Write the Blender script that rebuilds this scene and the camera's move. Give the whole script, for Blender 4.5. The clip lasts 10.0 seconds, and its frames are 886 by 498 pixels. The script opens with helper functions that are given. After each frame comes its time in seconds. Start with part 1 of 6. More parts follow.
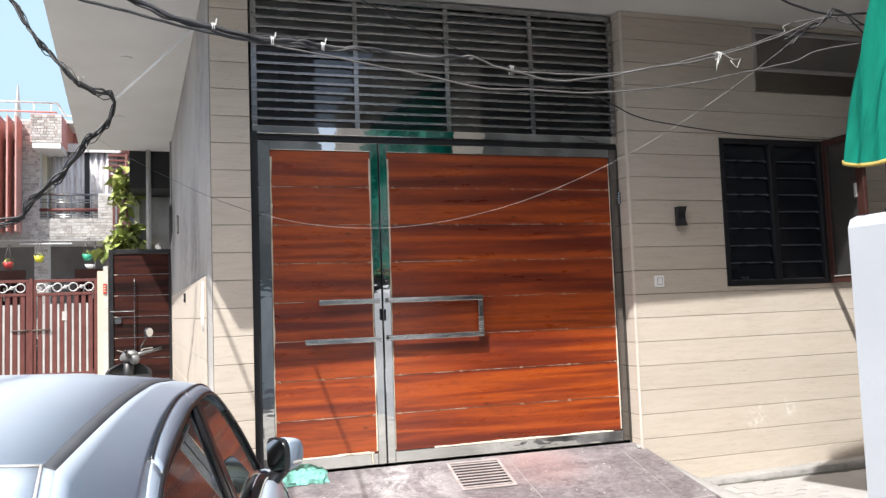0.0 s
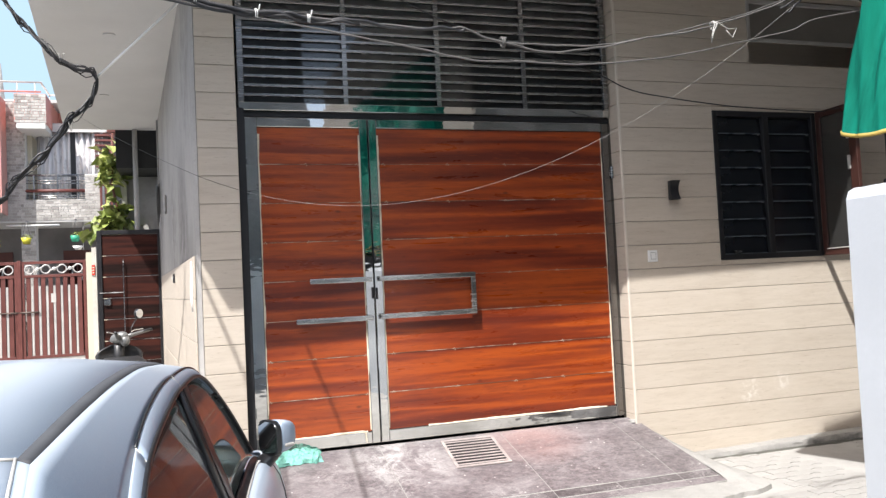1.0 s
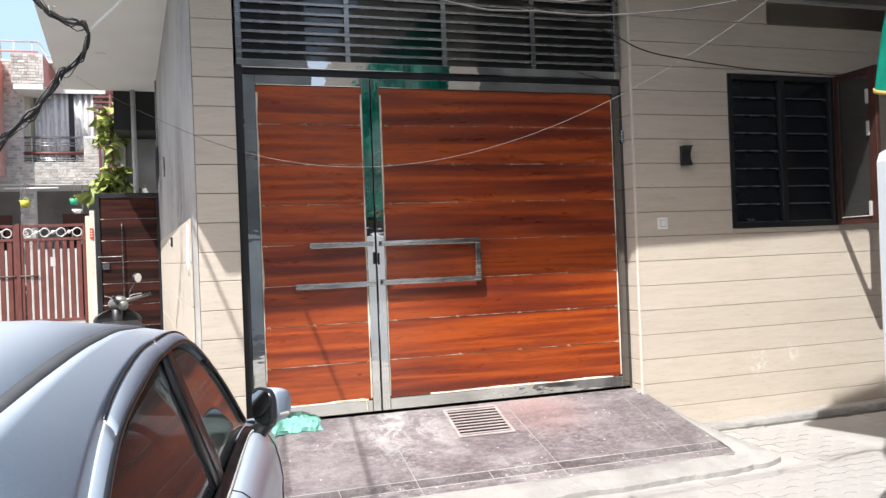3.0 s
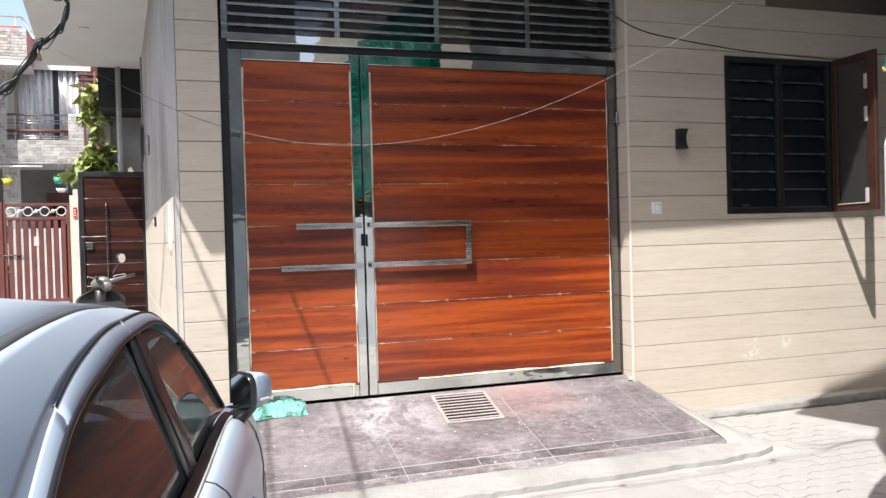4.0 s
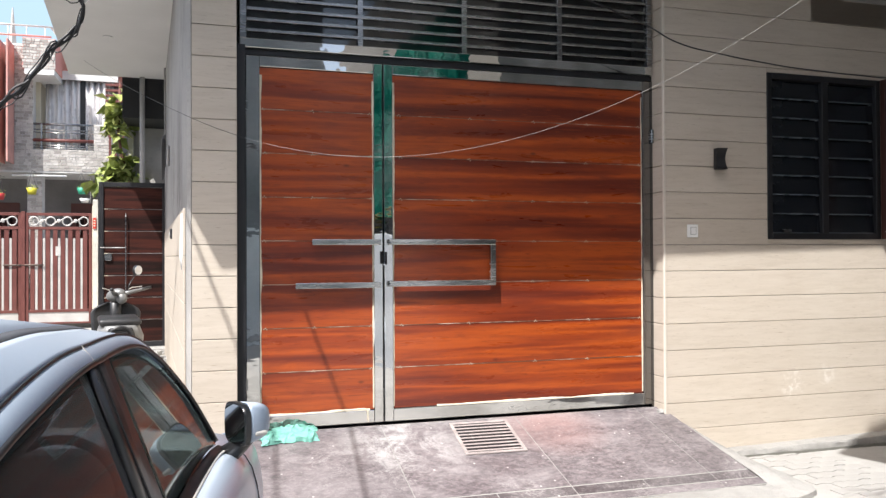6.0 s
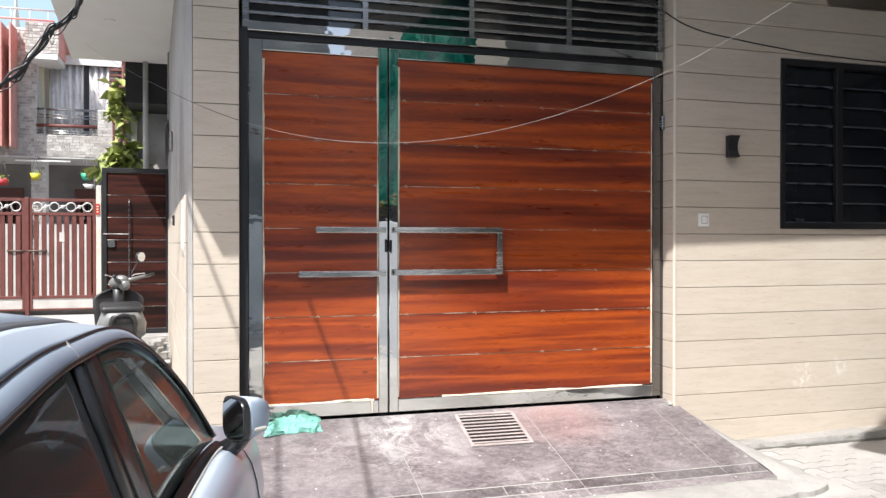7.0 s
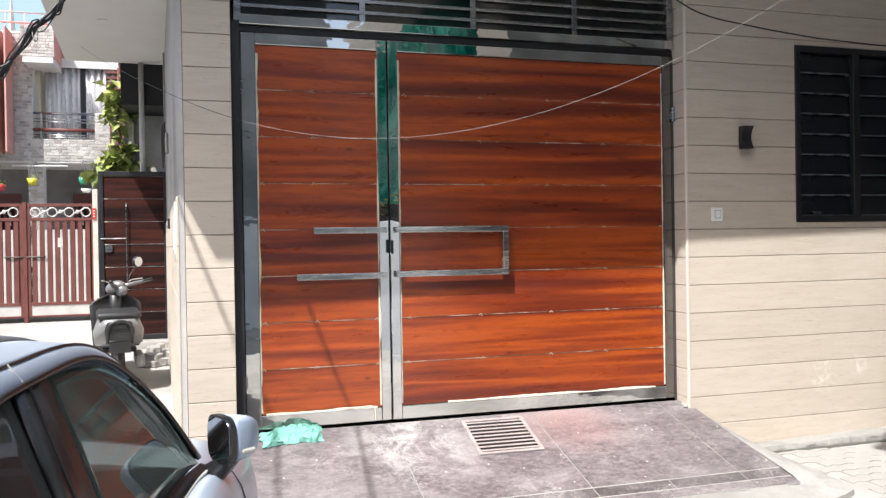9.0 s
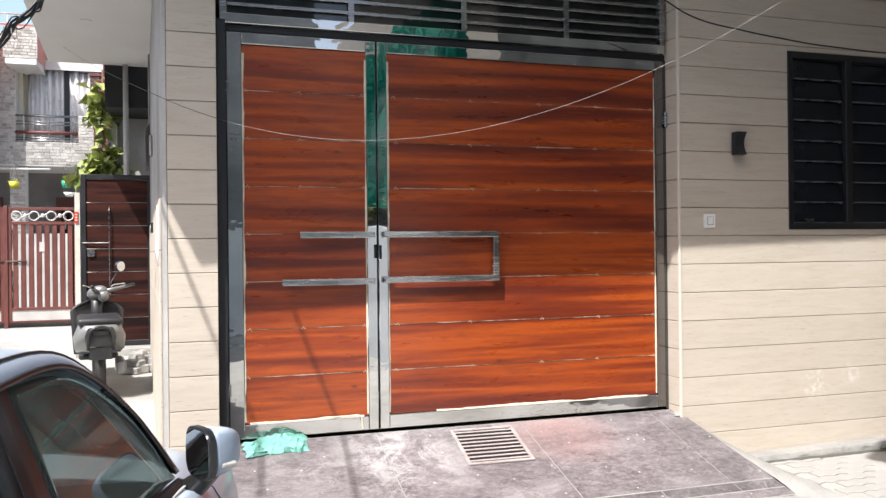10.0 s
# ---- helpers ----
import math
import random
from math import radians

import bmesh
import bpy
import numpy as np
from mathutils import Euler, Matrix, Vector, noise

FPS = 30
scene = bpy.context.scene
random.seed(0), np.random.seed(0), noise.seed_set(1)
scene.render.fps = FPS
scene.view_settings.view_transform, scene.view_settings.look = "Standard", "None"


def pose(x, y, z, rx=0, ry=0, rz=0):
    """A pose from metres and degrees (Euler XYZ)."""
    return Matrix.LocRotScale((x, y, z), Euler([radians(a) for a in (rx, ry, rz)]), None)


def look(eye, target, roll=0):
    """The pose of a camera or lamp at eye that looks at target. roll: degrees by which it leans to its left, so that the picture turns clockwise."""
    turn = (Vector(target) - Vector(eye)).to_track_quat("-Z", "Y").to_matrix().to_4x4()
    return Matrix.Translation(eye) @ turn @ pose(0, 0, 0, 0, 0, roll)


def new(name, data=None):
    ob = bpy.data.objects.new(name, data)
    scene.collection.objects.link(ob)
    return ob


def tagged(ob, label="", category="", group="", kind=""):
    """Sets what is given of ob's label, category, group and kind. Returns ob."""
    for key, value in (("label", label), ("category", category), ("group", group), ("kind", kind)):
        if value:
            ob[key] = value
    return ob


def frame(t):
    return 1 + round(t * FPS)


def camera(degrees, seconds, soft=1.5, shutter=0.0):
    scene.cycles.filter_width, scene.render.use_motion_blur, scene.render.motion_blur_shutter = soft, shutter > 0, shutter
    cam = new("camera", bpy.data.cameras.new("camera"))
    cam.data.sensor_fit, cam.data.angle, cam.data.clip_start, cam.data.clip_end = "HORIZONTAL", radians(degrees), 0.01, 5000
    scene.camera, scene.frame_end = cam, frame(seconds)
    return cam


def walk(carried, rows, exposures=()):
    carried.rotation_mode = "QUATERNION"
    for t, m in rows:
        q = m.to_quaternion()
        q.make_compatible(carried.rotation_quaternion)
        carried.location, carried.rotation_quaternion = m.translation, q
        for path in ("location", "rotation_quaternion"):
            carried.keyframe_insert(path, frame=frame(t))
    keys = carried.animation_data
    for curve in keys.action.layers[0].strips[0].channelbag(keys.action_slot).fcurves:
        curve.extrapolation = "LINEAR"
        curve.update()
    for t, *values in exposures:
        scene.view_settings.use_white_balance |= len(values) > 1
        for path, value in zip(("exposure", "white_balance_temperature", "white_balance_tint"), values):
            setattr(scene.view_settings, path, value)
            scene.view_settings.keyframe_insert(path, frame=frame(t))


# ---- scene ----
cam = camera(58.7, 10.0, 1.4)
PATH = [
    (0, (0.18, 0.179, 1.474), (0.782, 2.08, 1.62), -2.1),
    (0.5, (0.188, 0.204, 1.477), (0.799, 2.104, 1.599), -2.9),
    (1, (0.196, 0.242, 1.478), (0.818, 2.141, 1.565), -2.8),
    (1.5, (0.202, 0.279, 1.476), (0.83, 2.177, 1.543), -2.6),
    (2, (0.211, 0.319, 1.471), (0.831, 2.22, 1.523), -2.5),
    (2.5, (0.225, 0.361, 1.464), (0.833, 2.266, 1.497), -2.4),
    (4, (0.28, 0.532, 1.439), (0.916, 2.428, 1.408), -1.6),
    (4.5, (0.301, 0.602, 1.431), (0.949, 2.494, 1.398), -1.2),
    (5, (0.321, 0.679, 1.43), (0.965, 2.572, 1.416), -0.4),
    (5.5, (0.353, 0.745, 1.435), (0.954, 2.652, 1.462), -0.5),
    (7, (0.4, 0.891, 1.447), (0.966, 2.81, 1.433), -0.0),
    (7.5, (0.411, 0.952, 1.452), (0.984, 2.868, 1.434), -0.4),
    (8, (0.427, 1.002, 1.45), (0.992, 2.92, 1.435), -0.8),
    (8.5, (0.438, 1.038, 1.458), (0.991, 2.96, 1.44), -0.9),
    (9, (0.459, 1.091, 1.447), (1.016, 3.012, 1.432), -0.9),
    (9.5, (0.461, 1.168, 1.434), (1.046, 3.081, 1.43), -0.7),
    (10, (0.472, 1.191, 1.438), (1.061, 3.102, 1.44), -0.6),
]
walk(cam, [(t, look(eye, target, roll)) for t, eye, target, roll in PATH])

# ---- daylight ----
SUN_WAY = Vector((0.47, 0.50, -1.0)).normalized()
world = bpy.data.worlds.new("world")
scene.world = world
world.use_nodes = True
sky = world.node_tree.nodes.new("ShaderNodeTexSky")
sky.sky_type = "NISHITA"
sky.sun_disc = False
sky.sun_elevation = math.asin(-SUN_WAY.z)
sky.sun_rotation = math.atan2(-SUN_WAY.x, -SUN_WAY.y)
sky.air_density = 1.0
sky.dust_density = 3.6
background = world.node_tree.nodes["Background"]
background.inputs["Strength"].default_value = 0.14
world.node_tree.links.new(sky.outputs[0], background.inputs["Color"])
sun_data = bpy.data.lights.new("sun", "SUN")
sun_data.energy = 4.6
sun_data.angle = radians(0.53)
sun_data.color = (1.0, 0.98, 0.97)
sun = new("sun", sun_data)
sun.matrix_world = look((0, 0, 12), Vector((0, 0, 12)) + SUN_WAY)
scene.view_settings.exposure = 0.83


# ---- building helpers ----
def bm_new():
    return bmesh.new()


def box(bm, x0, x1, y0, y1, z0, z1, m=None):
    vs = [bm.verts.new((x, y, z)) for z in (z0, z1) for y in (y0, y1) for x in (x0, x1)]
    for f in ((0, 2, 3, 1), (4, 5, 7, 6), (0, 1, 5, 4), (2, 6, 7, 3), (0, 4, 6, 2), (1, 3, 7, 5)):
        bm.faces.new([vs[i] for i in f])
    if m is not None:
        bmesh.ops.transform(bm, matrix=m, verts=vs)
    return vs


def bevel(bm, width, segments=1):
    bmesh.ops.bevel(bm, geom=list(bm.edges), offset=width, segments=segments, affect="EDGES", profile=0.5, clamp_overlap=True)
    return bm


def prism(bm, outline, lo, hi, axis="z"):
    """A straight prism over an outline in the plane across the axis."""
    def put(a, b, c):
        return {"z": (a, b, c), "y": (a, c, b), "x": (c, a, b)}[axis]
    low = [bm.verts.new(put(a, b, lo)) for a, b in outline]
    top = [bm.verts.new(put(a, b, hi)) for a, b in outline]
    n = len(outline)
    bm.faces.new(low[::-1]), bm.faces.new(top)
    for i in range(n):
        bm.faces.new((low[i], low[(i + 1) % n], top[(i + 1) % n], top[i]))
    bmesh.ops.recalc_face_normals(bm, faces=bm.faces)


def tube(bm, points, radius, sides=6, cap=True):
    """A round bar along points; radius may be one number or one for each point."""
    pts = [Vector(p) for p in points]
    rad = radius if isinstance(radius, (list, tuple)) else [radius] * len(pts)
    rings, side = [], None
    for i, p in enumerate(pts):
        way = (pts[min(i + 1, len(pts) - 1)] - pts[max(i - 1, 0)]).normalized()
        if side is None:
            side = way.cross(Vector((0, 0, 1)))
            if side.length < 0.05:
                side = way.cross(Vector((1, 0, 0)))
        side = (side - way * side.dot(way)).normalized()
        up = way.cross(side)
        rings.append([bm.verts.new(p + rad[i] * (math.cos(a) * side + math.sin(a) * up)) for a in (2 * math.pi * k / sides for k in range(sides))])
    for a, b in zip(rings, rings[1:]):
        for k in range(sides):
            bm.faces.new((a[k], a[(k + 1) % sides], b[(k + 1) % sides], b[k]))
    if cap:
        bm.faces.new(rings[0][::-1]), bm.faces.new(rings[-1])


def disc(bm, centre, radius, depth, axis="y", sides=20, r2=None):
    r2 = radius if r2 is None else r2
    m = {"z": Matrix(), "y": Matrix.Rotation(radians(90), 4, "X"), "x": Matrix.Rotation(radians(90), 4, "Y")}[axis]
    got = bmesh.ops.create_cone(bm, cap_ends=True, segments=sides, radius1=radius, radius2=r2, depth=depth)
    bmesh.ops.transform(bm, matrix=Matrix.Translation(centre) @ m, verts=got["verts"])


def ball(bm, centre, scale, m=None, u=14, v=9):
    got = bmesh.ops.create_uvsphere(bm, u_segments=u, v_segments=v, radius=1)
    t = Matrix.Translation(centre) @ (m if m is not None else Matrix()) @ Matrix.Diagonal((*scale, 1))
    bmesh.ops.transform(bm, matrix=t, verts=got["verts"])


def mesh_from(bm, name, mats, smooth=False):
    me = bpy.data.meshes.new(name)
    bmesh.ops.recalc_face_normals(bm, faces=bm.faces)
    bm.to_mesh(me)
    bm.free()
    for mat in mats if isinstance(mats, (list, tuple)) else [mats]:
        me.materials.append(mat)
    if smooth:
        for p in me.polygons:
            p.use_smooth = True
    return me


def part(name, bm, mat, parent=None, label="", smooth=False, kind=""):
    ob = new(name, mesh_from(bm, name, mat, smooth))
    if parent is not None:
        ob.parent = parent
    return tagged(ob, label=label, kind=kind)


def piece(name, me, parent, m=None):
    """One more object on a mesh that alike pieces share."""
    ob = new(name, me)
    ob.parent = parent
    if m is not None:
        ob.matrix_basis = m
    return ob


def thing(name, label, category, m=None, group="", kind=""):
    ob = new(name)
    ob.empty_display_size = 0.1
    if m is not None:
        ob.matrix_basis = m
    return tagged(ob, label, category, group, kind)


def structure(name, bm, mat, label, category="", smooth=False):
    return tagged(new(name, mesh_from(bm, name, mat, smooth)), label, category or name.split("_")[0], kind="structure")


def smooth_by_angle(ob, degrees=35):
    me = ob.data
    for p in me.polygons:
        p.use_smooth = True
    bm = bmesh.new()
    bm.from_mesh(me)
    for e in bm.edges:
        e.smooth = len(e.link_faces) == 2 and e.calc_face_angle(0) < radians(degrees)
    bm.to_mesh(me)
    bm.free()
    return ob


# ---- materials ----
class Mat:
    """A small builder round one node material."""

    def __init__(self, name, colour, rough=0.6, metal=0.0, spec=0.5):
        self.m = bpy.data.materials.new(name)
        self.m.use_nodes = True
        self.n, self.l = self.m.node_tree.nodes, self.m.node_tree.links
        self.b = self.n["Principled BSDF"]
        self.b.inputs["Base Color"].default_value = (*colour, 1)
        self.b.inputs["Roughness"].default_value = rough
        self.b.inputs["Metallic"].default_value = metal
        self.b.inputs["Specular IOR Level"].default_value = spec
        self.colour = None
        self.start = colour
        self.height = None

    def add(self, kind, **inputs):
        node = self.n.new(kind)
        for k, v in inputs.items():
            node.inputs[k].default_value = v
        return node

    def coords(self, scale=(1, 1, 1), turn=(0, 0, 0), random_shift=False, source="Object"):
        c = self.n.new("ShaderNodeTexCoord")
        mp = self.n.new("ShaderNodeMapping")
        mp.inputs["Scale"].default_value = scale
        mp.inputs["Rotation"].default_value = turn
        self.l.new(c.outputs[source], mp.inputs["Vector"])
        if random_shift:
            info = self.n.new("ShaderNodeObjectInfo")
            mul = self.add("ShaderNodeMath")
            mul.operation = "MULTIPLY"
            mul.inputs[1].default_value = 37.0
            self.l.new(info.outputs["Random"], mul.inputs[0])
            comb = self.n.new("ShaderNodeCombineXYZ")
            for k in range(3):
                self.l.new(mul.outputs[0], comb.inputs[k])
            self.l.new(comb.outputs[0], mp.inputs["Location"])
        return mp.outputs[0]

    def noise(self, vec, scale, detail=4.0, rough=0.55, distortion=0.0):
        t = self.add("ShaderNodeTexNoise", Scale=scale, Detail=detail, Roughness=rough, Distortion=distortion)
        self.l.new(vec, t.inputs["Vector"])
        return t.outputs["Fac"]

    def ramp(self, fac, stops):
        r = self.n.new("ShaderNodeValToRGB")
        e = r.color_ramp.elements
        while len(e) < len(stops):
            e.new(0.5)
        for el, (p, c) in zip(e, stops):
            el.position = p
            el.color = (*c, 1) if len(c) == 3 else c
        self.l.new(fac, r.inputs[0])
        return r.outputs[0]

    def grey(self, fac, lo, hi, a=0.0, b=1.0):
        r = self.add("ShaderNodeMapRange")
        for k, v in zip(("From Min", "From Max", "To Min", "To Max"), (lo, hi, a, b)):
            r.inputs[k].default_value = v
        self.l.new(fac, r.inputs["Value"])
        return r.outputs["Result"]

    def base(self, colour):
        self.colour = colour
        self.l.new(colour, self.b.inputs["Base Color"])
        return self

    def mix(self, fac, other, mode="MIX"):
        """Lay another colour over what the base has so far."""
        x = self.n.new("ShaderNodeMix")
        x.data_type, x.blend_type = "RGBA", mode
        if isinstance(fac, (int, float)):
            x.inputs[0].default_value = fac
        else:
            self.l.new(fac, x.inputs[0])
        if self.colour is None:
            x.inputs[6].default_value = (*self.start, 1)
        else:
            self.l.new(self.colour, x.inputs[6])
        if isinstance(other, tuple):
            x.inputs[7].default_value = (*other, 1)
        else:
            self.l.new(other, x.inputs[7])
        return self.base(x.outputs[2])

    def vary(self, amount):
        """Each object of a set a little lighter or darker than the next."""
        info = self.n.new("ShaderNodeObjectInfo")
        hsv = self.n.new("ShaderNodeHueSaturation")
        self.l.new(self.grey(info.outputs["Random"], 0, 1, 1 - amount, 1 + amount), hsv.inputs["Value"])
        if self.colour is None:
            hsv.inputs["Color"].default_value = (*self.start, 1)
        else:
            self.l.new(self.colour, hsv.inputs["Color"])
        return self.base(hsv.outputs[0])

    def patch(self, vec, centre, radius, fac, lo, hi, amount, colour):
        """A ragged stain of one colour round a point."""
        d = self.n.new("ShaderNodeVectorMath")
        d.operation = "DISTANCE"
        self.l.new(vec, d.inputs[0])
        d.inputs[1].default_value = centre
        near = self.grey(d.outputs["Value"], radius * 0.25, radius, 1.0, 0.0)
        mul = self.add("ShaderNodeMath")
        mul.operation = "MULTIPLY"
        self.l.new(near, mul.inputs[0])
        self.l.new(self.grey(fac, lo, hi, 0.0, amount), mul.inputs[1])
        return self.mix(mul.outputs[0], colour)

    def roughness(self, fac):
        self.l.new(fac, self.b.inputs["Roughness"])
        return self

    def bump(self, fac, strength=0.3, distance=0.01):
        bp = self.add("ShaderNodeBump", Strength=strength, Distance=distance)
        self.l.new(fac, bp.inputs["Height"])
        if self.height is not None:
            self.l.new(self.height, bp.inputs["Normal"])
        self.height = bp.outputs[0]
        self.l.new(self.height, self.b.inputs["Normal"])
        return self


def speckled(name, colour, rough=0.7, amount=0.18, scale=6.0, fine=60.0, metal=0.0, bump=0.15, spec=0.5):
    """Paint, plaster or plastic with broad and fine unevenness."""
    k = Mat(name, colour, rough, metal, spec)
    v = k.coords()
    broad, small = k.noise(v, scale, 5), k.noise(v, fine, 3)
    dark = tuple(c * (1 - amount) for c in colour)
    light = tuple(min(1, c * (1 + amount)) for c in colour)
    k.base(k.ramp(broad, [(0.3, dark), (0.7, light)]))
    k.mix(k.grey(small, 0.35, 0.65, 0, 0.25), dark)
    k.roughness(k.grey(broad, 0.3, 0.7, max(0.02, rough - 0.08), min(1, rough + 0.08)))
    if bump:
        k.bump(small, bump, 0.004)
    return k.m


def cladding_material():
    k = Mat("cladding", (0.50, 0.435, 0.35), 0.62, 0, 0.35)
    v = k.coords((1.0, 1.0, 9.0), random_shift=True)
    streak = k.noise(v, 3.2, 8, 0.62, 0.6)
    fine = k.noise(k.coords((7.0, 7.0, 110.0), random_shift=True), 2.0, 6, 0.62, 0.7)
    blot = k.noise(k.coords(), 1.1, 4)
    k.base(k.ramp(streak, [(0.28, (0.475, 0.412, 0.338)), (0.5, (0.525, 0.462, 0.385)), (0.75, (0.56, 0.497, 0.42))]))
    k.mix(k.grey(fine, 0.60, 0.70, 0, 0.7), (0.27, 0.22, 0.165))
    k.mix(k.grey(blot, 0.55, 0.8, 0, 0.35), (0.60, 0.55, 0.47))
    # an old chalky scuff low on the wall
    place = k.n.new("ShaderNodeNewGeometry").outputs["Position"]
    k.patch(place, (4.73, 5.86, 0.445), 0.15, k.noise(place, 16, 6, 0.7, 1.5), 0.50, 0.60, 0.5, (0.80, 0.77, 0.72))
    k.patch(place, (5.05, 5.86, 0.50), 0.10, k.noise(place, 12, 6, 0.7, 1.0), 0.50, 0.60, 0.5, (0.80, 0.77, 0.72))
    k.vary(0.035)
    k.roughness(k.grey(streak, 0.3, 0.7, 0.5, 0.72))
    k.bump(fine, 0.35, 0.003)
    return k.m


def laminate_material(name, dark, mid, light, rough=0.33, gloss=0.5, coat=0.0):
    """Wood-print laminate: soft dark bands along x, smudges, flame-like grain and small knots."""
    k = Mat(name, mid, rough, 0, gloss)
    k.b.inputs["Coat Weight"].default_value = coat
    k.b.inputs["Coat Roughness"].default_value = 0.16
    band = k.noise(k.coords((0.34, 1.0, 8.0), random_shift=True), 1.0, 2.0, 0.5, 0.25)
    smudge = k.noise(k.coords((2.0, 1.0, 13.0), random_shift=True), 1.0, 4, 0.6, 0.5)
    grain = k.noise(k.coords((3.4, 1.0, 46.0), random_shift=True), 1.0, 6, 0.66, 1.8)
    k.base(k.ramp(band, [(0.33, dark), (0.43, mid), (0.52, light), (0.61, mid), (0.70, dark)]))
    k.mix(k.grey(smudge, 0.52, 0.70, 0, 0.55), tuple(0.75 * a + 0.25 * b for a, b in zip(dark, mid)))
    k.mix(k.grey(grain, 0.52, 0.66, 0, 0.48), dark)
    k.mix(k.grey(grain, 0.32, 0.44, 0.35, 0.0), light)
    vor = k.add("ShaderNodeTexVoronoi", Scale=1.0, Randomness=1.0)
    k.l.new(k.coords((3.0, 1.0, 6.4), random_shift=True), vor.inputs["Vector"])
    k.mix(k.grey(vor.outputs["Distance"], 0.025, 0.085, 0.75, 0.0), tuple(c * 0.6 for c in dark))
    k.vary(0.06)
    k.roughness(k.grey(smudge, 0.3, 0.7, rough - 0.06, rough + 0.12))
    k.bump(grain, 0.10, 0.002)
    return k.m


def steel_material(name, colour=(0.62, 0.62, 0.61), rough=0.10, ripple=0.03, film=0.25, wave=0.22):
    """Polished stainless steel, scuffed, with slight waves in the sheet and smears of dry dust."""
    k = Mat(name, colour, rough, 1.0)
    v = k.coords()
    dust = k.noise(v, 2.6, 4, 0.55)
    rub = k.noise(k.coords((1, 1, 14)), 6, 5, 0.6)
    k.base(k.ramp(dust, [(0.3, tuple(c * 0.88 for c in colour)), (0.7, colour)]))
    k.l.new(k.grey(dust, 0.42, 0.66, 1.0, 1.0 - film), k.b.inputs["Metallic"])
    k.roughness(k.grey(rub, 0.3, 0.75, rough * 0.4, rough * 2.0))
    k.bump(k.noise(v, 3.5, 2), wave, 0.012)
    k.bump(k.noise(k.coords((1.0, 1.0, 2.2)), 9.0, 1), ripple, 0.006)
    return k.m


def granite_material(name="ramp_stone", tone=1.0):
    """Dark purple-grey stone tile, dusted with cement, scribbled with dry mortar and spattered."""
    k = Mat(name, (0.17, 0.15, 0.15), 0.5, 0, 0.5)
    v = k.coords()
    vein = k.noise(k.coords((1, 2.2, 1), (0, 0, 0.55), True), 17, 11, 0.74, 0.6)
    dust = k.noise(k.coords((1, 1.6, 1), (0, 0, -0.3)), 2.1, 8, 0.66, 0.4)
    fine = k.noise(v, 52, 5, 0.6)
    stops = [(0.30, (0.060, 0.052, 0.056)), (0.47, (0.118, 0.102, 0.108)), (0.60, (0.19, 0.168, 0.172)), (0.75, (0.27, 0.235, 0.235))]
    k.base(k.ramp(vein, [(at, tuple(c * tone for c in col)) for at, col in stops]))
    k.mix(k.grey(dust, 0.44, 0.70, 0, 0.55 * tone), (0.33, 0.30, 0.30))
    vor = k.add("ShaderNodeTexVoronoi", Scale=11.0)
    k.l.new(v, vor.inputs["Vector"])
    k.mix(k.grey(vor.outputs["Distance"], 0.05, 0.09, 0.8, 0.0), (0.60, 0.57, 0.55))
    scrib = k.ramp(k.noise(k.coords((1, 1.3, 1), (0, 0, 0.8)), 4.6, 9, 0.68, 1.2), [(0.47, (0, 0, 0)), (0.495, (1, 1, 1)), (0.52, (0, 0, 0))])
    where = k.grey(k.noise(v, 1.6, 4, 0.6), 0.47, 0.66, 0.04, 0.75)
    mul = k.add("ShaderNodeMath")
    mul.operation = "MULTIPLY"
    k.l.new(scrib, mul.inputs[0])
    k.l.new(where, mul.inputs[1])
    k.mix(mul.outputs[0], (0.44, 0.42, 0.41))
    splash = k.noise(k.coords((1, 1, 1), (0, 0, 1.1)), 3.6, 12, 0.84, 0.7)
    k.patch(v, (1.58, 5.70, 0.22), 0.50, splash, 0.46, 0.57, 0.8, (0.46, 0.45, 0.44))
    k.patch(v, (2.66, 5.82, 0.26), 0.44, dust, 0.30, 0.52, 0.62, (0.32, 0.20, 0.185))
    k.mix(k.grey(fine, 0.56, 0.70, 0, 0.30), (0.40, 0.37, 0.365))
    k.mix(k.grey(fine, 0.30, 0.42, 0.28, 0.0), (0.06, 0.05, 0.055))
    k.vary(0.10)
    k.roughness(k.grey(dust, 0.35, 0.7, 0.38, 0.75))
    k.bump(fine, 0.2, 0.003)
    return k.m


def concrete_material(name, colour, scale=1.0, relief=1.0, stains=()):
    k = Mat(name, colour, 0.85, 0, 0.3)
    v = k.coords()
    a, b, c = k.noise(v, 0.9 * scale, 6, 0.6), k.noise(v, 7 * scale, 7, 0.65), k.noise(v, 60 * scale, 4, 0.6)
    d = tuple(x * 0.72 for x in colour)
    li = tuple(min(1, x * 1.14) for x in colour)
    k.base(k.ramp(a, [(0.3, d), (0.52, colour), (0.75, li)]))
    k.mix(k.grey(b, 0.5, 0.72, 0, 0.45), d)
    k.mix(k.grey(c, 0.55, 0.75, 0, 0.35), tuple(x * 0.55 for x in colour))
    for centre, radius, amount in stains:
        k.patch(v, centre, radius, b, 0.36, 0.60, amount, (0.13, 0.12, 0.112))
    k.bump(b, min(1.0, 0.25 * relief), 0.02)
    k.bump(c, min(1.0, 0.35 * relief), 0.006)
    return k.m


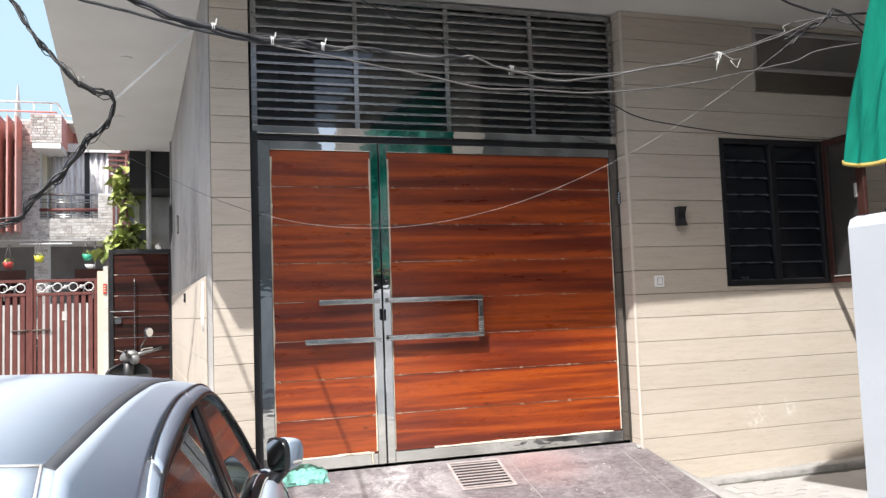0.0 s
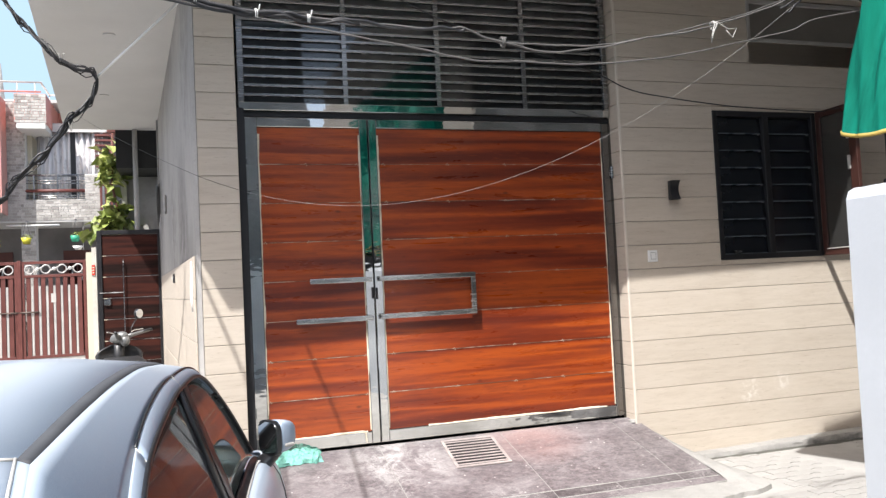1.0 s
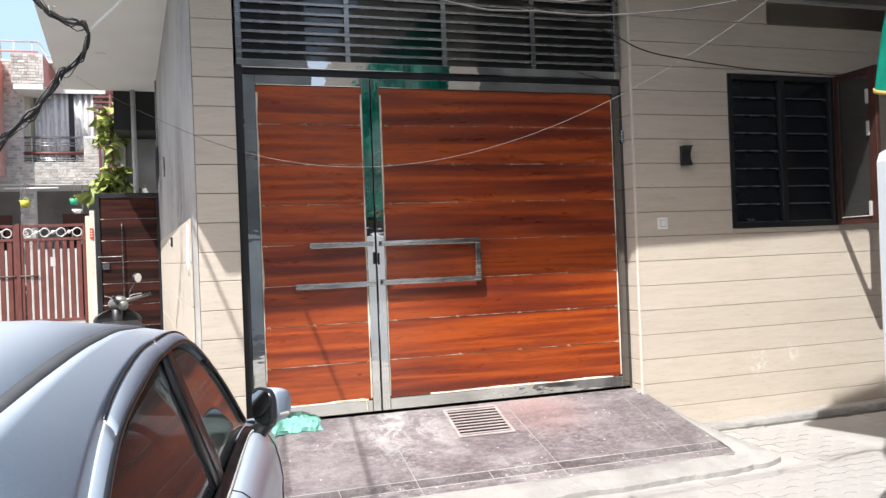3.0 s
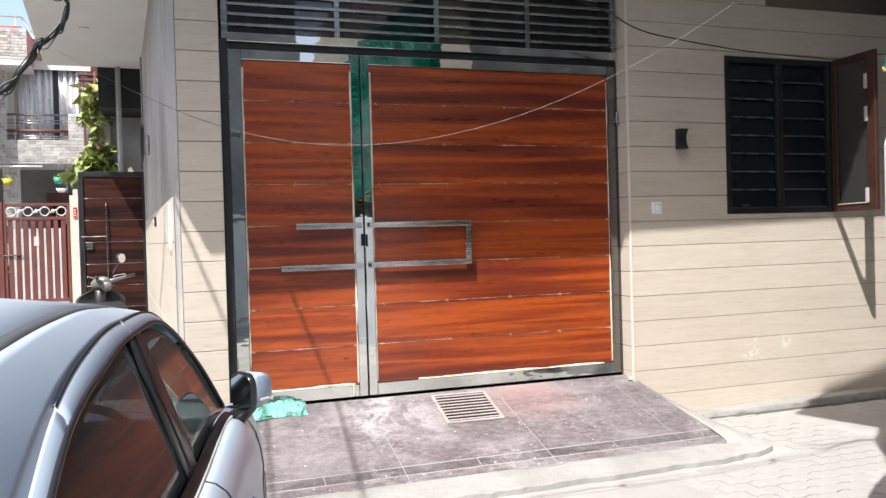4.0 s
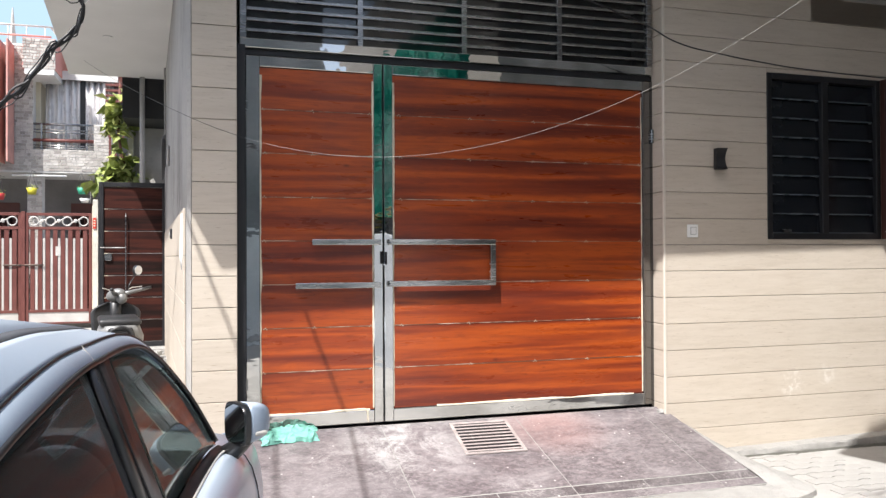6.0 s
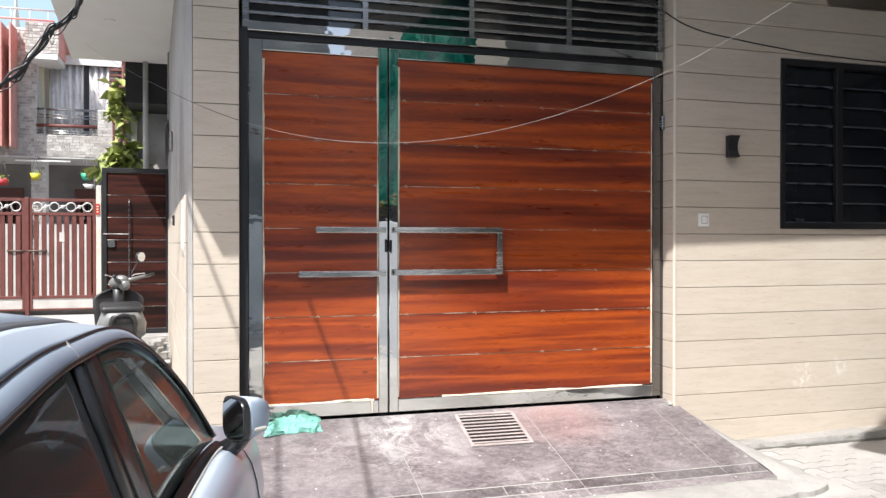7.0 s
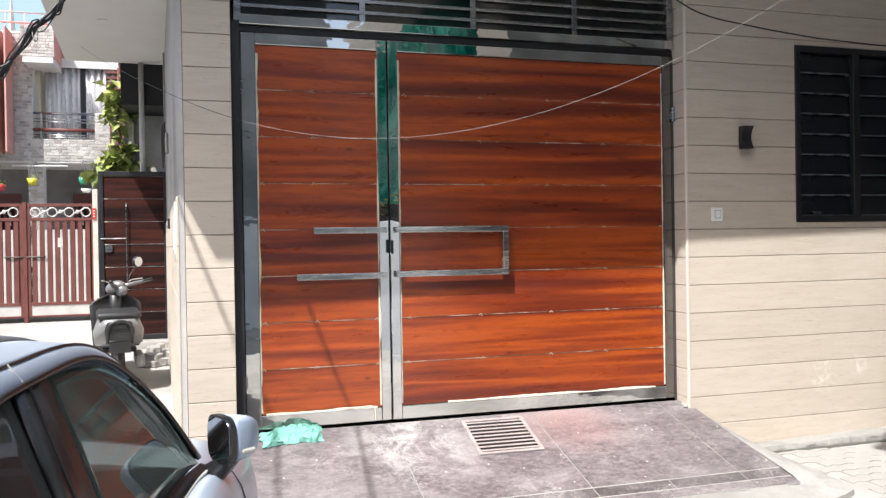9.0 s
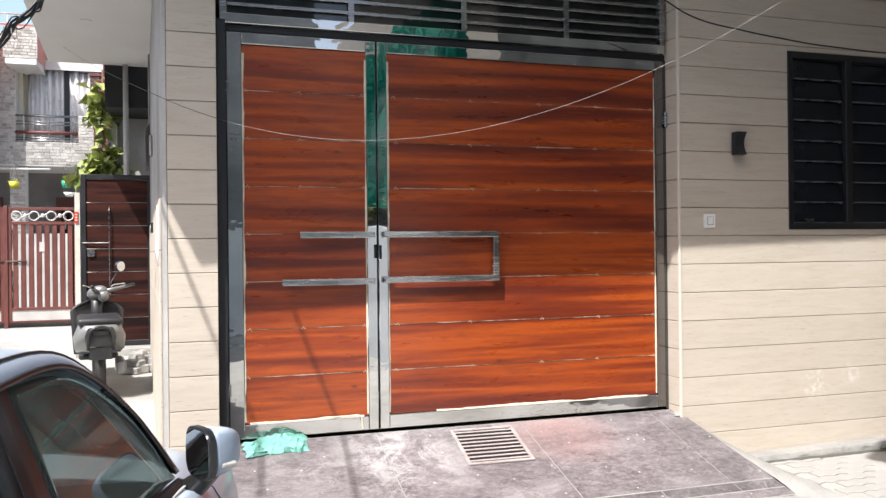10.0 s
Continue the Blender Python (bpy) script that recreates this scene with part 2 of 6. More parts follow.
def glass_material(name, tint, rough=0.02, clear=0.75, bend=1.45, dust=0.0):
    """Tinted sheet glass."""
    k = Mat(name, tint, rough, 0, 0.5)
    k.b.inputs["Transmission Weight"].default_value = clear
    k.b.inputs["IOR"].default_value = bend
    k.b.inputs["Sheen Weight"].default_value = dust
    k.b.inputs["Sheen Roughness"].default_value = 0.6
    return k.m


def car_paint_material():
    """Blue-grey metallic under clear lacquer, filmed with dust."""
    k = Mat("car_paint", (0.16, 0.20, 0.26), 0.42, 0.15, 0.45)
    v = k.coords()
    dust = k.noise(v, 2.3, 6, 0.62)
    fine = k.noise(v, 90, 3)
    flake = k.noise(v, 900, 1)
    k.base(k.ramp(flake, [(0.3, (0.160, 0.222, 0.318)), (0.7, (0.24, 0.318, 0.43))]))
    k.mix(k.grey(dust, 0.35, 0.75, 0.10, 0.40), (0.41, 0.45, 0.50))
    k.mix(k.grey(fine, 0.60, 0.75, 0.0, 0.18), (0.46, 0.47, 0.48))
    # up-facing panels paler: sky sheen put into the colour, along with settled dust
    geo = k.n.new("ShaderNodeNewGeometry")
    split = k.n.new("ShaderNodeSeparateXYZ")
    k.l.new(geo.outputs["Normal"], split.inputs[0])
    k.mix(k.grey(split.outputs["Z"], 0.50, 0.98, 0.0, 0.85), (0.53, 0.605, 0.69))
    k.roughness(k.grey(dust, 0.3, 0.75, 0.28, 0.48))
    k.b.inputs["Coat Weight"].default_value = 0.45
    k.b.inputs["Coat Roughness"].default_value = 0.15
    return k.m


def cloth_material(name, colour, fold=(1.0, 1.0, 0.25)):
    k = Mat(name, colour, 0.85, 0, 0.08)
    v = k.coords(fold)
    a, w = k.noise(v, 7, 5), k.noise(k.coords(), 160, 2)
    k.base(k.ramp(a, [(0.3, tuple(c * 0.7 for c in colour)), (0.7, tuple(min(1, c * 1.2) for c in colour))]))
    k.bump(a, 0.6, 0.03)
    k.bump(w, 0.2, 0.002)
    return k.m


def tile_wall_material():
    """Printed stone-look wall tiles in pale greys."""
    k = Mat("stone_print", (0.5, 0.47, 0.43), 0.6, 0, 0.3)
    v = k.coords()
    a, b = k.noise(v, 3.5, 5), k.noise(v, 25, 5)
    info = k.n.new("ShaderNodeNewGeometry")
    k.base(k.ramp(info.outputs["Random Per Island"], [(0.0, (0.27, 0.25, 0.23)), (0.35, (0.41, 0.39, 0.36)), (0.7, (0.53, 0.51, 0.48)), (1.0, (0.35, 0.33, 0.30))]))
    k.mix(k.grey(b, 0.45, 0.7, 0, 0.4), (0.28, 0.25, 0.23))
    k.mix(k.grey(a, 0.5, 0.75, 0, 0.3), (0.66, 0.63, 0.58))
    k.bump(b, 0.4, 0.01)
    return k.m


def leaf_material():
    k = Mat("leaf", (0.09, 0.16, 0.03), 0.5, 0, 0.4)
    info = k.n.new("ShaderNodeNewGeometry")
    k.base(k.ramp(info.outputs["Random Per Island"], [(0.0, (0.10, 0.14, 0.03)), (0.5, (0.25, 0.30, 0.07)), (1.0, (0.44, 0.46, 0.17))]))
    return k.m


CLAD = cladding_material()
WOOD = laminate_material("gate_wood", (0.112, 0.0175, 0.0080), (0.225, 0.0365, 0.0100), (0.380, 0.0715, 0.0122), 0.3, 0.5, 0.28)
DARKWOOD = laminate_material("dark_wood", (0.009, 0.004, 0.003), (0.026, 0.008, 0.006), (0.052, 0.014, 0.009), 0.55, 0.15)
STEEL = steel_material("steel", (0.63, 0.63, 0.615), 0.022, 0.10, 0.25)
STEEL_DULL = steel_material("steel_brushed", (0.56, 0.55, 0.525), 0.20, 0.02, 0.12)
STEEL_GREY = steel_material("grill_steel", (0.34, 0.34, 0.34), 0.20, 0.02, 0.1, 0.04)
# darker copy of the gate steel, its dark reflection put into the colour
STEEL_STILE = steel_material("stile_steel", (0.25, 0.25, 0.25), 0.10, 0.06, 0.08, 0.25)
STEEL_DARK = steel_material("dark_steel", (0.15, 0.15, 0.155), 0.16, 0.04, 0.1, 0.1)
BEAD = speckled("corner_bead", (0.60, 0.545, 0.47), 0.6, 0.05, 4, 60)
BLACK = speckled("black_paint", (0.012, 0.012, 0.014), 0.45, 0.3, 5, 50, bump=0.05)
CREAM = speckled("sealant", (0.66, 0.60, 0.47), 0.7, 0.12, 20, 120)
SCREW = speckled("screw_cap", (0.46, 0.34, 0.25), 0.5, 0.15)
GRANITE = granite_material()
GRANITE_BORDER = granite_material("border_stone", 0.62)
CEMENT = concrete_material("cement_render", (0.335, 0.328, 0.31), 1.6, 2.6)
KERB = concrete_material("kerb_cement", (0.315, 0.307, 0.288), 2.2, 3.2)
GRATE = speckled("grate_iron", (0.36, 0.315, 0.30), 0.7, 0.2, 12, 80, metal=0.15)
PALE_WIRE = speckled("pale_wire", (0.36, 0.35, 0.33), 0.6, 0.1, 8, 60, bump=0.0)
STREET = concrete_material("street_concrete", (0.365, 0.355, 0.335))
PLASTER = speckled("soffit_paint", (0.60, 0.59, 0.57), 0.9, 0.06, 1.5, 30)
SIDE_PLASTER = concrete_material("side_plaster", (0.40, 0.385, 0.365), 1.0, 1.0, (((0.16, 7.3, 1.95), 0.75, 0.65), ((0.05, 8.6, 2.1), 0.7, 0.55), ((-0.10, 11.2, 2.7), 0.9, 0.7), ((0.2, 6.6, 3.3), 0.7, 0.35)))
WHITE = speckled("white_paint", (0.78, 0.78, 0.76), 0.75, 0.05, 2, 40)
PLASTIC_WHITE = speckled("white_plastic", (0.80, 0.80, 0.78), 0.35, 0.03, 3, 60, bump=0.0)
RUST = speckled("red_brown_paint", (0.13, 0.04, 0.032), 0.5, 0.2, 5, 50)
SILVER = speckled("silver_paint", (0.55, 0.53, 0.50), 0.45, 0.12, 5, 60, metal=0.3)
IRON = speckled("rusty_iron", (0.13, 0.10, 0.085), 0.65, 0.3, 12, 80, metal=0.5)
RUBBER = speckled("cable_rubber", (0.02, 0.02, 0.022), 0.5, 0.2, 10, 80, bump=0.05)
GREYWIRE = speckled("grey_wire", (0.11, 0.105, 0.10), 0.5, 0.2, 10, 80, bump=0.0)
GREEN = cloth_material("green_cloth", (0.003, 0.125, 0.086), (1.0, 3.0, 0.35))
YELLOW = speckled("yellow_hem", (0.34, 0.24, 0.05), 0.7)
RAG = cloth_material("rag_cloth", (0.20, 0.47, 0.39), (1, 1, 1))
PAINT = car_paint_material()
CAR_BLACK = speckled("car_trim", (0.012, 0.012, 0.013), 0.35, 0.2, 8, 90, bump=0.03)
ROOF_STRIP = speckled("dusty_trim", (0.055, 0.058, 0.065), 0.75, 0.25, 10, 90, bump=0.03)
CAR_GLASS = glass_material("car_glass", (0.225, 0.28, 0.25), 0.0, 0.90, 1.18, 0.05)
TINTED_GLASS = glass_material("car_tinted_glass", (0.07, 0.078, 0.08), 0.0, 0.90, 1.13, 0.07)
MIRROR = Mat("mirror_glass", (0.75, 0.77, 0.78), 0.02, 1.0).m
DARK_GLASS = speckled("window_glass", (0.006, 0.008, 0.012), 0.22, 0.2, 4, 40, bump=0.0)
# pale blue-grey puts the sheen of the slat edges into the colour
LOUVRE_GLINT = speckled("louvre_glint", (0.075, 0.09, 0.105), 0.3, 0.2, 6, 50, bump=0.0)
GRILL_GLASS = glass_material("grill_glass", (0.62, 0.66, 0.66), 0.0, 1.0, 1.5)
FROST = glass_material("casement_glass", (0.16, 0.16, 0.155), 0.06, 0.85)
CASEMENT = speckled("casement_wood", (0.05, 0.018, 0.013), 0.5, 0.2, 6, 60)
BROWN_WOOD = speckled("brown_wood", (0.12, 0.04, 0.028), 0.5, 0.2, 6, 60)
STONE_PRINT = tile_wall_material()
LEAF = leaf_material()
JOINT = Mat("joint_strip", (0.16, 0.08, 0.05), 0.5)
JOINT.mix(JOINT.grey(JOINT.noise(JOINT.coords((1, 1, 1), (0, 0, 0), True), 3.2, 5, 0.7), 0.48, 0.60, 0, 1.0), (0.50, 0.43, 0.35))
JOINT = JOINT.m
VENT_PANE = speckled("ventilator_pane", (0.17, 0.155, 0.135), 0.4, 0.1, 3, 50, bump=0.03)
PINK = speckled("pink_wall", (0.62, 0.28, 0.24), 0.8, 0.08, 2, 30)
YELLOW_WALL = speckled("cream_wall", (0.58, 0.52, 0.40), 0.85, 0.06, 2, 30)
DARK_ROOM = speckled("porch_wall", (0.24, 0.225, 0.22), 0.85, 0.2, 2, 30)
STAINED = concrete_material("stained_plaster", (0.42, 0.40, 0.37), 1.4)
# one near-black tone over the whole beam
BEAM_BLACK = speckled("black_beam", (0.018, 0.018, 0.018), 0.85, 0.3, 3, 40)
HAZE = Mat("hazy_sky", (0.0, 0.0, 0.0), 1.0, 0, 0.0)
HAZE.b.inputs["Emission Color"].default_value = (0.36, 0.50, 0.62, 1)
HAZE.b.inputs["Emission Strength"].default_value = 1.0
HAZE = HAZE.m
PALE_BLUE = speckled("pale_wall", (0.41, 0.435, 0.465), 0.8, 0.06, 1.5, 40)
DIRT = concrete_material("gutter_dirt", (0.10, 0.098, 0.085), 3.0)
OLD_WALL = concrete_material("old_wall", (0.20, 0.185, 0.165), 1.0)
OPPOSITE = concrete_material("opposite_wall", (0.275, 0.27, 0.265), 1.0)


# ---- ground ----
def rise(x, y):
    """The lane lies level by the gate and climbs a little along the alley."""
    s = min(1, max(0, (y - 6.0) / 7.0))
    low = min(1, max(0, (3.6 - y) / 1.6))
    return -0.05 - 0.04 * low + 0.26 * s * s * (3 - 2 * s)


def build_ground():
    xs = [-300, -60, -12] + [-6 + 0.5 * k for k in range(29)] + [14, 60, 300]
    ys = [-300, -60, -10] + [-4 + 0.5 * k for k in range(49)] + [30, 80, 300]
    bm = bm_new()
    grid = [[bm.verts.new((x, y, rise(x, y))) for x in xs] for y in ys]
    for a, b in zip(grid, grid[1:]):
        for k in range(len(xs) - 1):
            bm.faces.new((a[k], a[k + 1], b[k + 1], b[k]))
    return structure("ground", bm, STREET, "pale dusty cement lane between the houses", "ground", True)


GROUND = build_ground()

# ---- the house with the gate ----
WALL_Y, GATE_Y = 5.86, 6.0
CEILING = 3.9
COURSE, COURSE_AT = 0.1947, 1.5153
WIN = (4.51, 5.60, 1.56, 2.84)
VENT = (4.93, 6.6, 3.46, 3.84)
RIGHT = 8.6
SIDE_A, SIDE_B = Vector((0.28, 5.86)), Vector((-0.145, 12.2))


def side_x(y):
    return SIDE_A.x + (SIDE_B.x - SIDE_A.x) * (y - SIDE_A.y) / (SIDE_B.y - SIDE_A.y)


def build_shell():
    bm = bm_new()
    y0, y1 = WALL_Y + 0.022, 6.12
    for a, b, c, d in ((3.622, WIN[0], -0.2, CEILING), (WIN[1], VENT[1], -0.2, VENT[2]), (VENT[1], RIGHT, -0.2, CEILING),
                       (WIN[0], WIN[1], -0.2, WIN[2]), (WIN[0], WIN[1], WIN[3], VENT[2]), (WIN[0], VENT[0], VENT[2], CEILING), (VENT[0], VENT[1], VENT[3], CEILING)):
        box(bm, a, b, y0, y1, c, d)
    wall = structure("wall_front", bm, SIDE_PLASTER, "beige plank-clad house wall beside the gate", "wall")
    bm = bm_new()
    prism(bm, [(0.302, WALL_Y + 0.022), (0.568, WALL_Y + 0.022), (0.568, 6.3), (0.27, 6.3)], -0.2, CEILING)
    pillar = structure("wall_pillar", bm, SIDE_PLASTER, "narrow beige plank-clad pillar beside the gate", "wall")
    bm = bm_new()
    prism(bm, [(side_x(6.3), 6.3), (side_x(12.2), 12.2), (side_x(12.2) + 0.2, 12.2), (side_x(6.3) + 0.2, 6.3)], -0.2, CEILING)
    prism(bm, [(0.262, 5.95), (0.272, 5.90), (0.295, 5.872), (0.302, 5.885), (0.302, 6.3), (side_x(6.3), 6.3), (side_x(6.1) , 6.1)], -0.2, CEILING)
    side = structure("wall_side", bm, SIDE_PLASTER, "grey weathered plaster wall along the alley", "wall")
    bm = bm_new()
    # unseen front edge, stepped to set the shade line on gate and wall
    prism(bm, [(-0.72, 4.59), (0.33, 4.62), (0.33, 4.685), (2.42, 4.685), (2.42, 4.625), (RIGHT + 0.2, 4.72), (RIGHT + 0.2, 12.3), (side_x(12.3), 12.3), (-1.36, 12.3)], CEILING, CEILING + 0.16)
    structure("ceiling", bm, PLASTER, "off-white painted underside of the projecting balcony slab", "ceiling")
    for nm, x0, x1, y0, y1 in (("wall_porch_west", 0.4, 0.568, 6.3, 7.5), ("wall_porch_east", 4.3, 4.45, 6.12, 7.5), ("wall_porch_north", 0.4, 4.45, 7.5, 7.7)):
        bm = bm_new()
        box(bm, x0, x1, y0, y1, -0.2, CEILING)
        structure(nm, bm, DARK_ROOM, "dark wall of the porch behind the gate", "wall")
    bm = bm_new()
    box(bm, 0.568, 3.602, 5.99, 6.12, -0.2, 0.292)
    box(bm, 0.568, 4.3, 6.12, 7.5, -0.2, 0.292)
    structure("floor", bm, GRANITE, "dark stone floor of the porch", "floor")
    bm = bm_new()
    for x0, x1, y0, y1 in ((3.75, RIGHT, 11.8, 12.0), (RIGHT, RIGHT + 0.2, 5.882, 12.0)):
        box(bm, x0, x1, y0, y1, -0.2, CEILING)
    structure("wall_back", bm, SIDE_PLASTER, "plain grey outer walls of the house", "wall")
    return wall, pillar, side


WALL, PILLAR, SIDE = build_shell()


def plank_mesh(length, height, depth=0.022):
    bm = bm_new()
    box(bm, 0, length, 0, depth, 0.0021, height - 0.0021)
    bmesh.ops.bevel(bm, geom=[e for e in bm.edges if all(v.co.y < 1e-6 for v in e.verts)], offset=0.0022, segments=1, affect="EDGES")
    return mesh_from(bm, "plank", CLAD)


def build_cladding():
    """Boards in courses; each run of a course between two openings is a piece of its own."""
    rows = [COURSE_AT + COURSE * k for k in range(-8, 14)]
    made = {}

    def lay(parent, x, y, z, length, height, turn=0):
        key = (round(length, 3), round(height, 3))
        if key not in made:
            made[key] = plank_mesh(length, height)
        piece("plank", made[key], parent, pose(x, y, z, 0, 0, turn))

    for lo in rows:
        hi = min(lo + COURSE, CEILING)
        lo = max(lo, -0.012)
        if hi - lo < 0.02:
            continue
        lay(PILLAR, 0.30, WALL_Y, lo, 0.568 - 0.30, hi - lo)
        # the reveal beside the gate, turned to face it
        lay(WALL, 3.60, 6.12, lo, 0.26 - 0.022, hi - lo, -90)
        cuts = [(3.60, RIGHT)]
        for a, b, c, d in (WIN, VENT):
            if lo < d - 0.01 and hi > c + 0.01:
                cuts = [run for p, q in cuts for run in ((p, min(q, a)), (max(p, b), q)) if run[1] - run[0] > 0.05]
        for p, q in cuts:
            lay(WALL, p, WALL_Y, lo, q - p, hi - lo)
        # what is left of a course that an opening cuts through
        for a, b, c, d in (WIN, VENT):
            if lo < c - 0.012 < hi and hi > c:
                lay(WALL, a, WALL_Y, lo, b - a, c - lo)
            if hi > d + 0.012 > lo and lo < d:
                lay(WALL, a, WALL_Y, d, b - a, hi - d)


def build_side_details():
    # stone tiles on the lower side wall
    ang = math.degrees(math.atan2(SIDE_B.y - SIDE_A.y, SIDE_B.x - SIDE_A.x))
    bm = bm_new()
    box(bm, 0.002, 0.598, 0, 0.012, 0.002, 0.298)
    me = mesh_from(bevel(bm, 0.002), "tile", CLAD)
    for i in range(9):
        for k in range(6):
            y = 5.98 + 0.6 * i
            m = pose(side_x(y) - 0.012, y, -0.05 + 0.3 * k, 0, 0, ang)
            # the tile's back against the wall, its face to the alley
            piece("tile", me, SIDE, m)


build_cladding()
build_side_details()


# ---- gate ----
def frame_bar(x0, x1, z0, z1, y0, y1, cut=0.004):
    bm = bm_new()
    box(bm, x0, x1, y0, y1, z0, z1)
    return bevel(bm, cut, 2)


def ragged_strip(bm, x0, z0, x1, z1, y, width, seed):
    """A smeared bead of dried sealant along a straight edge."""
    r = random.Random(seed)
    n = max(4, int(math.hypot(x1 - x0, z1 - z0) / 0.03))
    up = abs(z1 - z0) > abs(x1 - x0)
    rows = []
    for i in range(n + 1):
        t = i / n
        w = width * (0.55 + 0.7 * noise.noise((seed * 3.1, t * n * 0.13, 0.5)) + 0.25 * r.random())
        w = max(0.002, w)
        c = Vector((x0 + (x1 - x0) * t, y, z0 + (z1 - z0) * t))
        o = Vector((w, 0, 0)) if up else Vector((0, 0, w))
        b = Vector((0, -0.003 - 0.002 * r.random(), 0))
        rows.append([bm.verts.new(c - o * 0.4), bm.verts.new(c - o * 0.2 + b), bm.verts.new(c + o * 0.5 + b), bm.verts.new(c + o)])
    for p, q in zip(rows, rows[1:]):
        for k in range(3):
            bm.faces.new((p[k], p[k + 1], q[k + 1], q[k]))


SCREW_MESH = None


def screw_mesh():
    bm = bm_new()
    for dx, dz in ((0, 0.006), (-0.012, -0.003), (0.011, -0.006)):
        ball(bm, (dx * 0.8, -0.001, dz * 0.8), (0.0046, 0.003, 0.0046), u=6, v=4)
    return mesh_from(bm, "screw", SCREW)


def build_leaf(name, x0, x1, stile_l, stile_r, label, screws):
    """One gate leaf: steel frame, eight boards, joint strips and screws."""
    z0, z1 = 0.325, 2.74
    leaf = thing(name, label, "gate", pose(0, GATE_Y, 0))
    top, bottom = 0.068, 0.085
    for nm, a, b, c, d in (("stile", x0, x0 + stile_l, z0, z1), ("stile", x1 - stile_r, x1, z0, z1), ("top_rail", x0 + stile_l, x1 - stile_r, z1 - top, z1), ("bottom_rail", x0 + stile_l, x1 - stile_r, z0, z0 + bottom)):
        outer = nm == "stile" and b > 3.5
        part(nm, frame_bar(a, b, c, d, 0.0, 0.05), STEEL_STILE if outer else STEEL, leaf, "steel hinge stile, dark reflection put into its colour" if outer else "polished stainless steel")
    a, b = x0 + stile_l, x1 - stile_r
    lines = [z1 - top - 0.002] + [2.399 - 0.2852 * k for k in range(7)] + [z0 + bottom + 0.002]
    for hi, lo in zip(lines, lines[1:]):
        bm = bm_new()
        box(bm, a + 0.001, b - 0.001, 0.012, 0.03, lo + 0.002, hi - 0.002)
        part("board", bevel(bm, 0.0015), WOOD, leaf, "glossy red-brown wood-print board")
    bm = bm_new()
    box(bm, a, b, 0.031, 0.036, z0 + 0.03, z1 - 0.03)
    part("back_sheet", bm, BLACK, leaf)
    for k, z in enumerate(lines[1:-1]):
        bm = bm_new()
        box(bm, a + 0.004, b - 0.004, 0.0095, 0.020, z - 0.0017, z + 0.0017)
        part("joint_strip", bm, JOINT, leaf, "thin pale joint strip")
        for f in screws:
            x = a + (b - a) * f + 0.02 * noise.noise((k * 1.7, f * 9, 2.2))
            piece("screw", SCREW_MESH, leaf, pose(x, 0.0105, z, 0, 40 * noise.noise((k, f * 5, 1)), 0))
    bm = bm_new()
    ragged_strip(bm, a + 0.003, z0 + 0.10, a + 0.003, z1 - 0.12, 0.010, 0.013, 3 + int(10 * x0))
    part("sealant_bead", bm, CREAM, leaf, "dried cream sealant")
    bm = bm_new()
    ragged_strip(bm, b - 0.006, z0 + 0.10, b - 0.006, z1 - 0.12, 0.010, 0.012, 5 + int(10 * x0))
    part("sealant_bead", bm, CREAM, leaf, "dried cream sealant")
    bm = bm_new()
    ragged_strip(bm, a + (b - a) * (0.04 if x1 < 2 else 0.16), z0 + bottom, b - (0.03 if x1 < 2 else 0.08), z0 + bottom, 0.009, 0.016, 8 + int(10 * x0))
    part("sealant_bead", bm, CREAM, leaf, "dried cream sealant")
    return leaf


def handle_bar(bm, x0, x1, z0, z1, y0=-0.056, y1=-0.024):
    box(bm, x0, x1, y0, y1, z0, z1)


SCREW_MESH = screw_mesh()
LEAF_SMALL = build_leaf("gate_leaf", 0.628, 1.526, 0.088, 0.062, "narrow gate leaf of red-brown boards in a polished steel frame, closed", (0.03, 0.46, 0.97))
LEAF_BIG = build_leaf("gate_leaf", 1.534, 3.576, 0.062, 0.066, "wide gate leaf of red-brown boards in a polished steel frame, closed", (0.025, 0.29, 0.54, 0.76, 0.985))


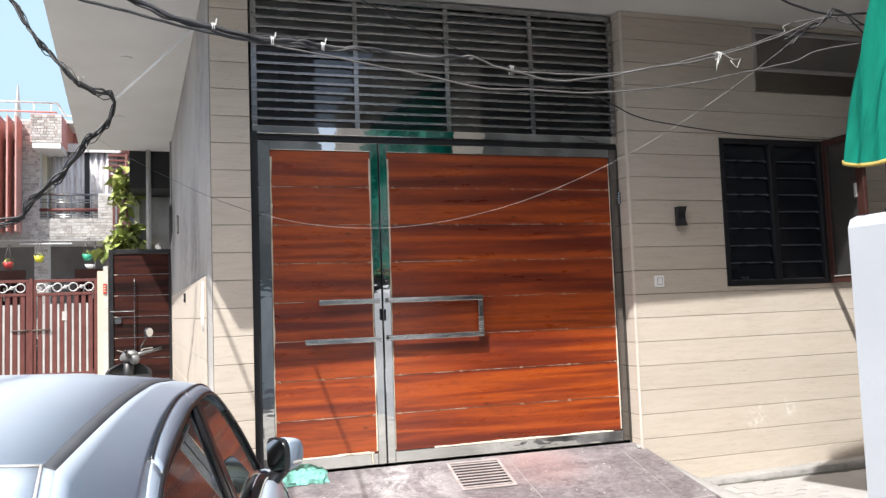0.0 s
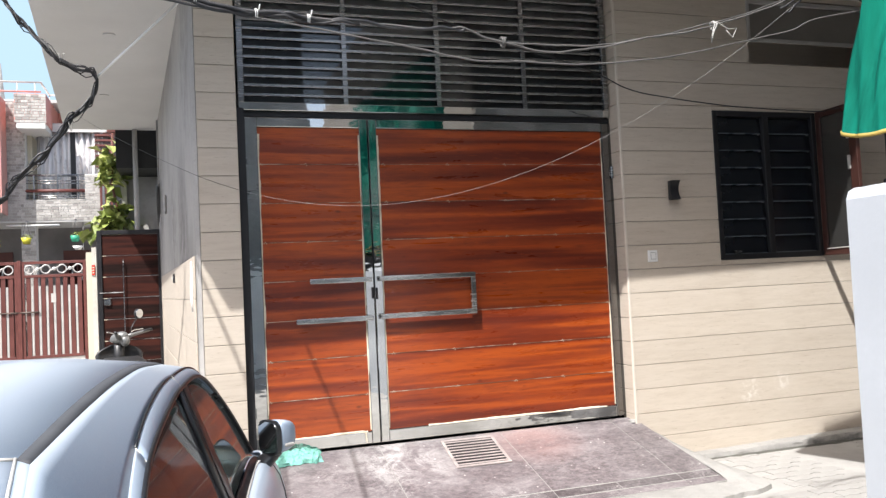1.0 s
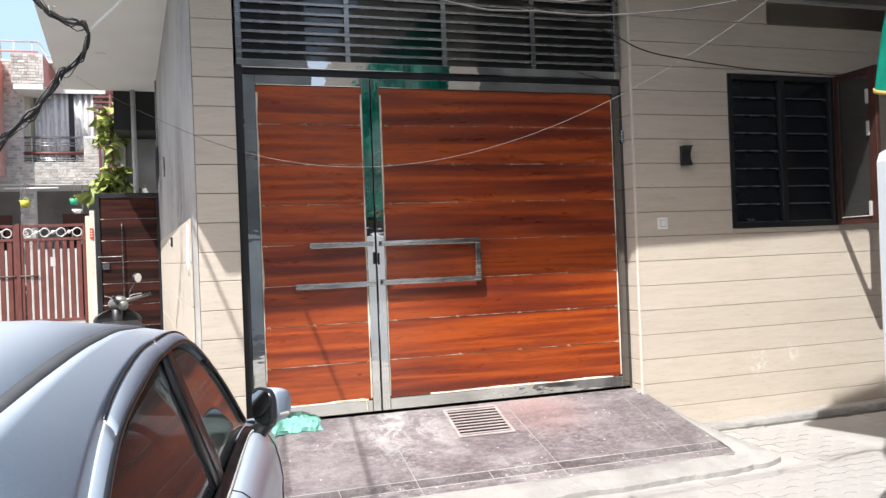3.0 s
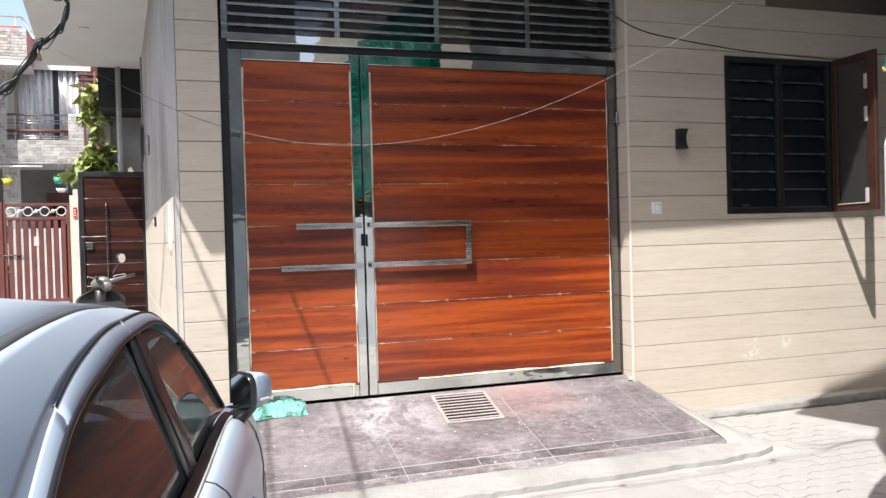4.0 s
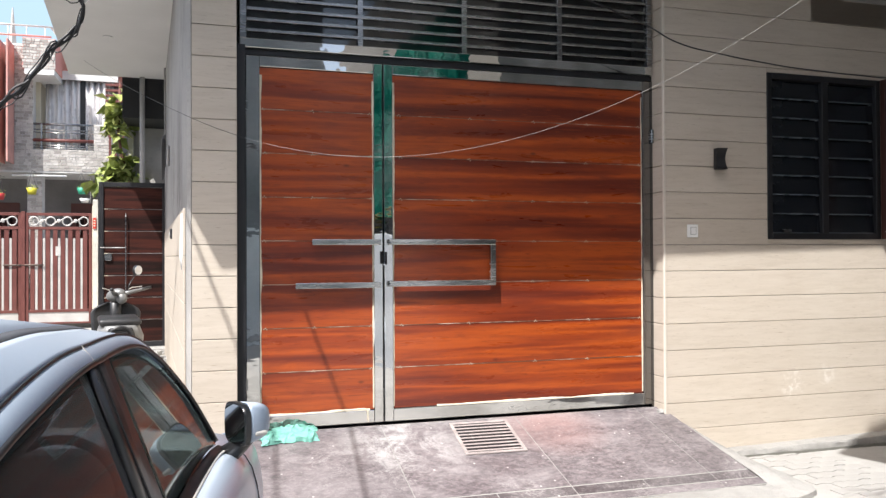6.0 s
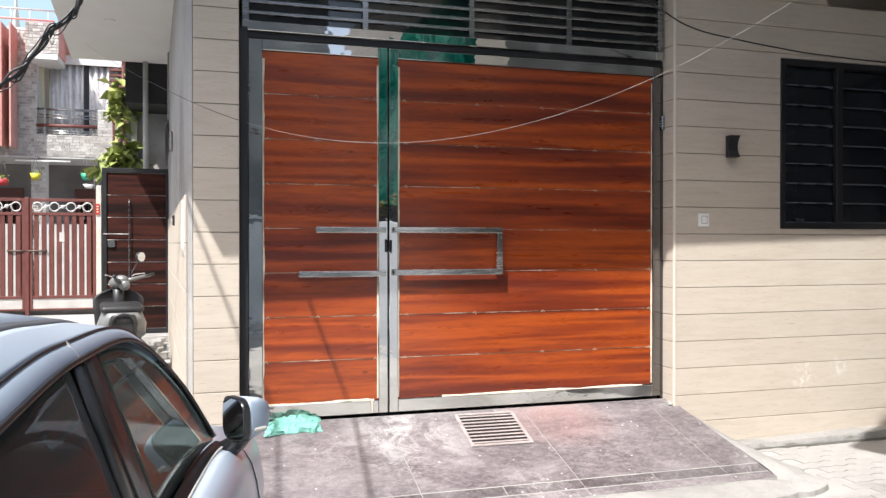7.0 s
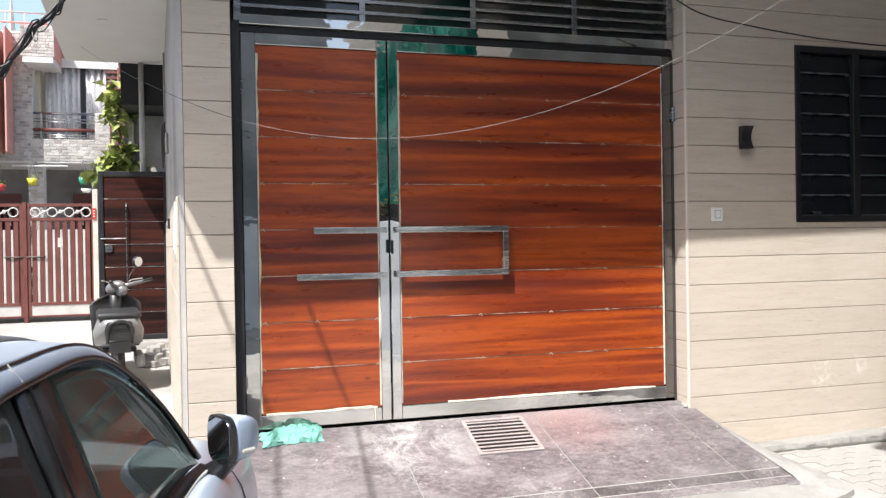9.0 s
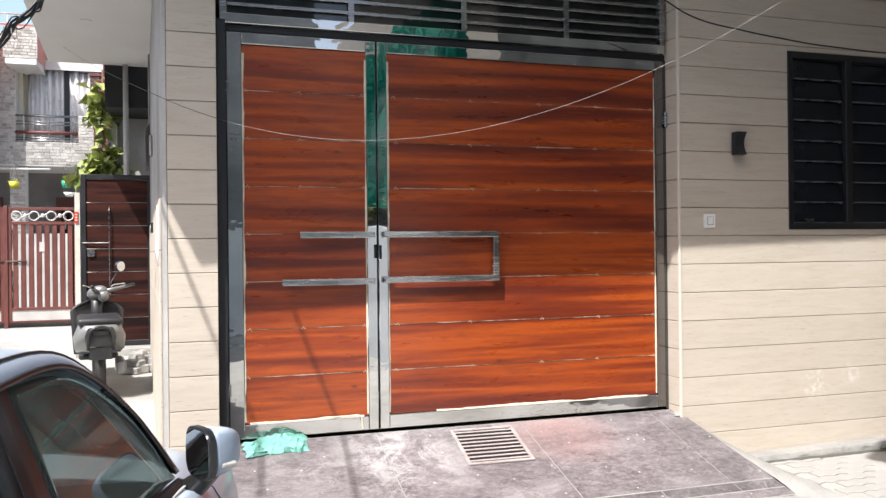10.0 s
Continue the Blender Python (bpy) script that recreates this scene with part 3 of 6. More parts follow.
def build_handles():
    for x0, z in ((1.045, 1.535), (0.937, 1.250)):
        bm = bm_new()
        handle_bar(bm, x0, 1.50, z - 0.019, z + 0.019)
        h = part("handle", bevel(bm, 0.003, 2), STEEL_DULL, LEAF_SMALL, "flat polished steel pull bar")
        for x in (x0 + 0.05, 1.485):
            bm = bm_new()
            box(bm, x - 0.012, x + 0.012, -0.025, 0.012, z - 0.012, z + 0.012)
            part("stand_off", bevel(bm, 0.002), STEEL_DULL, h)
    bm = bm_new()
    outer, t = (1.562, 2.318, 1.236, 1.556), 0.038
    handle_bar(bm, outer[0], outer[1], outer[3] - t, outer[3])
    handle_bar(bm, outer[0], outer[1], outer[2], outer[2] + t)
    handle_bar(bm, outer[1] - t, outer[1], outer[2] + t, outer[3] - t)
    h = part("handle", bevel(bm, 0.003, 2), STEEL_DULL, LEAF_BIG, "three-sided polished steel pull")
    for z in (outer[3] - t / 2, outer[2] + t / 2):
        for x in (1.5875, outer[1] - 0.02):
            bm = bm_new()
            box(bm, x - 0.013, x + 0.013, -0.025, 0.012, z - 0.012, z + 0.012)
            part("stand_off", bevel(bm, 0.002), STEEL_DULL, h)
    bm = bm_new()
    box(bm, 1.505, 1.523, -0.008, 0.004, 1.39, 1.475)
    part("lock_plate", bevel(bm, 0.003), BLACK, LEAF_SMALL, "black lock plate")
    bm = bm_new()
    box(bm, 1.537, 1.552, -0.010, 0.004, 1.385, 1.47)
    tube(bm, [(1.544, -0.014, 1.46), (1.544, -0.018, 1.42), (1.544, -0.012, 1.39)], 0.006)
    part("lock_plate", bm, BLACK, LEAF_BIG, "black latch and keyhole plate")
    # a bent wire stop at the foot of the narrow leaf
    bm = bm_new()
    tube(bm, [(1.20, -0.008, 0.418), (1.39, -0.010, 0.425), (1.415, -0.012, 0.418), (1.42, -0.012, 0.34)], 0.005)
    part("wire_stop", bm, CREAM, LEAF_SMALL)
    # hinges
    for leaf, x in ((LEAF_SMALL, 0.618), (LEAF_BIG, 3.588)):
        for z in ((2.42, 0.62) if x < 1 else (2.33,)):
            bm = bm_new()
            disc(bm, (x, -0.012, z), 0.012, 0.10, "z", 10)
            box(bm, x - 0.022, x + 0.022, -0.004, 0.006, z - 0.035, z + 0.035)
            part("hinge", bm, STEEL_GREY, leaf)


build_handles()


def build_posts():
    bm = bm_new()
    box(bm, 0.571, 0.622, 5.905, 6.05, -0.1, 2.785)
    box(bm, 0.571, 3.598, 6.012, 6.06, 2.748, 2.785)
    part("gate_post_black", bm, BLACK)
    ob = bpy.data.objects["gate_post_black"]
    ob.name = "gate_frame"
    tagged(ob, "black-painted steel post and lintel round the gate", "gate frame", kind="structure")
    bm = bm_new()
    box(bm, 3.579, 3.599, 6.004, 6.05, 0.30, 2.745)
    structure("trim", bm, STEEL_DARK, "dark steel strip beside the gate", "trim")
    bm = bm_new()
    box(bm, 3.597, 3.619, 5.8565, 5.879, 0.27, CEILING - 0.01)
    structure("trim", bevel(bm, 0.007, 2), BEAD, "pale corner bead on the edge of the cladding", "trim")


build_posts()


def build_grill():
    g = thing("ventilation_grill", "steel grill of horizontal bars above the gate", "grill", pose(0, GATE_Y - 0.02, 0))
    x0, x1, z0, z1 = 0.59, 3.588, 2.787, 3.885
    w = 0.045
    for nm, a, b, c, d in (("frame_bar", x0, x1, z0, z0 + 0.06), ("frame_bar", x0, x1, z1 - 0.05, z1), ("frame_bar", x0, x0 + w, z0 + 0.06, z1 - 0.05), ("frame_bar", x1 - w, x1, z0 + 0.06, z1 - 0.05)):
        part(nm, frame_bar(a, b, c, d, 0.0, 0.045), STEEL if c == z0 else STEEL_GREY, g, "steel frame tube")
    bm = bm_new()
    box(bm, 0, x1 - x0 - 2 * w, 0, 0.022, -0.010, 0.010)
    me = mesh_from(bevel(bm, 0.002), "slat", STEEL_GREY)
    z = z0 + 0.118
    while z < z1 - 0.07:
        piece("slat", me, g, pose(x0 + w, 0.010, z))
        z += 0.0695
    for x in (1.375, 2.108, 2.832):
        part("upright", frame_bar(x - 0.018, x + 0.018, z0 + 0.06, z1 - 0.05, 0.004, 0.034, 0.002), STEEL_GREY, g)
    bm = bm_new()
    box(bm, x0 + w, x1 - w, 0.037, 0.042, z0 + 0.06, z1 - 0.05)
    pane = part("pane", bm, GRILL_GLASS, g, "clear glass behind the bars")
    pane.visible_shadow = False


build_grill()

# ---- ramp ----
SLOPE = 0.285


def ramp_z(y):
    return 0.30 - SLOPE * (5.95 - y)


def ramp_edge(y):
    return 3.64 + 0.10 * (5.95 - y)


def build_ramp():
    bm = bm_new()
    y0, y1 = 4.935, 5.985
    low = [bm.verts.new((x, y, -0.3)) for x, y in ((-0.9, y0), (ramp_edge(y0), y0), (ramp_edge(y1), y1), (-0.9, y1))]
    top = [bm.verts.new((v.co.x, v.co.y, ramp_z(v.co.y) - 0.002)) for v in low]
    bm.faces.new(low[::-1]), bm.faces.new(top)
    for i in range(4):
        bm.faces.new((low[i], low[(i + 1) % 4], top[(i + 1) % 4], top[i]))
    ramp = structure("ramp", bm, CEMENT, "sloping ramp of dark stone tiles before the gate", "ramp")
    # tiles, each with its own edges
    xs = [-0.9, -0.42, 0.54, 1.50, 2.46, 3.42, None]
    narrow = [-0.9, -0.42, 0.06, 0.54, 1.02, 1.50, 1.98, 2.46, 2.94, 3.42, None]
    for ya, yb, cols in ((y0, 5.014, xs), (5.014, 5.105, narrow), (5.105, 5.985, xs)):
        for xa, xb in zip(cols, cols[1:]):
            bm = bm_new()
            g = 0.003
            corners = []
            for x, y in ((xa, ya), (xb, ya), (xb, yb), (xa, yb)):
                ex = ramp_edge(y) if x is None else x + (0.02 if x > 0 else 0) * (5.95 - y)
                corners.append((ex - g if x != xa else ex + g, y + (2 * g if y == ya else -2 * g)))
            lo = [bm.verts.new((x, y, ramp_z(y) - 0.012)) for x, y in corners]
            hi = [bm.verts.new((x, y, ramp_z(y))) for x, y in corners]
            bm.faces.new(lo[::-1]), bm.faces.new(hi)
            for i in range(4):
                bm.faces.new((lo[i], lo[(i + 1) % 4], hi[(i + 1) % 4], hi[i]))
            part("tile", bm, GRANITE_BORDER if cols is narrow else GRANITE, ramp)
    # cement fillet round the ramp
    inner = [(-0.9, 4.935), (1.0, 4.935), (2.0, 4.935), (3.0, 4.935), (3.55, 4.935), (ramp_edge(4.935), 4.95), (3.71, 5.3), (3.66, 5.6), (3.64, 5.858)]
    outer = [(-0.9, 4.60), (1.0, 4.64), (2.0, 4.66), (3.0, 4.68), (3.62, 4.70), (3.98, 4.80), (4.06, 5.05), (4.07, 5.45), (4.09, 5.858)]

    def smooth(pts, n):
        out = []
        for i in range(len(pts) - 1):
            p = [Vector(pts[max(0, min(len(pts) - 1, j))]) for j in (i - 1, i, i + 1, i + 2)]
            for k in range(n):
                t = k / n
                out.append(0.5 * ((2 * p[1]) + (p[2] - p[0]) * t + (2 * p[0] - 5 * p[1] + 4 * p[2] - p[3]) * t * t + (3 * p[1] - p[0] - 3 * p[2] + p[3]) * t ** 3))
        return out + [Vector(pts[-1])]

    bm = bm_new()
    rows = []
    for i, (a, b) in enumerate(zip(smooth(inner, 24), smooth(outer, 24))):
        za = ramp_z(a.y) - 0.004
        zb = rise(b.x, b.y) - 0.004
        wob = 0.035 * noise.noise((b.x * 5, b.y * 5, 0.3)) + 0.03 * noise.noise((b.x * 14, b.y * 14, 0.7)) + 0.015 * noise.noise((b.x * 41, b.y * 41, 0.7))
        row = []
        for s, up in ((-0.01, 0.0), (0.3, 0.012), (0.62, 0.012), (0.86, 0.012), (0.97, 0.006), (1.0, -0.012)):
            f = s + (wob * 2 if s > 0.7 else 0)
            x, y = a.x + (b.x - a.x) * f, a.y + (b.y - a.y) * f
            y = min(y, 5.862)
            z = za + (zb + 0.03 - za) * min(1, max(0, s) / 0.95) + up + 0.006 * noise.noise((x * 9, y * 9, 1.3)) + 0.004 * noise.noise((x * 31, y * 31, 1.3))
            if s == 1.0:
                z = zb - 0.02
            row.append(bm.verts.new((x, y, z)))
        rows.append(row)
    for p, q in zip(rows, rows[1:]):
        for k in range(5):
            bm.faces.new((p[k], p[k + 1], q[k + 1], q[k]))
    smooth_by_angle(part("cement_fillet", bm, CEMENT, ramp, "rough white cement skirt", True), 55)
    # low cement kerb at the foot of the wall
    bm = bm_new()
    rows = []
    for i in range(226):
        x = 4.06 + 0.02 * i
        n1 = 0.016 * noise.noise((x * 3, 0, 3)) + 0.012 * noise.noise((x * 11, 0, 5)) + 0.010 * noise.noise((x * 31, 0, 5))
        n2 = 0.010 * noise.noise((x * 2.3, 4, 3)) + 0.008 * noise.noise((x * 13, 2, 5)) + 0.006 * noise.noise((x * 37, 2, 5))
        n3 = 0.012 * noise.noise((x * 7, 6, 3)) + 0.010 * noise.noise((x * 29, 8, 5))
        top = -0.006 + 0.018 * (x - 4.40)
        rows.append([bm.verts.new(p) for p in ((x, 5.884, top + 0.3 * n2), (x, 5.79 + n3, top + 0.006 + n2), (x, 5.738 + n1, top + n2), (x, 5.728 + n1 + 0.4 * n3, top - 0.016 + n2), (x, 5.724 + n1 - n3, -0.035 + n2), (x, 5.715 + 1.3 * n1, -0.09))])
    for p, q in zip(rows, rows[1:]):
        for k in range(5):
            bm.faces.new((p[k], p[k + 1], q[k + 1], q[k]))
    smooth_by_angle(structure("kerb", bm, KERB, "low rough cement kerb at the foot of the wall", "kerb", True), 30)


build_ramp()


def build_gutter_dirt():
    """Damp soil that has gathered along the foot of the kerb."""
    bm = bm_new()
    rows = []
    for i in range(150):
        x = 4.10 + 0.03 * i
        w = 0.035 + 0.035 * noise.noise((x * 2.1, 7, 1)) + 0.03 * noise.noise((x * 8, 3, 1)) + 0.012 * noise.noise((x * 31, 3, 1))
        row = []
        for f, up in ((0.0, 0.012), (0.5, 0.012), (0.85, 0.008), (1.0, -0.004)):
            y = 5.72 - max(0.006, w) * f
            row.append(bm.verts.new((x, y, rise(x, y) + up + 0.003 * noise.noise((x * 17, y * 17, 2)))))
        rows.append(row)
    for p, q in zip(rows, rows[1:]):
        for k in range(3):
            bm.faces.new((p[k], p[k + 1], q[k + 1], q[k]))
    structure("gutter_dirt", bm, DIRT, "dark soil gathered along the kerb", "dirt", True)


build_gutter_dirt()


def build_grate():
    tilt = math.degrees(math.atan(SLOPE))
    g = thing("drain_grate", "worn pale iron drain grate with flat bars set in the ramp", "drain grate", pose(2.165, 5.722, ramp_z(5.722) + 0.004, tilt, 0, -1.5))
    w, h = 0.415, 0.42
    # flat black sheet stands in for the shade inside the drain
    bm = bm_new()
    box(bm, -w / 2 + 0.012, w / 2 - 0.012, -h / 2 + 0.012, h / 2 - 0.012, -0.002, 0.001)
    part("pit_shade", bm, BLACK, g, "black sheet for the shaded drain opening")
    for a, b, c, d in ((-w / 2, w / 2, -h / 2, -h / 2 + 0.022), (-w / 2, w / 2, h / 2 - 0.022, h / 2), (-w / 2, -w / 2 + 0.022, -h / 2 + 0.022, h / 2 - 0.022), (w / 2 - 0.022, w / 2, -h / 2 + 0.022, h / 2 - 0.022)):
        bm = bm_new()
        box(bm, a, b, c, d, -0.003, 0.008)
        part("rim", bevel(bm, 0.002), GRATE, g)
    bm = bm_new()
    box(bm, -w / 2 + 0.02, w / 2 - 0.02, -0.0082, 0.0082, 0.002, 0.0055)
    me = mesh_from(bevel(bm, 0.001), "bar", GRATE)
    for k in range(9):
        piece("bar", me, g, pose(0, -h / 2 + 0.042 + k * 0.042, 0, 0, 0, 0.8 * noise.noise((k, 1, 1))))


build_grate()


def build_soffit_spots():
    """Round blank covers flush on the underside of the slab."""
    for x, y in ((-0.40, 7.92), (-0.655, 10.24)):
        bm = bm_new()
        disc(bm, (0, 0, -0.005), 0.055, 0.010, "z", 24)
        ob = part("ceiling_cover", bm, PLASTER)
        ob.matrix_basis = pose(x, y, CEILING)
        tagged(ob, "round off-white blank cover on the balcony underside", "cover", "covers on the balcony underside")


build_soffit_spots()


def build_mortar():
    """Lumps of mortar left where the gate's sill meets the wall."""
    bm = bm_new()
    ball(bm, (0, 0, 0), (1, 1, 1), None, 20, 12)
    for v in bm.verts:
        p = v.co * (0.8 + 0.5 * noise.noise(v.co * 1.7 + Vector((2, 5, 1))) + 0.2 * noise.noise(v.co * 5.0))
        v.co = (p.x * 0.062, p.y * 0.035, max(-0.2, p.z) * 0.028)
    ob = new("mortar_lump", mesh_from(bm, "mortar_lump", CEMENT, True))
    ob.matrix_basis = pose(3.60, 5.90, ramp_z(5.90) + 0.002)
    tagged(ob, "pale lump of dried mortar at the gate's corner", "mortar")


build_mortar()


# ---- parked car ----
def catmull(pts, per):
    pts = [Vector(p) for p in pts]
    out = []
    for i in range(len(pts) - 1):
        p = [pts[max(0, min(len(pts) - 1, j))] for j in (i - 1, i, i + 1, i + 2)]
        for k in range(per):
            t = k / per
            out.append(0.5 * ((2 * p[1]) + (p[2] - p[0]) * t + (2 * p[0] - 5 * p[1] + 4 * p[2] - p[3]) * t * t + (3 * p[1] - p[0] - 3 * p[2] + p[3]) * t ** 3))
    return out + [pts[-1]]


def yxz(rows):
    """Stations written as (along, half width, height)."""
    return [(x, y, z) for y, x, z in rows]


# lines of the cabin from the foot of the front pillar back to the foot of the rear pillar
def flank(y, z):
    """Half width of the side glass at a height: one gently bowed sheet leaning inwards."""
    return 0.774 - 0.38 * (z - 0.988) - 0.012 * (y - 0.05) ** 2


SILL = [(0.64, 0.960), (0.45, 0.982), (0.15, 0.996), (-0.24, 1.003), (-0.60, 1.013), (-0.95, 1.028), (-1.20, 1.045), (-1.38, 1.062)]
HEAD = [(0.61, 0.985), (0.46, 1.160), (0.17, 1.310), (-0.24, 1.327), (-0.55, 1.303), (-0.85, 1.258), (-1.12, 1.170), (-1.40, 1.072)]
BROW = [(0.72, 0.955), (0.545, 1.130), (0.20, 1.330), (-0.24, 1.358), (-0.55, 1.339), (-0.835, 1.287), (-1.12, 1.188), (-1.43, 1.062)]
CABIN = [
    [(y, flank(y, z) + 0.026, z - 0.016) for y, z in SILL],
    [(y, flank(y, z), z) for y, z in SILL],
    [(y, flank(y, z) + 0.005, z) for y, z in HEAD],
    [(y, flank(y, z) - 0.009, z) for y, z in BROW],
    [(0.84, 0.700, 0.950), (0.56, 0.655, 1.125), (0.13, 0.588, 1.340), (-0.24, 0.570, 1.390), (-0.55, 0.567, 1.392), (-0.85, 0.567, 1.374), (-1.205, 0.571, 1.343), (-1.76, 0.665, 1.062)],
    [(0.86, 0.680, 0.952), (0.58, 0.632, 1.128), (0.14, 0.562, 1.347), (-0.24, 0.544, 1.398), (-0.55, 0.541, 1.400), (-0.85, 0.541, 1.381), (-1.185, 0.546, 1.347), (-1.75, 0.640, 1.068)],
    [(0.93, 0.40, 0.970), (0.66, 0.36, 1.155), (0.22, 0.33, 1.368), (-0.24, 0.30, 1.424), (-0.55, 0.30, 1.425), (-0.85, 0.30, 1.407), (-1.22, 0.30, 1.366), (-1.80, 0.35, 1.085)],
    [(0.96, 0.0, 0.975), (0.68, 0.0, 1.165), (0.24, 0.0, 1.376), (-0.24, 0.0, 1.432), (-0.55, 0.0, 1.433), (-0.85, 0.0, 1.415), (-1.24, 0.0, 1.374), (-1.82, 0.0, 1.092)],
]
PER = 8
# the roof lines break at the tailgate, the side lines run on
CABIN_LINES = [catmull(yxz(r), PER) if k < 4 else catmull(yxz(r[:7]), PER)[:-1] + catmull(yxz(r[6:]), PER) for k, r in enumerate(CABIN)]


def strip_between(bm, a, b, i0, i1, side=1, sub=1):
    """A sheet between two lines, from station i0 to i1."""
    rows = []
    for i in range(i0, i1 + 1):
        row = []
        for k in range(sub + 1):
            p = a[i].lerp(b[i], k / sub)
            row.append(bm.verts.new((p.x * side, p.y, p.z)))
        rows.append(row)
    for p, q in zip(rows, rows[1:]):
        for k in range(sub):
            bm.faces.new((p[k], p[k + 1], q[k + 1], q[k]))


def solid(ob, depth):
    m = ob.modifiers.new("thickness", "SOLIDIFY")
    m.thickness, m.offset = depth, -1
    return ob


def glass_sheet(name, i0, i1, parent, label, s, mat):
    """Side glass: every point lies on one smooth curved surface."""
    bm = bm_new()
    strip_between(bm, CABIN_LINES[1], CABIN_LINES[2], i0, i1, 1, 8)
    for v in bm.verts:
        v.co.x = s * (flank(v.co.y, v.co.z) - 0.005)
    return solid(part(name, bm, mat, parent, label, True), 0.004 * s)


def sheet(name, pairs, i0, i1, mat, parent, label="", sides=(1,), depth=0.004, crown=0.0):
    """Panels between lines of the cabin; crown lifts the middle of a panel into a convex curve."""
    bm = bm_new()
    for s in sides:
        for a, b in pairs:
            la, lb = CABIN_LINES[a], CABIN_LINES[b]
            if not crown:
                strip_between(bm, la, lb, i0, i1, s)
                continue
            rows = []
            for i in range(i0, i1 + 1):
                across = lb[i] - la[i]
                out = across.cross(Vector((0, 1, 0)))
                out = out.normalized() if out.x + out.z > 0 else -out.normalized()
                row = []
                for k in range(7):
                    t = k / 6
                    p = la[i] + across * t + out * (4 * crown * across.length * t * (1 - t))
                    row.append(bm.verts.new((p.x * s, p.y, p.z)))
                rows.append(row)
            for p, q in zip(rows, rows[1:]):
                for k in range(6):
                    bm.faces.new((p[k], p[k + 1], q[k + 1], q[k]))
    bmesh.ops.remove_doubles(bm, verts=bm.verts, dist=0.0005)
    ob = part(name, bm, mat, parent, label, True)
    return solid(ob, depth)


def build_wheel(parent, x, y):
    side = 1 if x > 0 else -1
    bm = bm_new()
    prof = [(0.20, -0.09), (0.27, -0.095), (0.295, -0.08), (0.30, -0.04), (0.30, 0.04), (0.295, 0.08), (0.27, 0.095), (0.20, 0.09)]
    n = 28
    rings = [[bm.verts.new((x + d, y + r * math.cos(t), 0.30 + r * math.sin(t))) for r, d in prof] for t in (2 * math.pi * k / n for k in range(n))]
    for k in range(n):
        p, q = rings[k], rings[(k + 1) % n]
        for j in range(len(prof) - 1):
            bm.faces.new((p[j], p[j + 1], q[j + 1], q[j]))
    w = part("wheel", bm, RUBBER, parent, "black rubber tyre", True)
    bm = bm_new()
    disc(bm, (x + side * 0.05, y, 0.30), 0.20, 0.03, "x", 24)
    for k in range(7):
        t = 2 * math.pi * k / 7
        box(bm, -0.012, 0.012, 0.03, 0.19, -0.022, 0.022, Matrix.Translation((x + side * 0.075, y, 0.30)) @ Matrix.Rotation(t, 4, "X"))
    part("rim", bm, SILVER, w, "silver spoked rim")


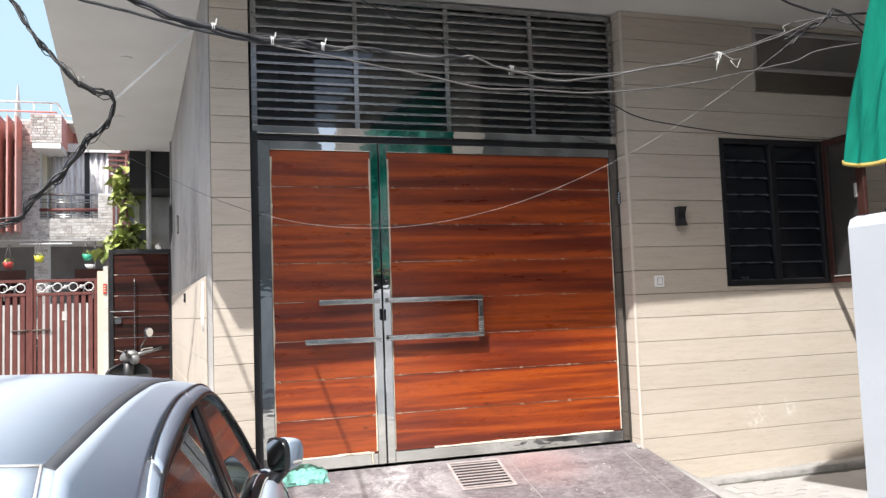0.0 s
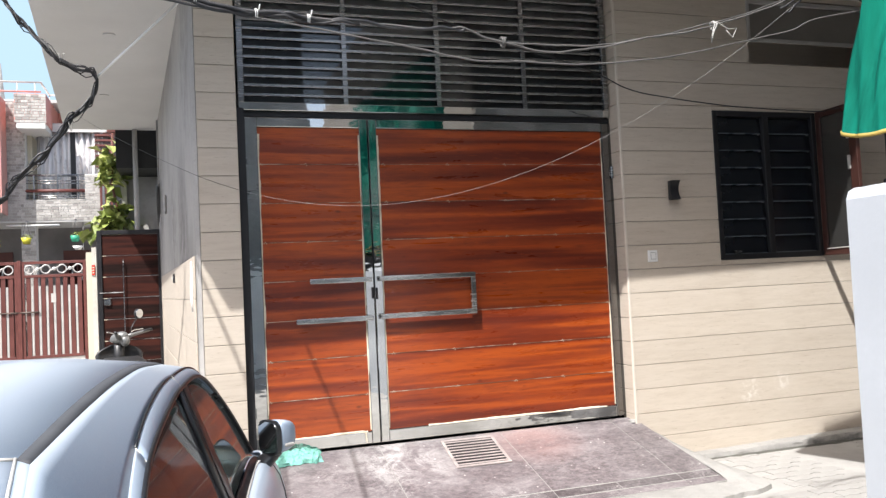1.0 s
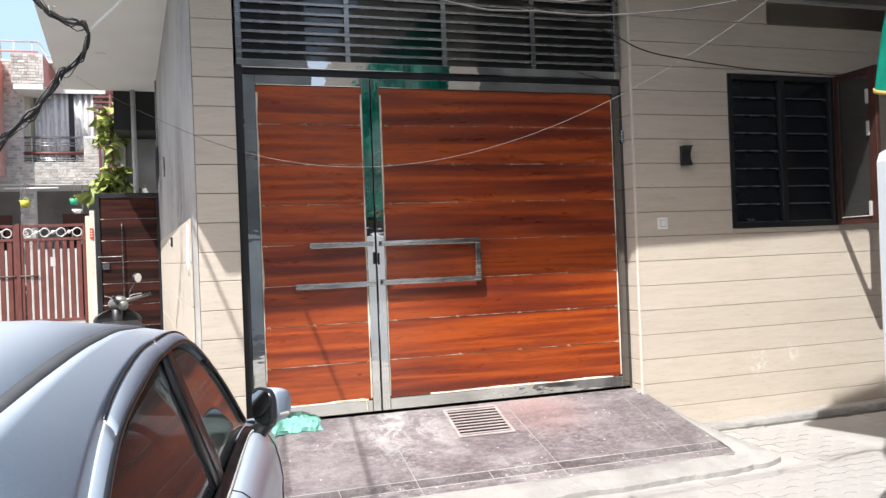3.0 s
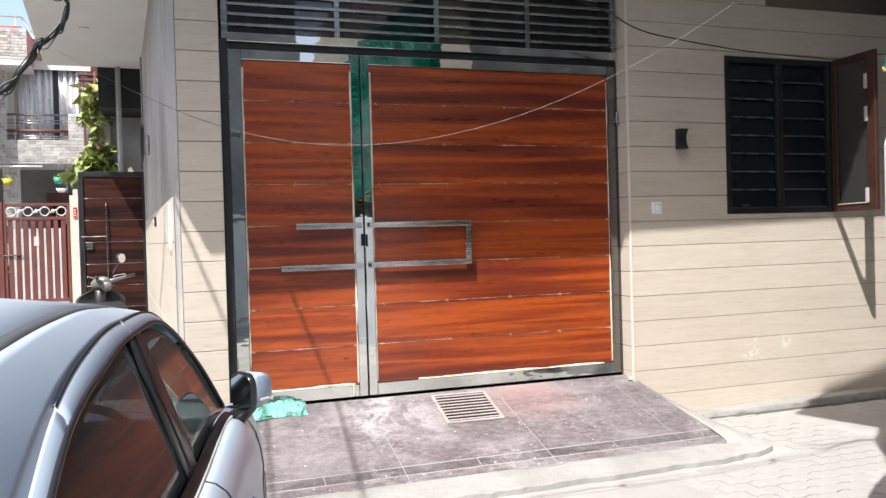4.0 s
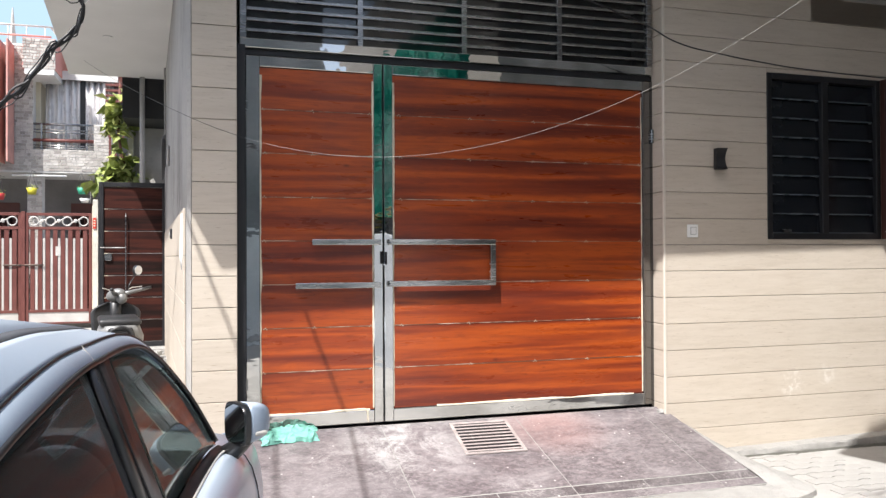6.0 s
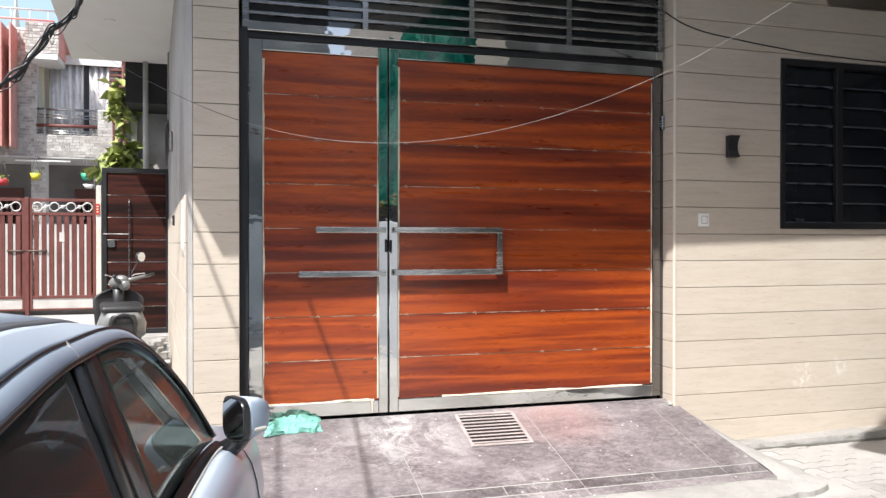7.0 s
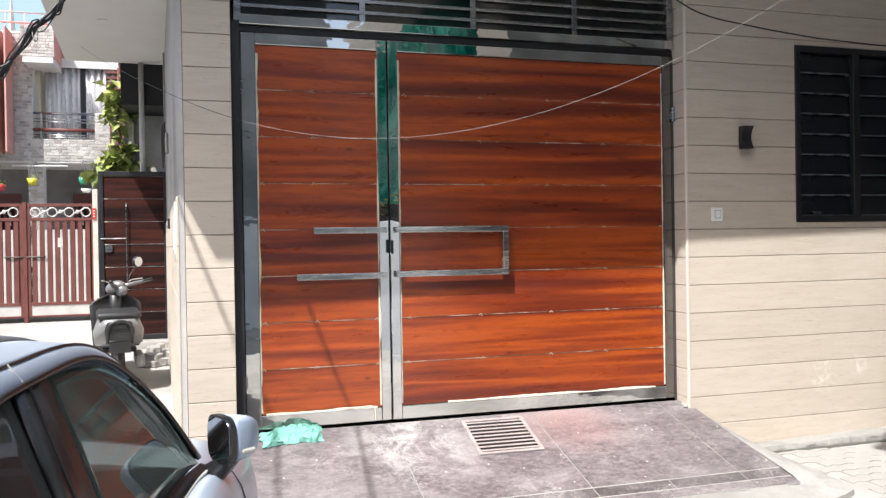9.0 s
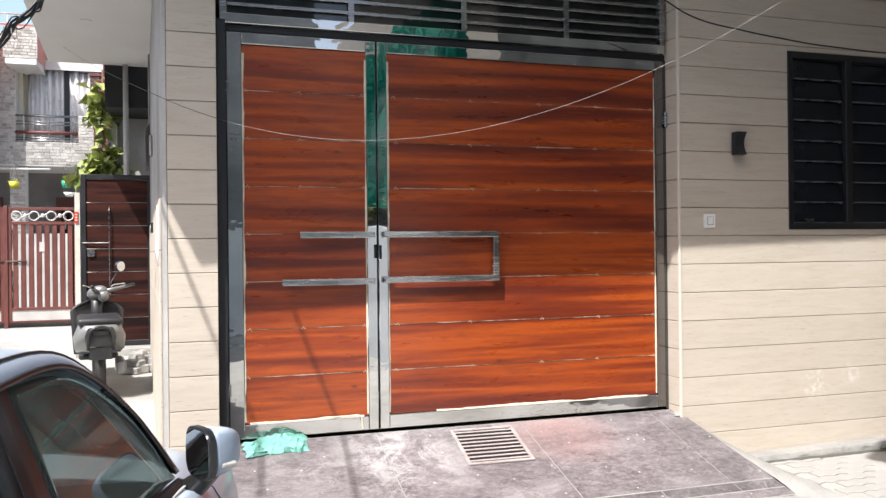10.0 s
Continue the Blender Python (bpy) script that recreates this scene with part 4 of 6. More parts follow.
def build_car():
    car = thing("car", "dusty blue-grey parked hatchback car with dark windows", "car", pose(-0.44, 2.75, -0.09, 0, 0, -7.0))
    u = lambda k: int(round(k * PER))
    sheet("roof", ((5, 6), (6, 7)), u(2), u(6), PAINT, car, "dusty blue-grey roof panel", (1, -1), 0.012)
    sheet("windscreen", ((5, 6), (6, 7)), u(0), u(2), CAR_GLASS, car, "clear windscreen", (1, -1))
    sheet("tailgate", ((5, 6), (6, 7)), u(6), u(6.5), PAINT, car, "blue-grey tailgate top", (1, -1), 0.012, 0.004)
    sheet("rear_window", ((5, 6), (6, 7)), u(6.5), u(7), CAR_GLASS, car, "rear window", (1, -1))
    for s in (1, -1):
        sheet("roof_strip", ((4, 5),), u(2), u(6), ROOF_STRIP, car, "dusty dark roof gutter strip", (s,), 0.006)
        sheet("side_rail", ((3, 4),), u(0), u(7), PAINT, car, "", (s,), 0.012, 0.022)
        sheet("pillar_edge", ((4, 5),), u(0), u(2), CAR_BLACK, car, "", (s,), 0.006)
        sheet("rear_pillar", ((4, 5),), u(6), u(7), PAINT, car, "", (s,), 0.006)
        # front pillar's dark reflection put into the colour, along with its black seal
        sheet("pillar_dark", ((2, 3),), u(0), u(1.5), CAR_BLACK, car, "front pillar, dark reflection and seal put into black", (s,), 0.012, 0.05)
        sheet("door_frame", ((2, 3),), u(1.5), u(5), PAINT, car, "", (s,), 0.012, 0.08)
        sheet("quarter_cover", ((2, 3),), u(5), u(7), PAINT, car, "blue-grey rear window surround", (s,), 0.012, 0.05)
        sheet("belt_trim", ((0, 1),), u(0), u(7), CAR_BLACK, car, "black window sill trim", (s,), 0.010, 0.10)
        glass_sheet("front_window", u(0), u(2.75), car, "front door window", s, CAR_GLASS)
        sheet("centre_pillar", ((1, 2),), u(2.75), u(3.125), CAR_BLACK, car, "black centre pillar", (s,), 0.010)
        glass_sheet("back_door_window", u(3.125), u(7), car, "dark rear door window", s, TINTED_GLASS)
        # dark seal round the glass and the gap over the doors
        for line, rad, mat, i0, i1, nm in ((3, 0.0032, CAR_BLACK, u(1.2), u(5), "door_gap"), (2, 0.006, CAR_BLACK, u(0), u(7), "window_seal"), (0, 0.0035, SILVER, u(0.3), u(6.5), "sill_strip")):
            bm = bm_new()
            tube(bm, [(p.x * s, p.y, p.z + 0.001) for p in CABIN_LINES[line][i0:i1 + 1]], rad, 6)
            part(nm, bm, mat, car, "", True)
        a, b, c = CABIN_LINES[1][u(3)], CABIN_LINES[2][u(3)], CABIN_LINES[3][u(3)]
        bm = bm_new()
        tube(bm, [(b.x * s, b.y, b.z), (c.x * s, c.y, c.z + 0.003)], 0.0028, 5)
        part("door_gap", bm, SILVER, car)
        bm = bm_new()
        tube(bm, [(a.x * s, a.y + 0.012, a.z), (b.x * s, b.y + 0.012, b.z)], 0.0035, 5)
        part("door_gap", bm, RUBBER, car)
        # the trailing edge of the rear door, its glint drawn as a silver line
        p, q = CABIN_LINES[3][u(5)], CABIN_LINES[2][u(5)]
        bm = bm_new()
        tube(bm, [(p.x * s, p.y, p.z), (p.x * s * 0.6 + q.x * s * 0.4, p.y - 0.006, p.z * 0.6 + q.z * 0.4), (q.x * s, q.y, q.z)], 0.0022, 5)
        part("door_edge_glint", bm, SILVER, car)
        # glint down the edge of the tailgate and rear window, drawn in silver
        bm = bm_new()
        tube(bm, [(v.x * s, v.y, v.z + 0.002) for v in CABIN_LINES[5][u(6):u(7) + 1]], 0.0028, 6)
        part("tailgate_glint", bm, SILVER, car, "silver line for the glint along the tailgate edge", True)
    # sunlit glint on the roof's rear edge, drawn as a silver tube
    bm = bm_new()
    edge = [CABIN_LINES[k][u(6)] for k in (5, 6, 7)]
    pts = catmull([edge[0], edge[1], edge[2], Vector((-edge[1].x, edge[1].y, edge[1].z)), Vector((-edge[0].x, edge[0].y, edge[0].z))], 8)
    tube(bm, [p + Vector((0, 0, 0.001)) for p in pts], 0.0028, 6)
    part("roof_edge_glint", bm, SILVER, car, "silver line for the sunlit glint along the roof edge", True)
    # lower body: lines from the sill trim down to the floor, with a rounded shoulder
    stations = [2.02, 1.90, 1.55, 1.10, 0.72, 0.45, 0.15, -0.24, -0.60, -0.95, -1.38, -1.62, -1.88, -2.02]
    belt_x = [0.50, 0.66, 0.755, 0.793, 0.798, 0.802, 0.798, 0.793, 0.787, 0.778, 0.760, 0.735, 0.69, 0.60]
    belt_z = [0.62, 0.72, 0.805, 0.865, 0.925, 0.966, 0.980, 0.987, 0.997, 1.012, 1.046, 1.035, 1.0, 0.93]
    shape = [(0.0, 0.0), (0.026, -0.008), (0.050, -0.028), (0.072, -0.066), (0.088, -0.125), (0.097, -0.19), (0.094, -0.235), (0.098, -0.40), (0.078, -0.55), (0.0, -0.72)]
    for s in (1, -1):
        bm = bm_new()
        lines = []
        for dx, dz in shape:
            lines.append(catmull([(max(0.3, bx + dx), y, max(0.2, bz + dz)) for y, bx, bz in zip(stations, belt_x, belt_z)], 4))
        for a, b in zip(lines, lines[1:]):
            strip_between(bm, a, b, 0, len(a) - 1, s)
        bmesh.ops.remove_doubles(bm, verts=bm.verts, dist=0.0005)
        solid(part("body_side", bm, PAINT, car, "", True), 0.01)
        for y in (-0.252, 0.80, -1.12):
            bm = bm_new()
            col = []
            for ln in lines[:8]:
                j = min(range(len(ln)), key=lambda k: abs(ln[k].y - y))
                col.append((s * (ln[j].x + 0.001), y, ln[j].z))
            tube(bm, col, 0.003, 5)
            part("door_gap", bm, CAR_BLACK, car)
        for y in (-0.86, -0.02):
            bm = bm_new()
            tube(bm, [(s * 0.882, y - 0.10, 0.82), (s * 0.912, y - 0.07, 0.823), (s * 0.914, y + 0.06, 0.827), (s * 0.882, y + 0.10, 0.828)], 0.013, 8)
            part("door_handle", bm, PAINT, car, "body-coloured door handle", True)
    # bonnet and boot
    for nm, ys, hw, zz, label in (("bonnet", [2.02, 1.90, 1.55, 1.10, 0.86], [0.50, 0.66, 0.755, 0.793, 0.79], [0.64, 0.74, 0.825, 0.875, 0.895], "blue-grey bonnet"), ("boot_lid", [-1.62, -1.78, -1.95, -2.02], [0.735, 0.71, 0.65, 0.60], [1.055, 1.06, 1.03, 0.95], "blue-grey boot lid")):
        bm = bm_new()
        lines = []
        for f, drop in ((1.0, 0.045), (0.8, 0.012), (0.45, 0.0), (0.0, -0.004), (-0.45, 0.0), (-0.8, 0.012), (-1.0, 0.045)):
            lines.append(catmull([(w * f, y, z - drop) for y, w, z in zip(ys, hw, zz)], 5))
        for a, b in zip(lines, lines[1:]):
            strip_between(bm, a, b, 0, len(a) - 1)
        bmesh.ops.remove_doubles(bm, verts=bm.verts, dist=0.0005)
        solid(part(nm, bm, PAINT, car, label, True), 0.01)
    for nm, y0, y1, z0, z1, w in (("front_bumper", 1.94, 2.06, 0.24, 0.68, 0.56), ("rear_bumper", -2.08, -1.96, 0.26, 0.94, 0.62)):
        bm = bm_new()
        box(bm, -w, w, y0, y1, z0, z1)
        part(nm, bevel(bm, 0.05, 3), PAINT, car, "", True)
    # cabin inside
    bm = bm_new()
    box(bm, -0.74, 0.74, -1.75, 1.0, 0.22, 0.42)
    part("cabin_floor", bm, CAR_BLACK, car)
    bm = bm_new()
    box(bm, -0.72, 0.72, 0.50, 0.90, 0.42, 0.90)
    part("dashboard", bevel(bm, 0.06, 3), CAR_BLACK, car, "dark dashboard")
    bm = bm_new()
    box(bm, -0.70, 0.70, -1.72, -1.20, 0.42, 0.985)
    part("parcel_shelf", bm, CAR_BLACK, car)
    for x in (-0.37, 0.37):
        bm = bm_new()
        box(bm, x - 0.24, x + 0.24, -0.25, 0.25, 0.42, 0.60)
        box(bm, x - 0.23, x + 0.23, -0.40, -0.22, 0.58, 1.08, Matrix.Translation((0, -0.05, 0)))
        part("seat", bevel(bm, 0.05, 3), CAR_BLACK, car, "dark car seat", True)
        bm = bm_new()
        ball(bm, (x, -0.42, 1.17), (0.125, 0.055, 0.085))
        part("headrest", bm, CAR_BLACK, car, "dark headrest", True)
    bm = bm_new()
    box(bm, -0.66, 0.66, -1.15, -0.72, 0.42, 0.62)
    box(bm, -0.66, 0.66, -1.28, -1.12, 0.6, 1.06)
    part("rear_seat", bevel(bm, 0.05, 3), CAR_BLACK, car, "dark rear bench", True)
    bm = bm_new()
    n = 24
    tube(bm, [(0.37 + 0.18 * math.cos(t), 0.42 + 0.06 * math.sin(t), 0.86 + 0.17 * math.sin(t)) for t in (2 * math.pi * k / n for k in range(n + 1))], 0.015, 6)
    box(bm, 0.22, 0.52, 0.43, 0.46, 0.84, 0.88)
    part("steering_wheel", bm, CAR_BLACK, car, "", True)
    bm = bm_new()
    box(bm, -0.11, 0.11, 0.36, 0.39, 1.22, 1.28)
    part("inside_mirror", bevel(bm, 0.012, 2), CAR_BLACK, car)
    # outside mirrors
    for s in (1, -1):
        turn = Matrix.Translation((s * 0.860, 0.592, 1.034)) @ Matrix.Rotation(s * radians(-57), 4, "Z") @ Matrix.Diagonal((1.05, 0.86, 0.95, 1))
        bm = bm_new()
        got = bmesh.ops.create_uvsphere(bm, u_segments=24, v_segments=16, radius=1)
        for v in got["verts"]:
            x, y, z = v.co
            p = 0.55
            q = Vector([math.copysign(abs(c) ** p, c) for c in (x, y, z)])
            q.y = max(q.y, -0.15)
            taper = 1 - 0.18 * max(0, q.y)
            v.co = (q.x * 0.064 * taper, q.y * 0.085, q.z * 0.066 * taper + 0.008 * q.x * s)
        bmesh.ops.transform(bm, matrix=turn, verts=bm.verts)
        m = part("mirror", bm, PAINT, car, "blue-grey mirror housing", True)
        bm = bm_new()
        out = []
        for k in range(28):
            t = 2 * math.pi * k / 28
            c, d = math.cos(t), math.sin(t)
            out.append((math.copysign(abs(c) ** 0.55, c) * 0.065, math.copysign(abs(d) ** 0.55, d) * 0.067))
        prism(bm, out, -0.030, -0.012, "y")
        bmesh.ops.transform(bm, matrix=turn, verts=bm.verts)
        part("mirror_rim", bm, CAR_BLACK, m, "black mirror rim")
        bm = bm_new()
        prism(bm, [(x * 0.91, z * 0.91) for x, z in out], -0.034, -0.0305, "y")
        bmesh.ops.transform(bm, matrix=turn, verts=bm.verts)
        part("mirror_glass", bm, MIRROR, m, "mirror glass")
        bm = bm_new()
        box(bm, 0.03, 0.0585, 0.004, 0.052, -0.034, -0.020)
        if s < 0:
            bmesh.ops.transform(bm, matrix=Matrix.Diagonal((-1, 1, 1, 1)), verts=bm.verts)
        bmesh.ops.transform(bm, matrix=turn @ Matrix.Translation((s * 0.0065, 0.0, 0)), verts=bm.verts)
        part("indicator", bevel(bm, 0.004), PALE_WIRE, m, "clear indicator strip")
        bm = bm_new()
        tube(bm, [(s * 0.868, 0.60, 0.995), (s * 0.850, 0.605, 0.965), (s * 0.812, 0.61, 0.935)], [0.030, 0.026, 0.032], 8)
        part("stalk", bm, CAR_BLACK, m, "black mirror foot", True)
    for x in (-0.79, 0.79):
        for y in (1.22, -1.22):
            build_wheel(car, x, y)
    for s in (1, -1):
        bm = bm_new()
        ball(bm, (s * 0.56, -1.98, 0.84), (0.12, 0.06, 0.08))
        part("tail_light", bm, RUST, car, "red tail light", True)
        bm = bm_new()
        ball(bm, (s * 0.50, 1.93, 0.66), (0.14, 0.10, 0.07))
        part("headlight", bm, SILVER, car, "clear headlight", True)
    return car


build_car()


# ---- window, lamp and switch on the clad wall ----
def build_window():
    a, b, c, d = WIN
    w = tagged(new("window_1"), "black louvred window in a black frame", "window", kind="structure")
    w.matrix_basis = pose(0, WALL_Y, 0)
    y0, y1 = -0.006, 0.05
    f = 0.045
    for nm, p, q, r, s in (("window_frame", a, a + f, c, d), ("window_frame", b - f, b, c, d), ("window_frame", a + f, b - f, c, c + f), ("window_frame", a + f, b - f, d - f, d), ("mullion", (a + b) / 2 - 0.03, (a + b) / 2 + 0.03, c + f, d - f)):
        bm = bm_new()
        box(bm, p, q, y0, y1, r, s)
        part(nm, bevel(bm, 0.003), BLACK, w)
    mid = (a + b) / 2
    for p, q in ((a + f, mid - 0.03), (mid + 0.03, b - f)):
        n = 8
        step = (d - c - 2 * f) / n
        bm = bm_new()
        box(bm, p, q, 0, 0.004, -step * 0.46, step * 0.46, Matrix.Rotation(radians(-5), 4, "X"))
        me = mesh_from(bm, "slat", DARK_GLASS)
        bm = bm_new()
        box(bm, p + 0.02, q - 0.02, -0.004, 0.006, -0.005, 0.005)
        me2 = mesh_from(bm, "rail", LOUVRE_GLINT)
        for k in range(n):
            z = c + f + step * (k + 0.5)
            piece("slat", me, w, pose(0, 0.030, z))
            piece("slat_rail", me2, w, pose(0, 0.016, z - step * 0.48))
        bm = bm_new()
        box(bm, p, q, 0.07, 0.075, c + f, d - f)
        part("pane", bm, DARK_GLASS, w)
    bm = bm_new()
    box(bm, a + 0.14, a + 0.21, -0.012, 0.006, c + 0.05, c + 0.075)
    part("latch", bm, STEEL_GREY, w)
    # the open casement, hinged at the far jamb and swung out over the lane
    leaf = thing("casement", "open dark brown window casement with a clear pane", "window", pose(b + 0.01, WALL_Y - 0.012, c, 0, 0, -93))
    h, wid = d - c, 0.46
    for nm, p, q, r, s in (("stile", 0, 0.05, 0, h), ("stile", wid - 0.085, wid, 0, h), ("rail", 0.05, wid - 0.085, 0, 0.055), ("rail", 0.05, wid - 0.085, h - 0.055, h)):
        bm = bm_new()
        box(bm, p, q, -0.018, 0.018, r, s)
        part(nm, bevel(bm, 0.003), CASEMENT, leaf, "dark brown wooden frame")
    bm = bm_new()
    box(bm, 0.05, wid - 0.085, -0.004, 0.004, 0.055, h - 0.055)
    part("pane", bm, FROST, leaf, "clear glass pane").visible_shadow = False
    for z in (0.06, h * 0.56, h - 0.30):
        bm = bm_new()
        box(bm, wid - 0.10, wid - 0.07, -0.034, -0.018, z, z + 0.12)
        part("fitting", bevel(bm, 0.004), SILVER, leaf, "bright window bolt")
    bm = bm_new()
    tube(bm, [(0.05, -0.022, 0.058), (wid - 0.09, -0.022, 0.062)], 0.005)
    part("stay_bar", bm, SILVER, leaf)


def build_vent():
    a, b, c, d = VENT
    w = tagged(new("window_2"), "high frosted ventilator window in a pale frame", "window", kind="structure")
    w.matrix_basis = pose(0, WALL_Y, 0)
    f = 0.035
    for p, q, r, s in ((a, a + f, c, d), (b - f, b, c, d), (a + f, b - f, c, c + f), (a + f, b - f, d - f, d)):
        bm = bm_new()
        box(bm, p, q, -0.004, 0.04, r, s)
        part("window_frame", bevel(bm, 0.003), SIDE_PLASTER, w)
    bm = bm_new()
    box(bm, a + f, b - f, 0.02, 0.026, c + f, d - f)
    part("pane", bm, VENT_PANE, w)


def build_wall_lamp():
    lamp = thing("wall_lamp", "small black up-and-down wall lamp on the cladding", "wall lamp", pose(4.058, WALL_Y, 2.155) @ Matrix.Diagonal((0.86, 0.9, 0.92, 1)))
    bm = bm_new()
    box(bm, -0.03, 0.03, -0.02, 0.0, -0.06, 0.06)
    part("back_plate", bevel(bm, 0.003), BLACK, lamp)
    bm = bm_new()
    # a curved shell, deeper at its two ends than at the waist
    rows = []
    for k in range(13):
        t = k / 12
        z = -0.085 + 0.17 * t
        dep = 0.055 + 0.035 * (2 * t - 1) ** 2
        rows.append([bm.verts.new((x, y, z)) for x, y in ((-0.046, -0.02), (-0.046, -dep), (0.046, -dep), (0.046, -0.02))])
    for p, q in zip(rows, rows[1:]):
        for j in range(4):
            bm.faces.new((p[j], p[(j + 1) % 4], q[(j + 1) % 4], q[j]))
    bm.faces.new(rows[0][::-1]), bm.faces.new(rows[-1])
    part("shade", bm, BLACK, lamp, "black metal shade")


def build_switch():
    sw = thing("bell_switch", "white plastic bell switch on the wall by the gate", "switch", pose(3.84, WALL_Y, 1.618))
    bm = bm_new()
    box(bm, -0.045, 0.045, -0.012, 0, -0.048, 0.048)
    part("plate", bevel(bm, 0.004, 2), PLASTIC_WHITE, sw)
    bm = bm_new()
    box(bm, -0.018, 0.024, -0.018, -0.012, -0.024, 0.026)
    part("rocker", bevel(bm, 0.003), PLASTIC_WHITE, sw)
    bm = bm_new()
    for p, q, r, s in ((-0.021, -0.0185, -0.027, 0.029), (0.0245, 0.027, -0.027, 0.029), (-0.021, 0.027, 0.0265, 0.029), (-0.021, 0.027, -0.027, -0.0245)):
        box(bm, p, q, -0.0135, -0.0118, r, s)
    part("rocker_gap", bm, GREYWIRE, sw)


build_window()
build_vent()
build_wall_lamp()
build_switch()


def build_rag():
    """A thin cloth dropped in a crumpled heap at the foot of the narrow leaf."""
    bm = bm_new()
    nx, ny = 64, 34
    rows = []
    for j in range(ny + 1):
        row = []
        for i in range(nx + 1):
            a, b = i / nx * 2 - 1, j / ny * 2 - 1
            p = Vector((a * 2.1 + 3, b * 1.5 + 1, 7))
            x = 0.185 * a + 0.035 * noise.noise(p * 1.3) + 0.016 * noise.noise(p * 3.1)
            y = 0.070 * b + 0.030 * noise.noise(p * 1.1 + Vector((9, 2, 4))) + 0.012 * noise.noise(p * 3.3)
            edge = max(0.0, 1 - max(abs(a) ** 2.4, abs(b) ** 2.4))
            fold = 1 - abs(noise.noise(p * 1.25 + Vector((5, 0, 1)))) * 2.2
            small = 1 - abs(noise.noise(p * 2.9)) * 2.4
            hump = 0.62 + 0.38 * math.cos((a - 0.42) * 2.6)
            z = edge ** 0.55 * (0.040 * hump + 0.030 * max(0, fold) + 0.012 * max(0, small)) + 0.003
            row.append(bm.verts.new((x, y, z + SLOPE * y)))
        rows.append(row)
    for p, q in zip(rows, rows[1:]):
        for i in range(nx):
            bm.faces.new((p[i], p[i + 1], q[i + 1], q[i]))
    ob = new("rag", mesh_from(bm, "rag", RAG, False))
    solid(ob, 0.002)
    ob.matrix_basis = pose(0.885, 5.895, ramp_z(5.895) + 0.002, 0, 0, 4)
    tagged(ob, "crumpled sea-green cloth rag at the gate's foot", "rag")


build_rag()


# ---- alley: neighbour's door, scooter, rubble ----
DOOR_Y = 11.95
PEEL = concrete_material("peeling_paint", (0.54, 0.52, 0.46), 2.0)


def build_neighbour_door():
    d = thing("neighbour_door", "dark red-brown boarded metal door in a black frame, shut", "door", pose(0, DOOR_Y, 0))
    x0, x1, z0, z1 = -0.95, side_x(DOOR_Y) - 0.01, 0.27, 2.43
    f = 0.06
    for nm, a, b, c, e in (("frame_bar", x0, x0 + f, z0, z1), ("frame_bar", x1 - f * 0.5, x1, z0, z1), ("frame_bar", x0 + f, x1 - f * 0.5, z1 - f, z1), ("frame_bar", x0 + f, x1 - f * 0.5, z0, z0 + f)):
        bm = bm_new()
        box(bm, a, b, -0.03, 0.03, c, e)
        part(nm, bevel(bm, 0.004), BLACK, d)
    n = 7
    step = (z1 - z0 - 2 * f) / n
    for k in range(n):
        bm = bm_new()
        box(bm, x0 + f, x1 - f * 0.5, -0.012, 0.01, z0 + f + step * k + 0.004, z0 + f + step * (k + 1) - 0.004)
        part("board", bevel(bm, 0.003), DARKWOOD, d)
        if k:
            bm = bm_new()
            box(bm, x0 + f + 0.05, x1 - f * 0.5, -0.014, -0.004, z0 + f + step * k - 0.003, z0 + f + step * k + 0.003)
            part("joint_strip", bm, STEEL_DULL, d)
    bm = bm_new()
    tube(bm, [(x0 + 0.33, -0.02, z0 + 0.65), (x0 + 0.33, -0.05, z0 + 0.70), (x0 + 0.33, -0.05, z0 + 1.70), (x0 + 0.33, -0.02, z0 + 1.75)], 0.008)
    tube(bm, [(x0 + 0.02, -0.04, z0 + 1.30), (x0 + 0.33, -0.04, z0 + 1.30)], 0.007)
    part("handle", bm, STEEL_GREY, d, "long steel pull bar")
    bm = bm_new()
    box(bm, x0 + 0.07, x0 + 0.16, -0.04, -0.01, z0 + 1.13, z0 + 1.22)
    part("padlock", bevel(bm, 0.008), STEEL_GREY, d)
    # jamb wall, step and the dark opening above the door
    bm = bm_new()
    box(bm, -1.02, -0.96, DOOR_Y - 0.02, DOOR_Y + 0.2, 0.0, 2.2)
    structure("wall_jamb", bm, PEEL, "pale yellow gate pier with peeling paint", "wall")
    bm = bm_new()
    box(bm, x0 - 0.02, x1 + 0.2, DOOR_Y - 0.4, DOOR_Y + 0.05, 0.0, 0.262)
    structure("step", bm, CEMENT, "cement doorstep", "step")
    bm = bm_new()
    box(bm, -0.62, 0.2, 13.2, 13.4, 0.0, 4.6)
    structure("wall_recess", bm, STAINED, "stained wall beyond the neighbour's door", "wall")
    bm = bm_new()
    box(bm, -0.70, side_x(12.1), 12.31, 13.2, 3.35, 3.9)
    structure("beam", bm, BEAM_BLACK, "near-black beam over the door", "beam")
    bm = bm_new()
    box(bm, -0.70, -0.622, 13.1, 13.4, 0.0, 3.35)
    structure("wall_end", bm, PEEL, "pale end of the wall beside the recess", "wall")
    bm = bm_new()
    tube(bm, [(-0.44, 12.25, 0.15), (-0.44, 12.25, 3.9)], 0.034, 12)
    tagged(part("drain_pipe", bm, SIDE_PLASTER, None, "", True), "grey weathered drain pipe beside the alley wall", "pipe")
    bm = bm_new()
    box(bm, -1.02, -0.98, DOOR_Y - 0.035, DOOR_Y - 0.021, 1.82, 1.96)
